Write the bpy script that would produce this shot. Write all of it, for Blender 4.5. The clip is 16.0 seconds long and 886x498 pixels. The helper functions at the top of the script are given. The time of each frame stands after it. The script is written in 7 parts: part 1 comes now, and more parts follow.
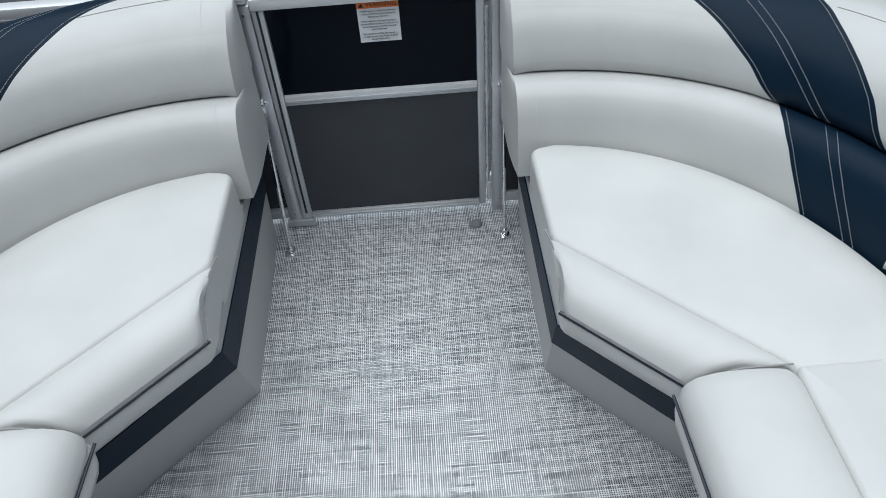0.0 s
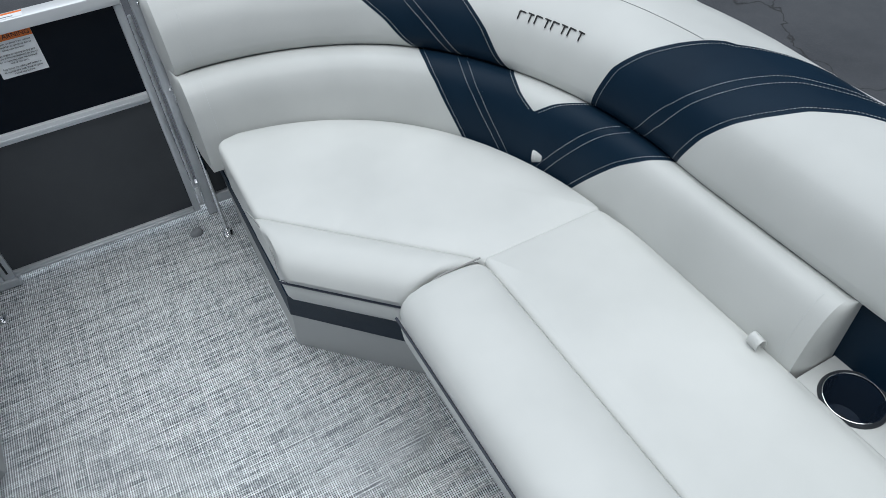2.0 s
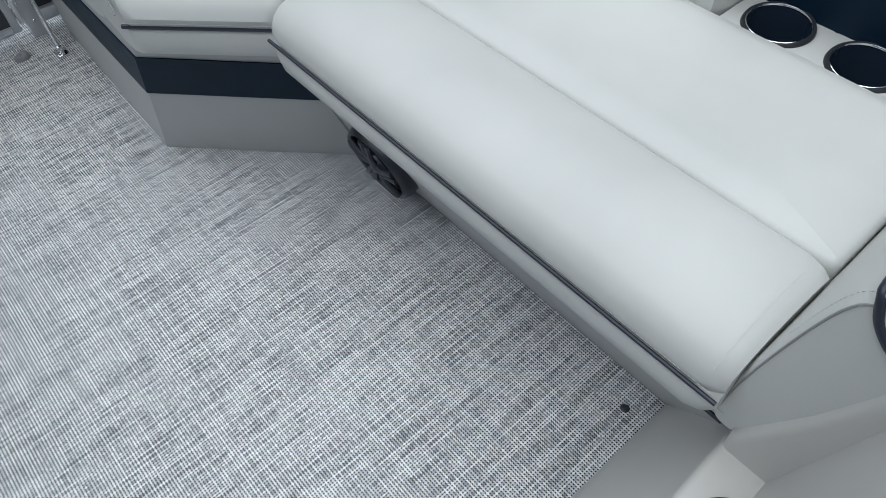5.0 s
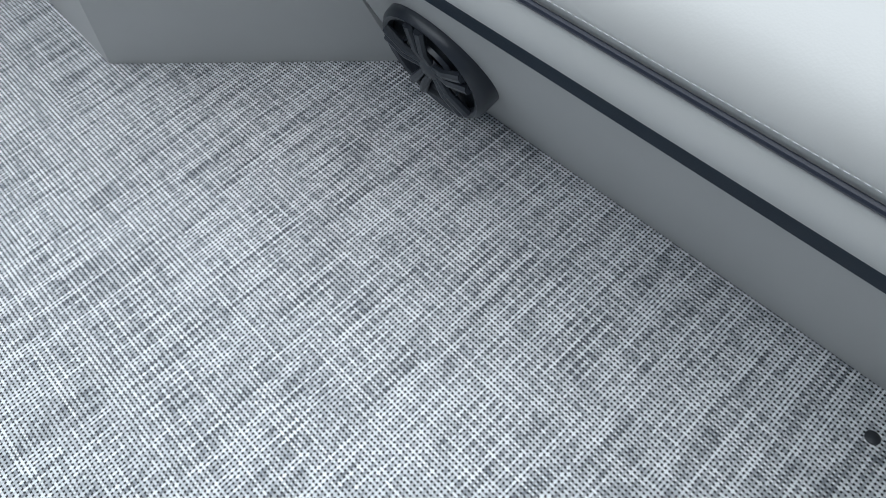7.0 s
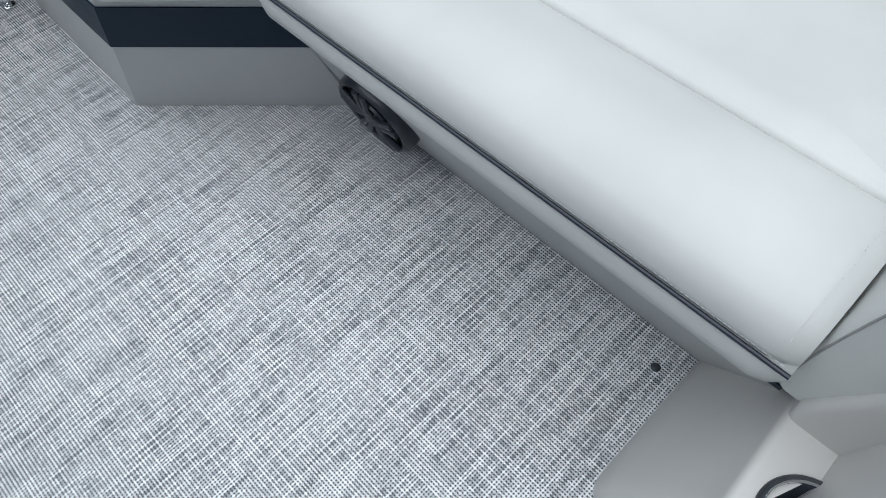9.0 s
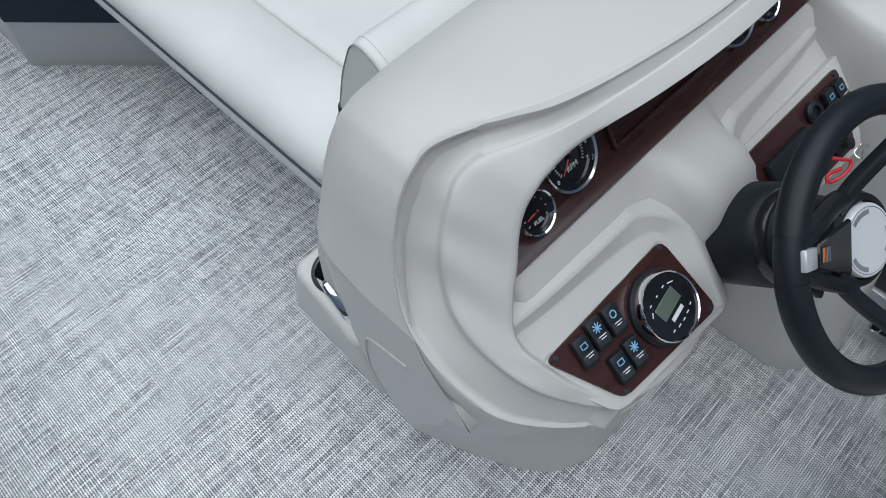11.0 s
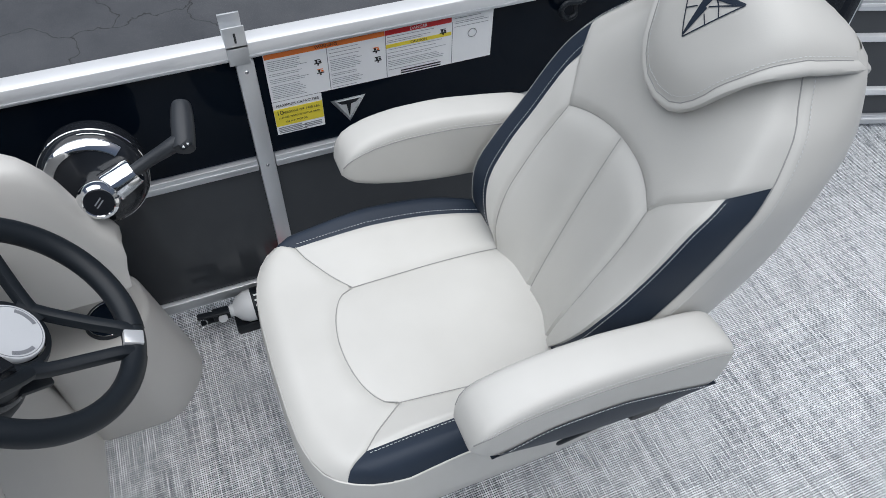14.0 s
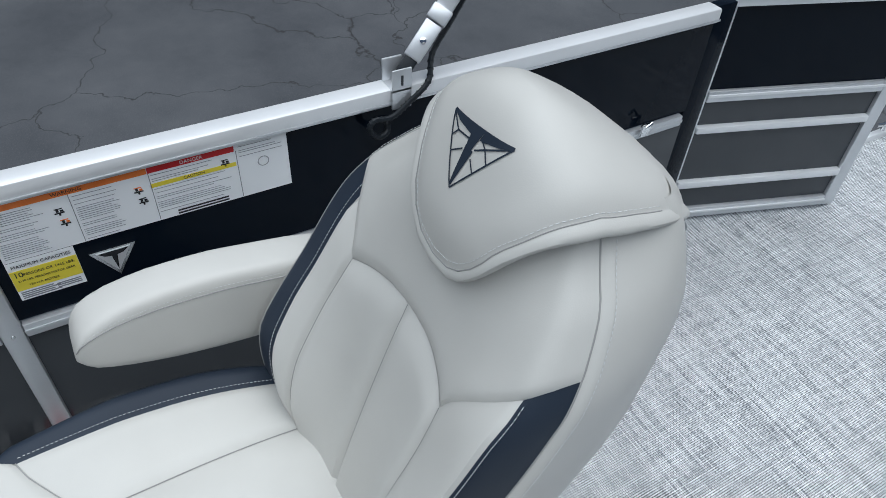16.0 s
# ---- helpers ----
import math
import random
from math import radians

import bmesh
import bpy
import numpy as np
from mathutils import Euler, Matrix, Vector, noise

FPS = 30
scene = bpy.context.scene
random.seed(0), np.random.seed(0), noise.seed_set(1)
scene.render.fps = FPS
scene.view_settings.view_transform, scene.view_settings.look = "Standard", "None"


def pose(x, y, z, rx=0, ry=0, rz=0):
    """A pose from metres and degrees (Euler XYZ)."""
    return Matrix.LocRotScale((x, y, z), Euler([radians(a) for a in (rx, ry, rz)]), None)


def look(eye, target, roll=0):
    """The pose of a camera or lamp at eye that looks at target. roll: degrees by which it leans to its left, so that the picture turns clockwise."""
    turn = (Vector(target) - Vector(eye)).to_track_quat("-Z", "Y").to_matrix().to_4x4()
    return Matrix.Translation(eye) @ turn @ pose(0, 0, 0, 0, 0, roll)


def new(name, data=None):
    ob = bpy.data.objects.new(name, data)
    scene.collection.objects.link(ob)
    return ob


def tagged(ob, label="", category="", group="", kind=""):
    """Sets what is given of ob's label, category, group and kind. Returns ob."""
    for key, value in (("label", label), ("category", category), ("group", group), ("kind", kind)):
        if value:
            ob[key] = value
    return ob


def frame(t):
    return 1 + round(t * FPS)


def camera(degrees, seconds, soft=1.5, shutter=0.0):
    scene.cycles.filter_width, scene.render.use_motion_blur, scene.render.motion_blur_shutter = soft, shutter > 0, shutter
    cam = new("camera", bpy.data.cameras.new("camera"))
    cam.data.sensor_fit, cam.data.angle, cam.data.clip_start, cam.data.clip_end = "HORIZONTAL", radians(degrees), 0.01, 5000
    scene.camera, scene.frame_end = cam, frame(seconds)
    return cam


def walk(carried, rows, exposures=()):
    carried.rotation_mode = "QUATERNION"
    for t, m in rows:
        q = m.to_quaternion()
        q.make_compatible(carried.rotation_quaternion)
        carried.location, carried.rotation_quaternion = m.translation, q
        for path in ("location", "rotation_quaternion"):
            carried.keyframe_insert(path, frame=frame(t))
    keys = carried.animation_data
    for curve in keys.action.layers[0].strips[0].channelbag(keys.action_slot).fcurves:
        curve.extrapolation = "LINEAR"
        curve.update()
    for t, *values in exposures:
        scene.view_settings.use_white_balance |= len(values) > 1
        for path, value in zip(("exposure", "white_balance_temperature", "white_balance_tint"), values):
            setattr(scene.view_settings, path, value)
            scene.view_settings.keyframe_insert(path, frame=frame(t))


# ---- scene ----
cam = camera(64.2, 16.0, 0.75)
PATH = [
    (0, (0.347, 0.225, 1.433), (0.363, 1.662, 0.041), -4.2),
    (0.5, (0.372, 0.226, 1.438), (0.575, 1.64, 0.037), -4.2),
    (1, (0.389, 0.205, 1.449), (0.755, 1.576, 0.039), -4.0),
    (1.5, (0.403, 0.168, 1.452), (0.912, 1.481, 0.032), -3.8),
    (2, (0.437, 0.085, 1.443), (1.059, 1.341, 0.016), -3.6),
    (2.5, (0.46, -0.025, 1.423), (1.175, 1.177, -0.006), -3.2),
    (3, (0.466, -0.117, 1.409), (1.248, 1.032, -0.03), -2.9),
    (3.5, (0.467, -0.177, 1.369), (1.29, 0.937, -0.073), -2.9),
    (4, (0.427, -0.165, 1.308), (1.292, 0.916, -0.136), -2.3),
    (4.5, (0.353, -0.118, 1.207), (1.211, 0.941, -0.256), -2.1),
    (5, (0.319, -0.034, 1.08), (1.092, 0.921, -0.498), -2.8),
    (5.2, (0.319, 0.007, 1.006), (1.074, 0.929, -0.6), -2.8),
    (7.3, (0.413, 0.309, 0.699), (1.106, 1.155, -0.976), -5.7),
    (7.5, (0.412, 0.321, 0.688), (1.108, 1.166, -0.986), -5.6),
    (8, (0.39, 0.309, 0.713), (1.091, 1.156, -0.958), -5.4),
    (8.2, (0.377, 0.282, 0.755), (1.082, 1.126, -0.916), -5.0),
    (10.3, (0.298, -0.442, 1.385), (1.041, 0.311, -0.312), -1.4),
    (10.5, (0.307, -0.52, 1.393), (1.047, 0.239, -0.303), -1.4),
    (11, (0.341, -0.658, 1.41), (1.083, 0.103, -0.285), -1.5),
    (11.5, (0.406, -0.738, 1.411), (1.176, -0.013, -0.286), -1.1),
    (12, (0.445, -0.8, 1.416), (1.38, -0.292, -0.277), 0.2),
    (12.5, (0.452, -0.852, 1.429), (1.516, -0.646, -0.251), 1.6),
    (13, (0.423, -0.885, 1.449), (1.548, -0.928, -0.204), 2.3),
    (13.5, (0.354, -0.942, 1.469), (1.535, -1.236, -0.118), 1.8),
    (14, (0.313, -0.989, 1.498), (1.501, -1.503, -0.027), 1.9),
    (14.5, (0.274, -1.024, 1.502), (1.481, -1.74, 0.077), 3.5),
    (15, (0.27, -1.133, 1.508), (1.485, -1.926, 0.131), 3.6),
    (15.5, (0.331, -1.223, 1.477), (1.55, -2.032, 0.113), 3.7),
    (16, (0.474, -1.295, 1.416), (1.709, -2.074, 0.049), 3.8),
]
EXPOSURES = [(0.0, -0.13, 5750, 5), (2.0, -0.23, 5750, 5), (3.5, -0.40, 5750, 5), (4.5, -0.38, 5750, 5), (5.2, -0.26, 5750, 5), (7.3, -0.10, 5700, 6), (8.2, -0.10, 5700, 6), (10.5, -0.24, 5700, 5), (11.4, -0.12, 5700, 5), (12.0, 0.03, 5650, 5), (12.7, 0.18, 5600, 5), (13.1, 0.17, 5800, 7), (13.5, 0.15, 6000, 9), (14.3, 0.06, 5850, 8), (15.0, 0.0, 5750, 5), (16.0, 0.0, 5700, 5)]
walk(cam, [(t, look(eye, target, roll)) for t, eye, target, roll in PATH], EXPOSURES)

# ---- world and light: a bright overcast sky over an open yard ----
SUN_EL, SUN_AZ = 74.0, 200.0
world = bpy.data.worlds.new("overcast_sky")
scene.world = world
world.use_nodes = True
wn = world.node_tree
sky = wn.nodes.new("ShaderNodeTexSky")
sky.sky_type, sky.sun_disc = "NISHITA", False
sky.sun_elevation, sky.sun_rotation = radians(SUN_EL), radians(SUN_AZ)
sky.air_density, sky.dust_density, sky.ozone_density = 1.0, 6.0, 1.0
bg = wn.nodes["Background"]
bg.inputs["Strength"].default_value = 0.034
wn.links.new(sky.outputs[0], bg.inputs["Color"])
sun = new("sun", bpy.data.lights.new("sun", "SUN"))
sun.data.energy, sun.data.angle, sun.data.color = 3.32, radians(88), (1.0, 0.97, 0.93)
sun.matrix_world = look((-0.9, 0.9, 8), (0, 0, 0))

# ---- materials ----
def nodes_of(name):
    m = bpy.data.materials.new(name)
    m.use_nodes = True
    nt = m.node_tree
    return m, nt, nt.nodes["Principled BSDF"]


def add(nt, kind, **kw):
    n = nt.nodes.new(kind)
    for k, v in kw.items():
        if k in n.inputs:
            n.inputs[k].default_value = v
    return n


def coords(nt, scale=(1, 1, 1)):
    tc = nt.nodes.new("ShaderNodeTexCoord")
    mp = nt.nodes.new("ShaderNodeMapping")
    mp.inputs["Scale"].default_value = scale
    nt.links.new(tc.outputs["Object"], mp.inputs["Vector"])
    return mp.outputs["Vector"]


def mixc(nt, a, b, fac):
    n = nt.nodes.new("ShaderNodeMix")
    n.data_type = "RGBA"
    for sock, val in ((n.inputs[6], a), (n.inputs[7], b), (n.inputs[0], fac)):
        if hasattr(val, "is_output"):
            nt.links.new(val, sock)
        elif isinstance(val, tuple):
            sock.default_value = (*val, 1) if len(val) == 3 else val
        else:
            sock.default_value = val
    return n.outputs[2]


def ramp(nt, src, lo, hi):
    n = nt.nodes.new("ShaderNodeMapRange")
    n.inputs["From Min"].default_value, n.inputs["From Max"].default_value = lo, hi
    nt.links.new(src, n.inputs["Value"])
    return n.outputs["Result"]


def surface(name, a, b, rough=0.5, metal=0.0, blotch=6.0, grain=400.0, bump=0.1, spread=0.06, coat=0.0, depth=0.0004, spec=0.5, stretch=(1, 1, 1)):
    """A base colour that drifts from a to b in blotches and grain, with fine relief and uneven gloss."""
    m, nt, p = nodes_of(name)
    v = coords(nt, stretch)
    big = add(nt, "ShaderNodeTexNoise", Scale=blotch, Detail=4.0, Roughness=0.55)
    fine = add(nt, "ShaderNodeTexNoise", Scale=grain, Detail=3.0, Roughness=0.6)
    nt.links.new(v, big.inputs["Vector"])
    nt.links.new(v, fine.inputs["Vector"])
    f = nt.nodes.new("ShaderNodeMath")
    f.operation = "MULTIPLY_ADD"
    f.inputs[1].default_value = 0.3
    nt.links.new(fine.outputs[0], f.inputs[0])
    nt.links.new(ramp(nt, big.outputs[0], 0.3, 0.95), f.inputs[2])
    nt.links.new(mixc(nt, a, b, f.outputs[0]), p.inputs["Base Color"])
    r = nt.nodes.new("ShaderNodeMapRange")
    r.inputs["To Min"].default_value, r.inputs["To Max"].default_value = rough - spread, rough + spread
    nt.links.new(big.outputs[0], r.inputs["Value"])
    nt.links.new(r.outputs[0], p.inputs["Roughness"])
    p.inputs["Metallic"].default_value, p.inputs["Coat Weight"].default_value = metal, coat
    p.inputs["Specular IOR Level"].default_value = spec
    p.inputs["Coat Roughness"].default_value = 0.05
    if bump:
        bn = add(nt, "ShaderNodeBump", Strength=bump, Distance=depth)
        nt.links.new(fine.outputs[0], bn.inputs["Height"])
        nt.links.new(bn.outputs[0], p.inputs["Normal"])
    return m


def vinyl(name, a, b, rough=0.42, spec=0.4):
    """Marine vinyl: a fine leather pebble from small cells and a slow waviness of the stretched skin."""
    m, nt, p = nodes_of(name)
    v = coords(nt)
    big = add(nt, "ShaderNodeTexNoise", Scale=5.0, Detail=3.0)
    cell = add(nt, "ShaderNodeTexVoronoi", Scale=620.0)
    wave = add(nt, "ShaderNodeTexNoise", Scale=14.0, Detail=1.0)
    for n in (big, cell, wave):
        nt.links.new(v, n.inputs["Vector"])
    nt.links.new(mixc(nt, a, b, ramp(nt, big.outputs[0], 0.35, 0.7)), p.inputs["Base Color"])
    r = nt.nodes.new("ShaderNodeMapRange")
    r.inputs["To Min"].default_value, r.inputs["To Max"].default_value = rough - 0.07, rough + 0.07
    nt.links.new(big.outputs[0], r.inputs["Value"])
    nt.links.new(r.outputs[0], p.inputs["Roughness"])
    p.inputs["Specular IOR Level"].default_value = spec
    b1 = add(nt, "ShaderNodeBump", Strength=0.12, Distance=0.0004)
    b2 = add(nt, "ShaderNodeBump", Strength=0.16, Distance=0.008)
    nt.links.new(cell.outputs["Distance"], b1.inputs["Height"])
    nt.links.new(wave.outputs[0], b2.inputs["Height"])
    nt.links.new(b2.outputs[0], b1.inputs["Normal"])
    nt.links.new(b1.outputs[0], p.inputs["Normal"])
    return m


def woven(name):
    """Woven vinyl flooring: short pale and dark yarn ends in a fine weave, with whole yarns running lighter or darker for a stretch."""
    m, nt, p = nodes_of(name)

    def calc(op, a, c, d=None):
        n = nt.nodes.new("ShaderNodeMath")
        n.operation = op
        for sock, val in zip(n.inputs, (a, c, d)):
            if val is None:
                continue
            if hasattr(val, "is_output"):
                nt.links.new(val, sock)
            else:
                sock.default_value = val
        return n.outputs[0]

    def pair(a, c):
        n = nt.nodes.new("ShaderNodeCombineXYZ")
        nt.links.new(a, n.inputs[0])
        nt.links.new(c, n.inputs[1])
        return n.outputs[0]

    def noise(vec, detail=1.0):
        n = add(nt, "ShaderNodeTexNoise", Scale=1.0, Detail=detail, Roughness=0.7)
        nt.links.new(vec, n.inputs["Vector"])
        return n.outputs[0]

    tc = nt.nodes.new("ShaderNodeTexCoord")
    sep = nt.nodes.new("ShaderNodeSeparateXYZ")
    nt.links.new(tc.outputs["Object"], sep.inputs[0])
    x, y = sep.outputs[0], sep.outputs[1]
    px, py = 0.0050, 0.0047
    v = calc("MULTIPLY", y, 1 / py)
    iy = calc("FLOOR", v, 0.0)
    u = calc("MULTIPLY", x, 1 / px)
    ix = calc("FLOOR", u, 0.0)
    rnd = nt.nodes.new("ShaderNodeTexWhiteNoise")
    rnd.noise_dimensions = "2D"
    nt.links.new(pair(ix, iy), rnd.inputs["Vector"])
    row = noise(pair(calc("MULTIPLY", iy, 7.317), calc("MULTIPLY", x, 1 / 0.16)), 2.0)
    col = noise(pair(calc("MULTIPLY", ix, 5.713), calc("MULTIPLY", y, 1 / 0.18)), 2.0)
    wide = noise(pair(calc("MULTIPLY", x, 9.0), calc("MULTIPLY", y, 20.0)), 2.0)
    blend = calc("MULTIPLY_ADD", calc("SUBTRACT", rnd.outputs["Value"], 0.5), 0.14, calc("MULTIPLY", calc("SUBTRACT", wide, 0.5), 0.08))
    line_v = ramp(nt, calc("PINGPONG", v, 0.5), 0.17, 0.29)      # yarns across the boat
    line_u = ramp(nt, calc("PINGPONG", u, 0.5), 0.19, 0.31)      # yarns along the boat
    fr = ramp(nt, calc("ADD", row, blend), 0.33, 0.62)
    fc = ramp(nt, calc("ADD", col, blend), 0.33, 0.62)
    odd = calc("MODULO", calc("ABSOLUTE", calc("ADD", ix, iy), 0.0), 2.0)
    grey = lambda lo, hi, f: mixc(nt, (lo * 0.91, lo * 0.98, lo * 1.07), (hi * 0.965, hi * 0.995, hi * 1.01), f)
    row_tone = grey(0.20, 0.86, fr)
    col_tone = grey(0.38, 0.90, fc)
    cell = grey(0.002, 0.03, calc("MULTIPLY", fr, fc))
    shade = calc("MAXIMUM", line_u, line_v)
    top = calc("MULTIPLY", line_v, calc("MULTIPLY_ADD", odd, 0.30, 0.65))
    nt.links.new(mixc(nt, mixc(nt, cell, col_tone, line_u), row_tone, top), p.inputs["Base Color"])
    p.inputs["Roughness"].default_value = 0.5
    p.inputs["Specular IOR Level"].default_value = 0.35
    bn = add(nt, "ShaderNodeBump", Strength=0.4, Distance=0.0006)
    nt.links.new(shade, bn.inputs["Height"])
    nt.links.new(bn.outputs[0], p.inputs["Normal"])
    return m


def asphalt_material():
    m, nt, p = nodes_of("asphalt")
    v = coords(nt)
    big = add(nt, "ShaderNodeTexNoise", Scale=0.9, Detail=6.0, Roughness=0.65)
    fine = add(nt, "ShaderNodeTexNoise", Scale=90.0, Detail=4.0, Roughness=0.7)
    warp = add(nt, "ShaderNodeTexNoise", Scale=3.0, Detail=5.0)
    for n in (big, fine, warp):
        nt.links.new(v, n.inputs["Vector"])
    push = nt.nodes.new("ShaderNodeVectorMath")
    push.operation = "MULTIPLY_ADD"
    push.inputs[1].default_value = (0.5, 0.5, 0.0)
    nt.links.new(warp.outputs["Color"], push.inputs[0])
    nt.links.new(v, push.inputs[2])
    vor = add(nt, "ShaderNodeTexVoronoi", Scale=0.75)
    vor.feature = "DISTANCE_TO_EDGE"
    nt.links.new(push.outputs[0], vor.inputs["Vector"])
    crack = ramp(nt, vor.outputs["Distance"], 0.0, 0.006)
    base = mixc(nt, (0.042, 0.046, 0.054), (0.092, 0.096, 0.105), ramp(nt, big.outputs[0], 0.3, 0.75))
    grit = mixc(nt, base, (0.13, 0.13, 0.135), ramp(nt, fine.outputs[0], 0.55, 0.95))
    nt.links.new(mixc(nt, (0.02, 0.02, 0.022), grit, crack), p.inputs["Base Color"])
    p.inputs["Roughness"].default_value = 0.9
    bn = add(nt, "ShaderNodeBump", Strength=0.6, Distance=0.006)
    nt.links.new(fine.outputs[0], bn.inputs["Height"])
    nt.links.new(bn.outputs[0], p.inputs["Normal"])
    return m


LIGHT = vinyl("light_grey_vinyl", (0.600, 0.608, 0.586), (0.660, 0.666, 0.642), 0.38, 0.5)
CHAIR = vinyl("pale_stone_vinyl", (0.55, 0.542, 0.512), (0.60, 0.592, 0.562))
NAVY = vinyl("navy_vinyl", (0.0055, 0.017, 0.034), (0.008, 0.022, 0.042), 0.45, 0.12)
SLATE = vinyl("slate_vinyl", (0.022, 0.031, 0.048), (0.029, 0.039, 0.058), 0.48, 0.22)
BASE = surface("grey_base_vinyl", (0.46, 0.465, 0.455), (0.51, 0.515, 0.505), 0.5, bump=0.15)
PIPE = surface("navy_piping", (0.02, 0.025, 0.04), (0.03, 0.036, 0.055), 0.35, bump=0.05)
THREAD = surface("thread", (0.62, 0.64, 0.64), (0.74, 0.75, 0.75), 0.7, bump=0.0)
# grey of the thin seam tubes: the creases' shade is put into this colour
SEAM_SHADE = surface("seam_shade", (0.30, 0.30, 0.29), (0.36, 0.36, 0.35), 0.7, bump=0.0)
FLOOR = woven("woven_vinyl_floor")
ALU = surface("brushed_aluminium", (0.62, 0.64, 0.66), (0.74, 0.75, 0.77), 0.38, 0.65, grain=220, bump=0.08, stretch=(1, 1, 1))
WHITE_ALU = surface("bright_white_rail", (0.78, 0.79, 0.80), (0.86, 0.87, 0.88), 0.35, 0.25, bump=0.04)
CHROME = surface("chrome", (0.78, 0.79, 0.80), (0.86, 0.87, 0.88), 0.08, 1.0, bump=0.0, spread=0.03)
BLACK = surface("black_gloss_panel", (0.0030, 0.0060, 0.0115), (0.0042, 0.0076, 0.0140), 0.05, bump=0.0, spread=0.03, spec=0.09)
CHARCOAL = surface("charcoal_panel", (0.052, 0.057, 0.064), (0.064, 0.069, 0.076), 0.10, spec=0.36, bump=0.02, spread=0.05)
GEL = surface("grey_console_plastic", (0.55, 0.538, 0.512), (0.60, 0.588, 0.560), 0.4, bump=0.12, grain=900, blotch=4)
PLUM = surface("dark_burgundy_panel", (0.035, 0.014, 0.014), (0.062, 0.024, 0.022), 0.28, bump=0.08, grain=300, stretch=(1, 6, 6), blotch=9)
RUBBER = surface("black_soft_plastic", (0.008, 0.011, 0.015), (0.014, 0.018, 0.023), 0.45, bump=0.1, grain=700, spec=0.32)
GUNMETAL = surface("dark_grey_plastic", (0.026, 0.030, 0.036), (0.040, 0.044, 0.050), 0.40, bump=0.08, spec=0.35)
SPEAKER = surface("dark_grey_grille", (0.028, 0.033, 0.042), (0.045, 0.052, 0.063), 0.3, bump=0.05)
HUB = surface("bright_silver", (0.80, 0.82, 0.84), (0.87, 0.88, 0.90), 0.28, 0.25, bump=0.0)
SILVER = surface("satin_silver", (0.72, 0.73, 0.74), (0.80, 0.81, 0.82), 0.3, 0.5, bump=0.0)
WELL = surface("cup_well_plastic", (0.018, 0.030, 0.052), (0.026, 0.040, 0.066), 0.25, bump=0.0)
PAPER = surface("white_label", (0.91, 0.92, 0.93), (0.94, 0.95, 0.96), 0.35, bump=0.0)
ORANGE = surface("orange_print", (0.85, 0.20, 0.03), (0.90, 0.24, 0.04), 0.5, bump=0.0)
YELLOW = surface("yellow_print", (0.80, 0.66, 0.04), (0.86, 0.72, 0.06), 0.5, bump=0.0)
RED = surface("red_print", (0.55, 0.015, 0.02), (0.62, 0.025, 0.03), 0.4, bump=0.0)
INK = surface("black_print", (0.012, 0.012, 0.014), (0.02, 0.02, 0.022), 0.6, bump=0.0)
GREYINK = surface("grey_print", (0.20, 0.21, 0.23), (0.27, 0.28, 0.30), 0.6, bump=0.0)
WHITEINK = surface("white_print", (0.75, 0.76, 0.77), (0.82, 0.83, 0.84), 0.5, bump=0.0)
BLUEINK = surface("blue_print", (0.22, 0.45, 0.70), (0.30, 0.52, 0.78), 0.4, bump=0.0)
LCD = surface("green_grey_display", (0.10, 0.13, 0.11), (0.14, 0.17, 0.14), 0.2, bump=0.0)
DIAL = surface("black_dial", (0.010, 0.012, 0.015), (0.02, 0.022, 0.027), 0.15, bump=0.0)
BOTTLE = surface("white_bottle_paint", (0.74, 0.75, 0.76), (0.80, 0.81, 0.82), 0.3, bump=0.0)
STOP = surface("grey_rubber", (0.20, 0.21, 0.22), (0.26, 0.27, 0.28), 0.6, bump=0.1)
ASPHALT = asphalt_material()


# ---- building helpers ----
def hermite(xs, ys, x):
    """A smooth curve through (xs, ys) with no overshoot."""
    if x <= xs[0]:
        return ys[0]
    if x >= xs[-1]:
        return ys[-1]
    k = max(i for i in range(len(xs) - 1) if xs[i] <= x)

    def slope(i):
        if i <= 0 or i >= len(xs) - 1:
            return 0.0 if i <= 0 else (ys[-1] - ys[-2]) / (xs[-1] - xs[-2])
        a, c = (ys[i] - ys[i - 1]) / (xs[i] - xs[i - 1]), (ys[i + 1] - ys[i]) / (xs[i + 1] - xs[i])
        return 0.0 if a * c <= 0 else 2 * a * c / (a + c)
    h = xs[k + 1] - xs[k]
    t = (x - xs[k]) / h
    m0, m1 = slope(k) * h, slope(k + 1) * h
    return (2 * t ** 3 - 3 * t * t + 1) * ys[k] + (t ** 3 - 2 * t * t + t) * m0 + (3 * t * t - 2 * t ** 3) * ys[k + 1] + (t ** 3 - t * t) * m1


def curve(*pairs):
    xs, ys = [p[0] for p in pairs], [p[1] for p in pairs]
    return lambda x: hermite(xs, ys, x)


def thing(name, label, category, at=(0, 0, 0), group="", kind=""):
    ob = new(name)
    ob.empty_display_size = 0.05
    ob.location = at
    return tagged(ob, label, category, group, kind)


def mesh_of(name, bm, material, angle=38):
    me = bpy.data.meshes.new(name)
    bmesh.ops.recalc_face_normals(bm, faces=bm.faces)
    bm.to_mesh(me)
    bm.free()
    me.materials.append(material)
    me.polygons.foreach_set("use_smooth", [True] * len(me.polygons))
    me.set_sharp_from_angle(angle=radians(angle))
    return me


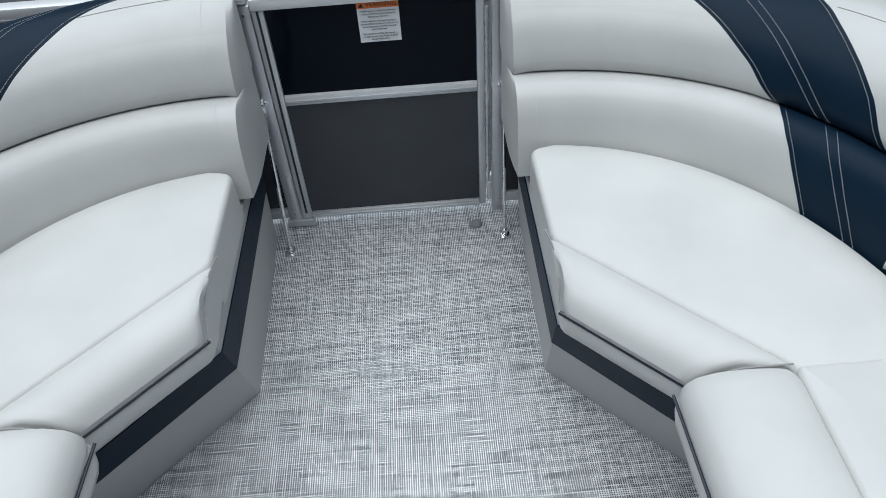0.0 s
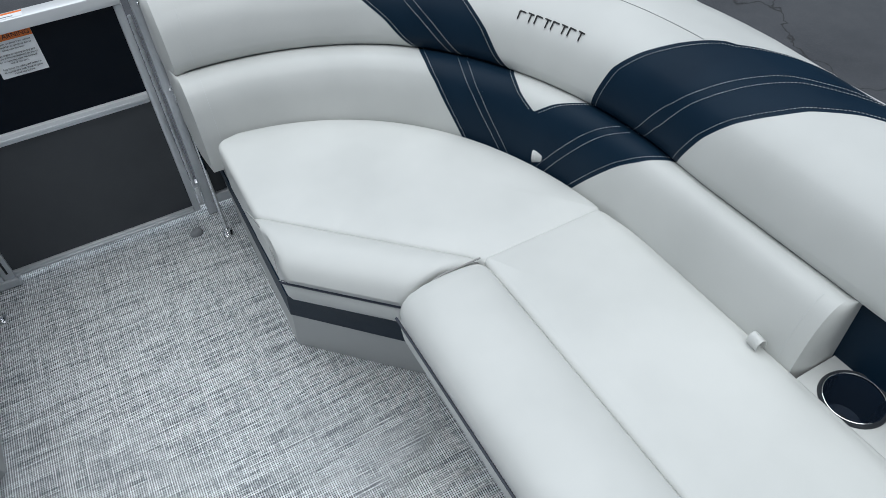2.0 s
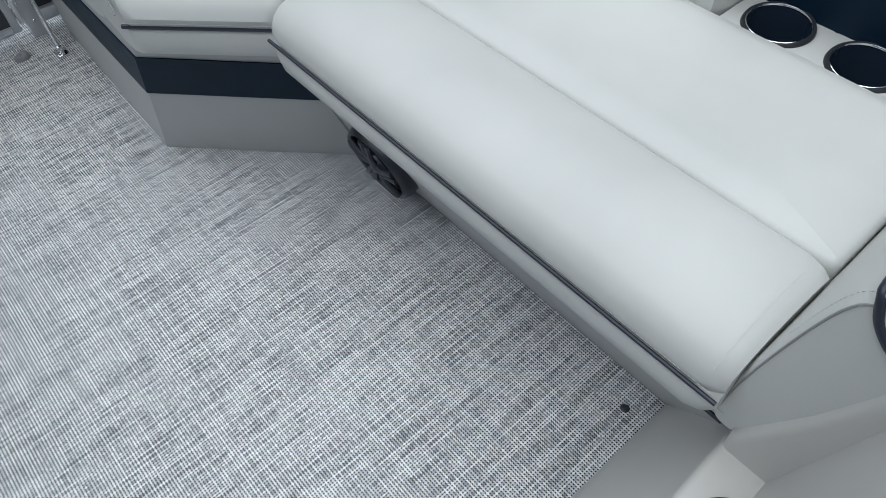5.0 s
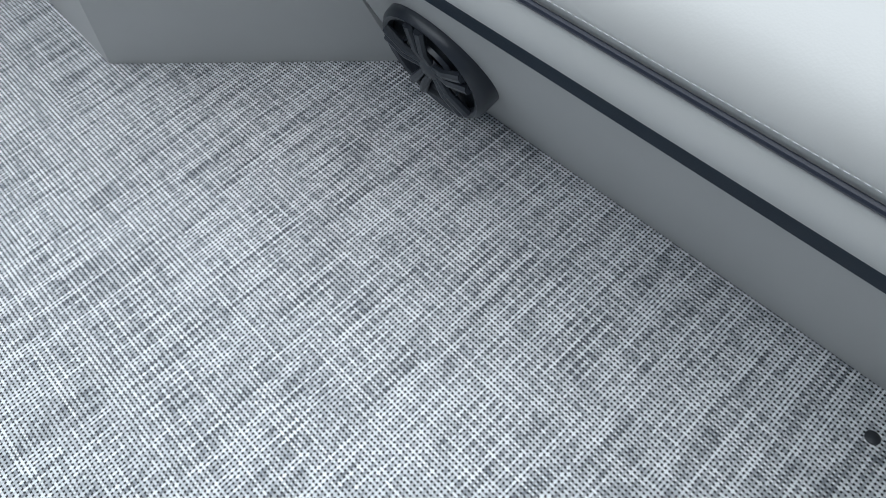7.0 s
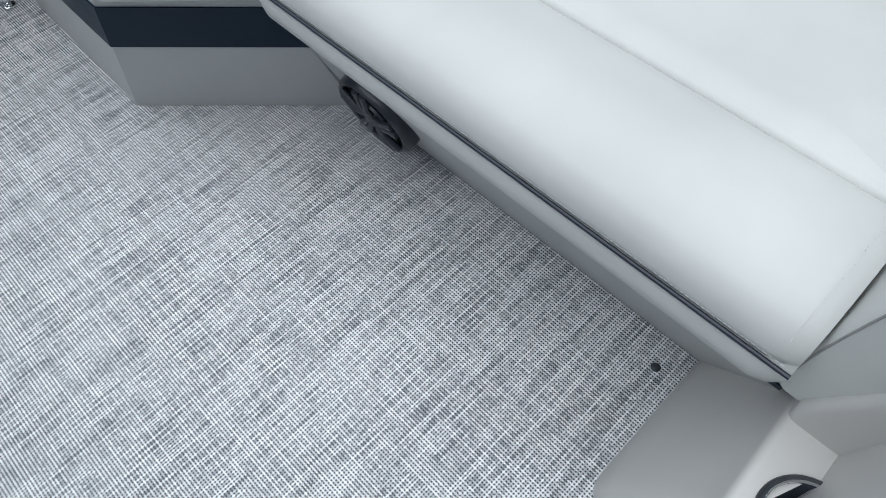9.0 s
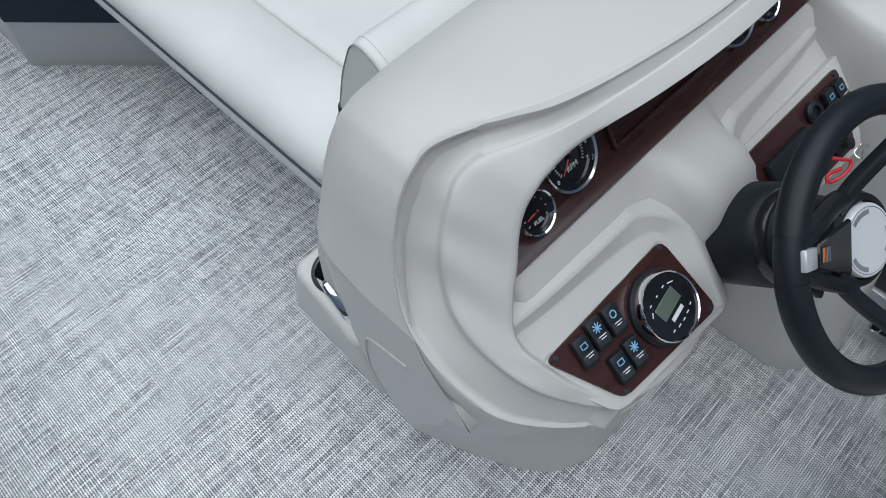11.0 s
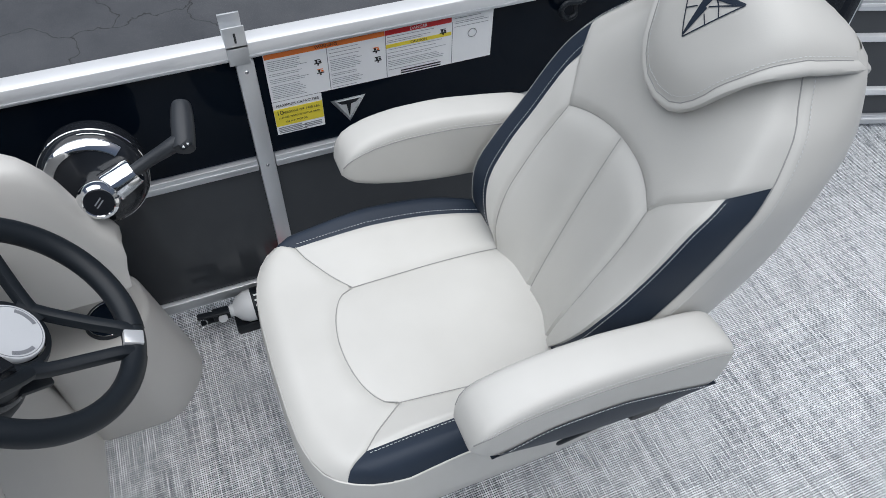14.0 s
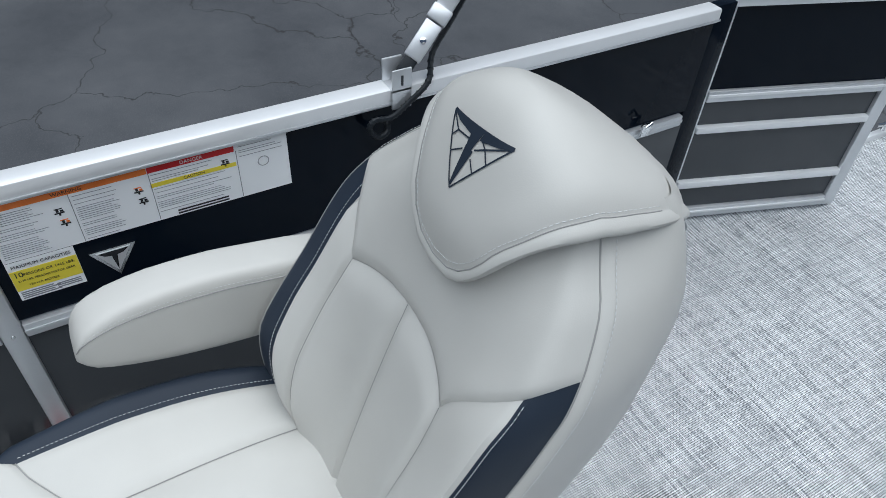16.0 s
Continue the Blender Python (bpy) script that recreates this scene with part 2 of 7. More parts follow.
def part(name, bm, material, parent=None, label="", angle=38):
    ob = new(name, mesh_of(name, bm, material, angle))
    if parent is not None:
        ob.parent = parent
        up = parent
        off = Vector((0, 0, 0))
        while up is not None:
            off += up.location
            up = up.parent
        ob.location = -off
    return tagged(ob, label)


def solo(name, bm, material, label, category, kind="", angle=38, group=""):
    return tagged(new(name, mesh_of(name, bm, material, angle)), label, category, group, kind)


def grid(rows, wrap=False, caps=False, bm=None):
    """A sheet through rows of points; wrap joins each row's end to its start; caps closes the first and last row."""
    bm = bm or bmesh.new()
    vs = [[bm.verts.new(p) for p in row] for row in rows]
    n = len(rows[0])
    for a, b in zip(vs, vs[1:]):
        for i in range(n if wrap else n - 1):
            j = (i + 1) % n
            bm.faces.new((a[i], a[j], b[j], b[i]))
    if caps:
        bm.faces.new(vs[0])
        bm.faces.new(vs[-1])
    return bm


def prism(poly, z0, z1, bevel=0.0, seg=2, bm=None):
    b = bmesh.new()
    lo = [b.verts.new((x, y, z0)) for x, y in poly]
    hi = [b.verts.new((x, y, z1)) for x, y in poly]
    b.faces.new(lo[::-1])
    b.faces.new(hi)
    for i in range(len(poly)):
        j = (i + 1) % len(poly)
        b.faces.new((lo[i], lo[j], hi[j], hi[i]))
    if bevel:
        bmesh.ops.bevel(b, geom=b.edges[:], offset=bevel, segments=seg, profile=0.5, affect="EDGES", clamp_overlap=True)
    return join(bm, b)


def join(bm, b):
    if bm is None:
        return b
    me = bpy.data.meshes.new("tmp")
    b.to_mesh(me)
    b.free()
    bm.from_mesh(me)
    bpy.data.meshes.remove(me)
    return bm


def box(size, m=None, bevel=0.0, seg=2, bm=None):
    """A box of that size about m's origin."""
    x, y, z = (v / 2 for v in size)
    b = prism([(-x, -y), (x, -y), (x, y), (-x, y)], -z, z, bevel, seg)
    if m is not None:
        b.transform(m)
    return join(bm, b)


def block(x0, x1, y0, y1, z0, z1, bevel=0.0, seg=2, bm=None):
    return prism([(x0, y0), (x1, y0), (x1, y1), (x0, y1)], z0, z1, bevel, seg, bm)


def lathe(profile, m=None, n=40, bm=None):
    """Turn (radius, height) points about m's z axis."""
    rows = [[(r * math.cos(2 * math.pi * k / n), r * math.sin(2 * math.pi * k / n), h) for k in range(n)] for r, h in profile]
    b = grid(rows, wrap=True)
    bmesh.ops.remove_doubles(b, verts=b.verts, dist=1e-6)
    if m is not None:
        b.transform(m)
    return join(bm, b)


def tube(points, r, n=10, bm=None, closed=False, flat=1.0):
    """A round rod along points, with rounded ends."""
    pts = [Vector(p) for p in points]
    rows = []
    up = None
    for i, p in enumerate(pts):
        a = pts[i - 1] if i or closed else p
        b = pts[(i + 1) % len(pts)] if i + 1 < len(pts) or closed else p
        d = (b - a).normalized()
        if up is None:
            up = d.orthogonal().normalized()
        side = d.cross(up).normalized()
        up = side.cross(d).normalized()
        rr = r[i] if isinstance(r, (list, tuple)) else r
        rows.append([p + rr * (math.cos(2 * math.pi * k / n) * side + flat * math.sin(2 * math.pi * k / n) * up) for k in range(n)])
    if closed:
        rows.append(rows[0])
    b = grid(rows, wrap=True, caps=not closed)
    if closed:
        bmesh.ops.remove_doubles(b, verts=b.verts, dist=1e-6)
    return join(bm, b)


def smooth_line(points, n=8):
    """Catmull-Rom through points."""
    p = [Vector(q) for q in points]
    p = [2 * p[0] - p[1], *p, 2 * p[-1] - p[-2]]
    out = []
    for i in range(1, len(p) - 2):
        for k in range(n):
            t = k / n
            out.append(0.5 * (2 * p[i] + (p[i + 1] - p[i - 1]) * t + (2 * p[i - 1] - 5 * p[i] + 4 * p[i + 1] - p[i + 2]) * t * t + (3 * p[i] - p[i - 1] - 3 * p[i + 1] + p[i + 2]) * t ** 3))
    out.append(p[-2])
    return out


def resample(points, step):
    pts = [Vector(p) for p in points]
    d = [0.0]
    for a, b in zip(pts, pts[1:]):
        d.append(d[-1] + (b - a).length)
    n = max(2, round(d[-1] / step))
    out, k = [], 0
    for i in range(n + 1):
        s = d[-1] * i / n
        while k < len(d) - 2 and d[k + 1] < s:
            k += 1
        out.append(pts[k].lerp(pts[k + 1], (s - d[k]) / max(1e-9, d[k + 1] - d[k])))
    return out


def stitches(points, gap=0.0062, length=0.0038, r=0.00044, bm=None):
    """A row of short thread dashes along points."""
    bm = bm or bmesh.new()
    pts = resample(points, gap)
    for a, b in zip(pts, pts[1:]):
        tube([a, a.lerp(b, length / gap)], r, 4, bm)
    return bm


def inset(poly, d):
    """Shift a closed counter-clockwise outline inwards by d."""
    out = []
    n = len(poly)
    for i in range(n):
        a, p, b = Vector(poly[i - 1]), Vector(poly[i]), Vector(poly[(i + 1) % n])
        e1, e2 = (p - a).normalized(), (b - p).normalized()
        n1, n2 = Vector((-e1.y, e1.x)), Vector((-e2.y, e2.x))
        nn = (n1 + n2).normalized()
        out.append(p + nn * d / max(0.5, nn.dot(n1)))
    for _ in range(6 if d > 0 else 0):      # corners tighter than d close to a point
        for i in range(n):
            j = (i + 1) % n
            if (out[j] - out[i]).dot(Vector(poly[j]) - Vector(poly[i])) < 0:
                out[i] = out[j] = (out[i] + out[j]) / 2
    return out


def round_poly(poly, r, seg=6):
    """Round the corners of an outline; r is one radius or one for each corner."""
    out = []
    n = len(poly)
    for i in range(n):
        a, p, b = Vector(poly[i - 1]), Vector(poly[i]), Vector(poly[(i + 1) % n])
        rr = r[i] if isinstance(r, (list, tuple)) else r
        rr = min(rr, 0.48 * (a - p).length, 0.48 * (b - p).length)
        if rr < 1e-5:
            out.append(p)
            continue
        u, v = p + (a - p).normalized() * rr, p + (b - p).normalized() * rr
        for k in range(seg + 1):
            t = k / seg
            out.append(u * (1 - t) ** 2 + 2 * p * t * (1 - t) + v * t * t)
    return out


def pad(poly, z0, z1, r=0.02, crown=0.008, bottom=0.0, steps=5):
    """An upholstered pad: upright sides, a rounded edge of radius r and a slightly domed top."""
    c = sum((Vector(p) for p in poly), Vector((0, 0))) / len(poly)
    rows = []
    for z, d in ((z0, bottom), (z0 + 0.25 * (z1 - r - z0), 0.0), (z1 - r, 0.0)):
        rows.append([(*p, z) for p in inset(poly, d)])
    for k in range(1, steps + 1):
        a = math.pi / 2 * k / steps
        rows.append([(*p, z1 - r + r * math.sin(a)) for p in inset(poly, r * (1 - math.cos(a)))])
    top = inset(poly, r)
    for s in (0.985, 0.96, 0.925, 0.88, 0.83, 0.78):
        u = (1 - s) / 0.22
        rows.append([(*(c + (p - c) * s), z1 + 0.6 * crown * u * (2 - u)) for p in top])
    for s in (0.4, 0.0):
        rows.append([(*(c + (p - c) * s), z1 + 0.6 * crown) for p in top])
    b = grid(rows, wrap=True)
    bmesh.ops.remove_doubles(b, verts=b.verts, dist=1e-5)
    return b


def lerp(a, b, t):
    return a + (b - a) * t


def lin(xs, ys, x):
    return float(np.interp(x, xs, ys))


def words(text, size, m, material, parent, name="lettering", thick=0.0002, wide=1.0):
    """Letters in the built-in font as one flat mesh, centred on m's origin, in its xy plane."""
    cu = bpy.data.curves.new("tmp_text", "FONT")
    cu.body, cu.size, cu.align_x, cu.align_y, cu.extrude = text, size, "CENTER", "CENTER", thick
    cu.resolution_u = 3
    ob = bpy.data.objects.new("tmp_text", cu)
    scene.collection.objects.link(ob)
    me = bpy.data.meshes.new_from_object(ob.evaluated_get(bpy.context.evaluated_depsgraph_get()))
    bpy.data.objects.remove(ob)
    bpy.data.curves.remove(cu)
    b = bmesh.new()
    b.from_mesh(me)
    bpy.data.meshes.remove(me)
    b.transform(m @ Matrix.Diagonal((wide, 1, 1, 1)))
    return part(name, b, material, parent)


def frame_at(o, x, z):
    """A pose at o with its x axis along x and its z axis as near to z as it can be."""
    x = Vector(x).normalized()
    y = Vector(z).cross(x).normalized()
    z = x.cross(y)
    return Matrix((( x.x, y.x, z.x, o[0]), (x.y, y.y, z.y, o[1]), (x.z, y.z, z.z, o[2]), (0, 0, 0, 1)))

# ---- the setting: yard, deck, fence ----
CX = 0.235                     # the boat's middle line
FX, PX = 1.497, 2 * CX - 1.497  # inner faces of the two side fences
GY = 1.86                      # inner face of the bow fence
AFT = -4.6

b = grid([[(lerp(-300, 300, i / 30), lerp(-300, 300, j / 30), -1.12) for i in range(31)] for j in range(31)])
solo("ground", b, ASPHALT, "dark worn asphalt yard with fine cracks", "asphalt", "structure")

solo("floor", block(PX - 0.05, FX + 0.05, AFT, GY + 0.12, -0.02, 0.0), FLOOR, "grey woven vinyl boat deck floor", "floor", "structure")
b = block(FX + 0.052, FX + 0.075, AFT, GY + 0.14, -0.12, 0.022, 0.003)
block(PX - 0.075, PX - 0.052, AFT, GY + 0.14, -0.12, 0.022, 0.003, bm=b)
block(PX - 0.075, FX + 0.075, AFT - 0.025, AFT - 0.002, -0.12, 0.022, 0.003, bm=b)
block(PX - 0.075, FX + 0.075, GY + 0.142, GY + 0.165, -0.12, 0.022, 0.003, bm=b)
solo("deck_trim", b, WHITE_ALU, "bright aluminium edge trim round the deck", "trim", "structure")
solo("hull_underside", block(PX - 0.04, FX + 0.04, AFT + 0.05, GY + 0.1, -0.30, -0.025, 0.01), CHARCOAL, "dark underside frame of the pontoon deck", "hull", "structure")
for n, x in (("port", PX + 0.25), ("middle", CX), ("starboard", FX - 0.25)):
    rows = []
    for y, r in ((GY + 0.6, 0.02), (GY + 0.35, 0.2), (GY, 0.31), (AFT, 0.31), (AFT - 0.02, 0.02)):
        rows.append([(x + r * math.cos(a), y, -0.62 + r * math.sin(a)) for a in [2 * math.pi * k / 32 for k in range(32)]])
    solo("pontoon_tube", grid(rows, wrap=True, caps=True), ALU, "long aluminium pontoon tube under the deck", "pontoon", group="pontoon tubes")


def fence_run(owner, p, q, posts, outward):
    """Upper glossy and lower matt panels between a top, a middle and a bottom rail, on posts at the given distances from p towards q."""
    p, q, o = Vector(p), Vector(q), Vector(outward)
    d = (q - p).normalized()
    L = (q - p).length

    def bar(u0, u1, z0, z1, t0, t1, bevel=0.003):
        pts = [p + d * u0 + o * t0, p + d * u1 + o * t0, p + d * u1 + o * t1, p + d * u0 + o * t1]
        poly = [(v.x, v.y) for v in pts]
        area = sum(poly[i][0] * poly[(i + 1) % 4][1] - poly[(i + 1) % 4][0] * poly[i][1] for i in range(4))
        return prism(poly if area > 0 else poly[::-1], z0, z1, bevel)

    part("top_rail", bar(0, L, 0.704, 0.740, 0.0, 0.045, 0.006), WHITE_ALU, owner, "bright white-silver top rail")
    part("top_rail_rib", bar(0, L, 0.709, 0.714, -0.002, 0.0, 0.0008), ALU, owner)
    ends = sorted({0.0, *posts, L})
    for a, e in zip(ends, ends[1:]):
        part("upper_panel", bar(a + 0.002, e - 0.002, 0.46, 0.703, 0.012, 0.018, 0.0), BLACK, owner, "black glossy sheet panel")
        part("lower_panel", bar(a + 0.002, e - 0.002, 0.065, 0.425, 0.012, 0.018, 0.0), CHARCOAL, owner, "charcoal sheet panel")
        part("middle_rail", bar(a + 0.019, e - 0.019, 0.427, 0.457, 0.0, 0.03), ALU, owner)
        part("middle_rail_lip", bar(a + 0.019, e - 0.019, 0.438, 0.446, -0.0025, 0.0, 0.001), ALU, owner)
        part("bottom_rail", bar(a + 0.019, e - 0.019, 0.03, 0.063, 0.0, 0.03), ALU, owner)
    for u in posts:
        post = part("post", bar(u - 0.0175, u + 0.0175, 0.0, 0.703, -0.003, 0.03), ALU, owner)
        for z in (0.44, 0.68, 0.045):
            m = frame_at(p + d * u + o * -0.003 + Vector((0, 0, z)), d, -o)
            part("screw", lathe([(0.0, 0.0015), (0.003, 0.0012), (0.0042, 0.0)], m, 10), CHROME, post)


fence_s = thing("fence_starboard", "side fence of black and charcoal panels in aluminium rails", "fence", (FX, -0.4, 0), kind="structure")
fence_run(fence_s, (FX, GY, 0), (FX, -2.66, 0), [0.02, 1.3, 2.94], (1, 0, 0))
fence_p = thing("fence_port", "side fence of black and charcoal panels in aluminium rails", "fence", (PX, -0.4, 0), kind="structure")
fence_run(fence_p, (PX, GY, 0), (PX, AFT + 0.3, 0), [0.02, 1.3, 2.6, 3.9, 5.2], (-1, 0, 0))
fence_b = thing("fence_bow", "bow fence panels on both sides of the gate", "fence", (CX, GY, 0), kind="structure")
fence_run(fence_b, (0.525, GY, 0), (FX, GY, 0), [0.018, 0.93], (0, 1, 0))
fence_run(fence_b, (PX, GY, 0), (-0.06, GY, 0), [0.04, 0.955], (0, 1, 0))


# ---- the bow gate ----
def bow_gate():
    g = thing("bow_gate", "closed aluminium bow gate with black and charcoal panels", "gate", (CX, GY, 0))
    x0, x1 = -0.022, 0.487
    part("stile", block(x0 - 0.030, x0, GY - 0.004, GY + 0.026, 0.03, 0.69, 0.003), ALU, g)
    part("stile", block(x1, x1 + 0.020, GY - 0.004, GY + 0.026, 0.03, 0.69, 0.003), ALU, g)
    # no recess is cut: a dark strip on the stile paints its groove's shade
    part("groove_shade", block(x0 - 0.018, x0 - 0.012, GY - 0.0055, GY - 0.004, 0.05, 0.69, 0.0005), GUNMETAL, g)
    part("top_rail", block(x0 - 0.030, x1 + 0.020, GY - 0.012, GY + 0.035, 0.692, 0.722, 0.005), WHITE_ALU, g)
    part("middle_rail", block(x0, x1, GY - 0.006, GY + 0.02, 0.424, 0.452, 0.004), WHITE_ALU, g)
    part("middle_rail_rib", block(x0 + 0.002, x1 - 0.002, GY - 0.010, GY - 0.006, 0.432, 0.441, 0.002), ALU, g)
    part("bottom_rail", block(x0, x1, GY - 0.006, GY + 0.02, 0.03, 0.05, 0.003), ALU, g)
    part("bottom_rail_rib", block(x0 + 0.002, x1 - 0.002, GY - 0.010, GY - 0.006, 0.034, 0.042, 0.002), ALU, g)
    part("upper_panel", block(x0, x1, GY + 0.006, GY + 0.012, 0.452, 0.692), BLACK, g, "black glossy sheet panel")
    part("lower_panel", block(x0, x1, GY + 0.004, GY + 0.010, 0.05, 0.424), CHARCOAL, g, "charcoal sheet panel")
    part("piano_hinge", tube([(x1 + 0.026, GY - 0.006, 0.08), (x1 + 0.026, GY - 0.006, 0.66)], 0.0044, 8), ALU, g)
    for k in range(14):
        part("hinge_knuckle", tube([(x1 + 0.026, GY - 0.006, 0.10 + 0.04 * k), (x1 + 0.026, GY - 0.006, 0.128 + 0.04 * k)], 0.0052, 8), ALU, g)
    part("striker", block(x0 - 0.047, x0 - 0.034, GY - 0.016, GY - 0.002, 0.06, 0.19, 0.002), SILVER, g)
    part("striker", block(x1 + 0.022, x1 + 0.034, GY - 0.016, GY - 0.002, 0.055, 0.12, 0.002), SILVER, g)
    part("foot_block", block(x0 - 0.075, x0 + 0.005, GY - 0.012, GY + 0.02, 0.004, 0.028, 0.002), ALU, g)
    return g


bow_gate()
for x in (-0.093, 0.556):
    s = thing("gate_stay", "slim chrome stay rod from fence post to deck", "stay rod", (x, 1.75, 0), group="gate stays")
    top = Vector((x - 0.002 if x > 0 else x + 0.012, GY - 0.022, 0.425))
    foot = Vector((0.549, 1.747, 0.014) if x > 0 else (-0.083, 1.741, 0.014))
    part("rod", tube([top, top.lerp(foot, 0.12), top.lerp(foot, 0.5), foot], [0.0085, 0.0065, 0.0055, 0.0055], 12), CHROME, s)
    part("bracket", box((0.018, 0.024, 0.05), pose(top.x, top.y + 0.006, top.z + 0.01), 0.004), CHROME, s)
    part("bolt", lathe([(0, 0.006), (0.006, 0.005), (0.008, 0.0)], frame_at((top.x, top.y - 0.006, top.z + 0.018), (1, 0, 0), (0, -1, 0)), 12), CHROME, s)
    part("foot_plate", block(foot.x - 0.014, foot.x + 0.014, foot.y - 0.022, foot.y + 0.014, 0.0005, 0.006, 0.002), CHROME, s)
    part("foot_clevis", box((0.016, 0.020, 0.018), pose(foot.x, foot.y, 0.014), 0.004), CHROME, s)
    part("foot_bolt", lathe([(0, 0.004), (0.005, 0.003), (0.006, 0.0)], pose(foot.x, foot.y - 0.015, 0.006), 10), CHROME, s)

plug = grid([[(0.467 + r * math.cos(a) * 1.25, 1.80 + r * math.sin(a) - 0.004, z * (1 + 0.35 * math.cos(a))) for a in [2 * math.pi * k / 24 for k in range(24)]] for r, z in ((0.016, 0.0006), (0.0155, 0.006), (0.013, 0.011), (0.008, 0.0135), (0.001, 0.014))], wrap=True, caps=True)
solo("door_stop", plug, STOP, "small grey rubber door stop on the deck", "door stop")


def warning_label():
    w = thing("warning_label", "white warning sticker with orange heading on black panel", "label", (0.25, GY, 0.63))
    y = GY + 0.0045
    part("sheet", block(0.199, 0.301, y, y + 0.001, 0.584, 0.690), PAPER, w)
    part("heading_band", block(0.199, 0.301, y - 0.0006, y, 0.672, 0.690), ORANGE, w)
    m = lambda x, z: frame_at((x, y - 0.0012, z), (1, 0, 0), (0, -1, 0))
    words("WARNING", 0.0155, m(0.259, 0.681), INK, w)
    tri = bmesh.new()
    v = [tri.verts.new((0.210 + dx, y - 0.0011, 0.6755 + dz)) for dx, dz in ((-0.006, 0), (0.006, 0), (0, 0.011))]
    tri.faces.new(v)
    part("hazard_sign", tri, INK, w)
    lines = ["Avoid injury or death from contact", "with propeller or gearcase due to", "falling over the bow.", "", "When engine is running (in any gear,", "Forward-Neutral-Reverse) do not sit", "on or hang legs over the forward", "end of the deck.", "", "Stay inside the railing and seated in", "an appropriate seat. Keep all gates", "closed and locked."]
    z = 0.665
    for t in lines:
        if t:
            words(t, 0.0060, m(0.25, z), INK, w)
        z -= 0.0072 if t else 0.0042
    part("rail_sheet", block(0.203, 0.300, GY - 0.006, GY + 0.024, 0.7222, 0.7228), PAPER, w)
    part("rail_band", block(0.203, 0.300, GY + 0.016, GY + 0.024, 0.7228, 0.7232), ORANGE, w)
    part("rail_text_bar", block(0.222, 0.28, GY + 0.001, GY + 0.004, 0.7228, 0.7232), GREYINK, w)
    return w


warning_label()

# ---- lounge furniture ----
SB = [(0.555, 1.568), (0.92, 1.565), (1.185, 1.27), (1.212, 0.86)]


def back_point(s):
    """Plan of the backrest's foot and its outward normal: s from 0 at the gate to 1 at the aft end."""
    if s < 0.58:
        t = s / 0.58
        p = [SB[i] for i in range(4)]
        q = [(1 - t) ** 3, 3 * t * (1 - t) ** 2, 3 * t * t * (1 - t), t ** 3]
        x, y = (sum(w * c[k] for w, c in zip(q, p)) for k in (0, 1))
        dq = [(1 - t) ** 2, 2 * t * (1 - t), t * t]
        dx, dy = (sum(w * (p[i + 1][k] - p[i][k]) for i, w in enumerate(dq)) for k in (0, 1))
    else:
        t = (s - 0.58) / 0.42
        x, y = lerp(1.212, 1.226, t), lerp(0.86, 0.03, t)
        dx, dy = 0.014, -0.83
    n = Vector((-dy, dx)).normalized()
    return Vector((x, y)), n


BH = [0.0, 0.10, 0.22, 0.30, 0.35, 0.385, 0.40, 0.415, 0.45, 0.52, 0.60, 0.68, 0.74, 0.80, 0.86, 0.91, 0.95, 0.98, 1.0]
BO = [-0.004, 0, 0.01, 0.026, 0.046, 0.066, 0.08, 0.072, 0.0668, 0.0768, 0.1012, 0.1448, 0.1942, 0.2368, 0.272, 0.296, 0.309, 0.302, 0.262]
BZ = [0.36, 0.44, 0.52, 0.566, 0.588, 0.593, 0.588, 0.596, 0.6204, 0.6684, 0.7126, 0.7414, 0.7536, 0.7594, 0.758, 0.752, 0.745, 0.74, 0.739]



def back_at(s, h, side=1):
    p, n = back_point(s)
    k = lin([0.0, 0.3, 0.5, 0.65], [1.55, 1.38, 1.2, 1.0], s)
    k = lerp(k, lin([0.0, 0.5, 0.7], [1.12, 1.1, 1.0], s), max(0.0, min(1.0, (h - 0.6) / 0.25)))
    o = hermite(BH, BO, h) * k
    z = hermite(BH, BZ, h) - 0.022 * max(0.0, 1 - s / 0.25) * max(0.0, 1 - abs(h - 0.40) / 0.30)
    end = min(s, 1 - s)
    if end < 0.02 and h > 0.4:
        z -= 0.008 * (1 - end / 0.02) ** 2
    q = p + n * o
    x = q.x if side > 0 else 2 * CX - q.x
    return Vector((x, q.y, z))


def back_panel(lo, hi, h0, h1, side, nu=14, nh=26):
    """A skin panel between the edge curves lo(h) and hi(h)."""
    hs = sorted({*[h0 + (h1 - h0) * k / nh for k in range(nh + 1)], *[h for h in BH if h0 < h < h1]})
    rows = [[back_at(lerp(lo(h), hi(h), k / nu), h, side) for k in range(nu + 1)] for h in hs]
    return grid(rows)


def edge(*pairs):
    hs, ss = zip(*pairs)
    return lambda h: lin(hs, ss, h)


def raise_line(f, h0, h1, side, up=0.0012, n=40):
    out = []
    for k in range(n + 1):
        h = lerp(h0, h1, k / n)
        s = f(h)
        p = back_at(s, h, side)
        q = back_at(s, min(1, h + 0.01), side) - p
        r = back_at(min(1, s + 0.004), h, side) - p
        nn = q.cross(r).normalized()
        if nn.z < 0 and h > 0.45 or (h <= 0.45 and nn.dot(Vector((0.4 - p.x if side > 0 else 0.1 - p.x, 0.6 - p.y, 1.2))) < 0):
            nn = -nn
        out.append(p + nn * up)
    return out


def mirror(x, side):
    return x if side > 0 else 2 * CX - x


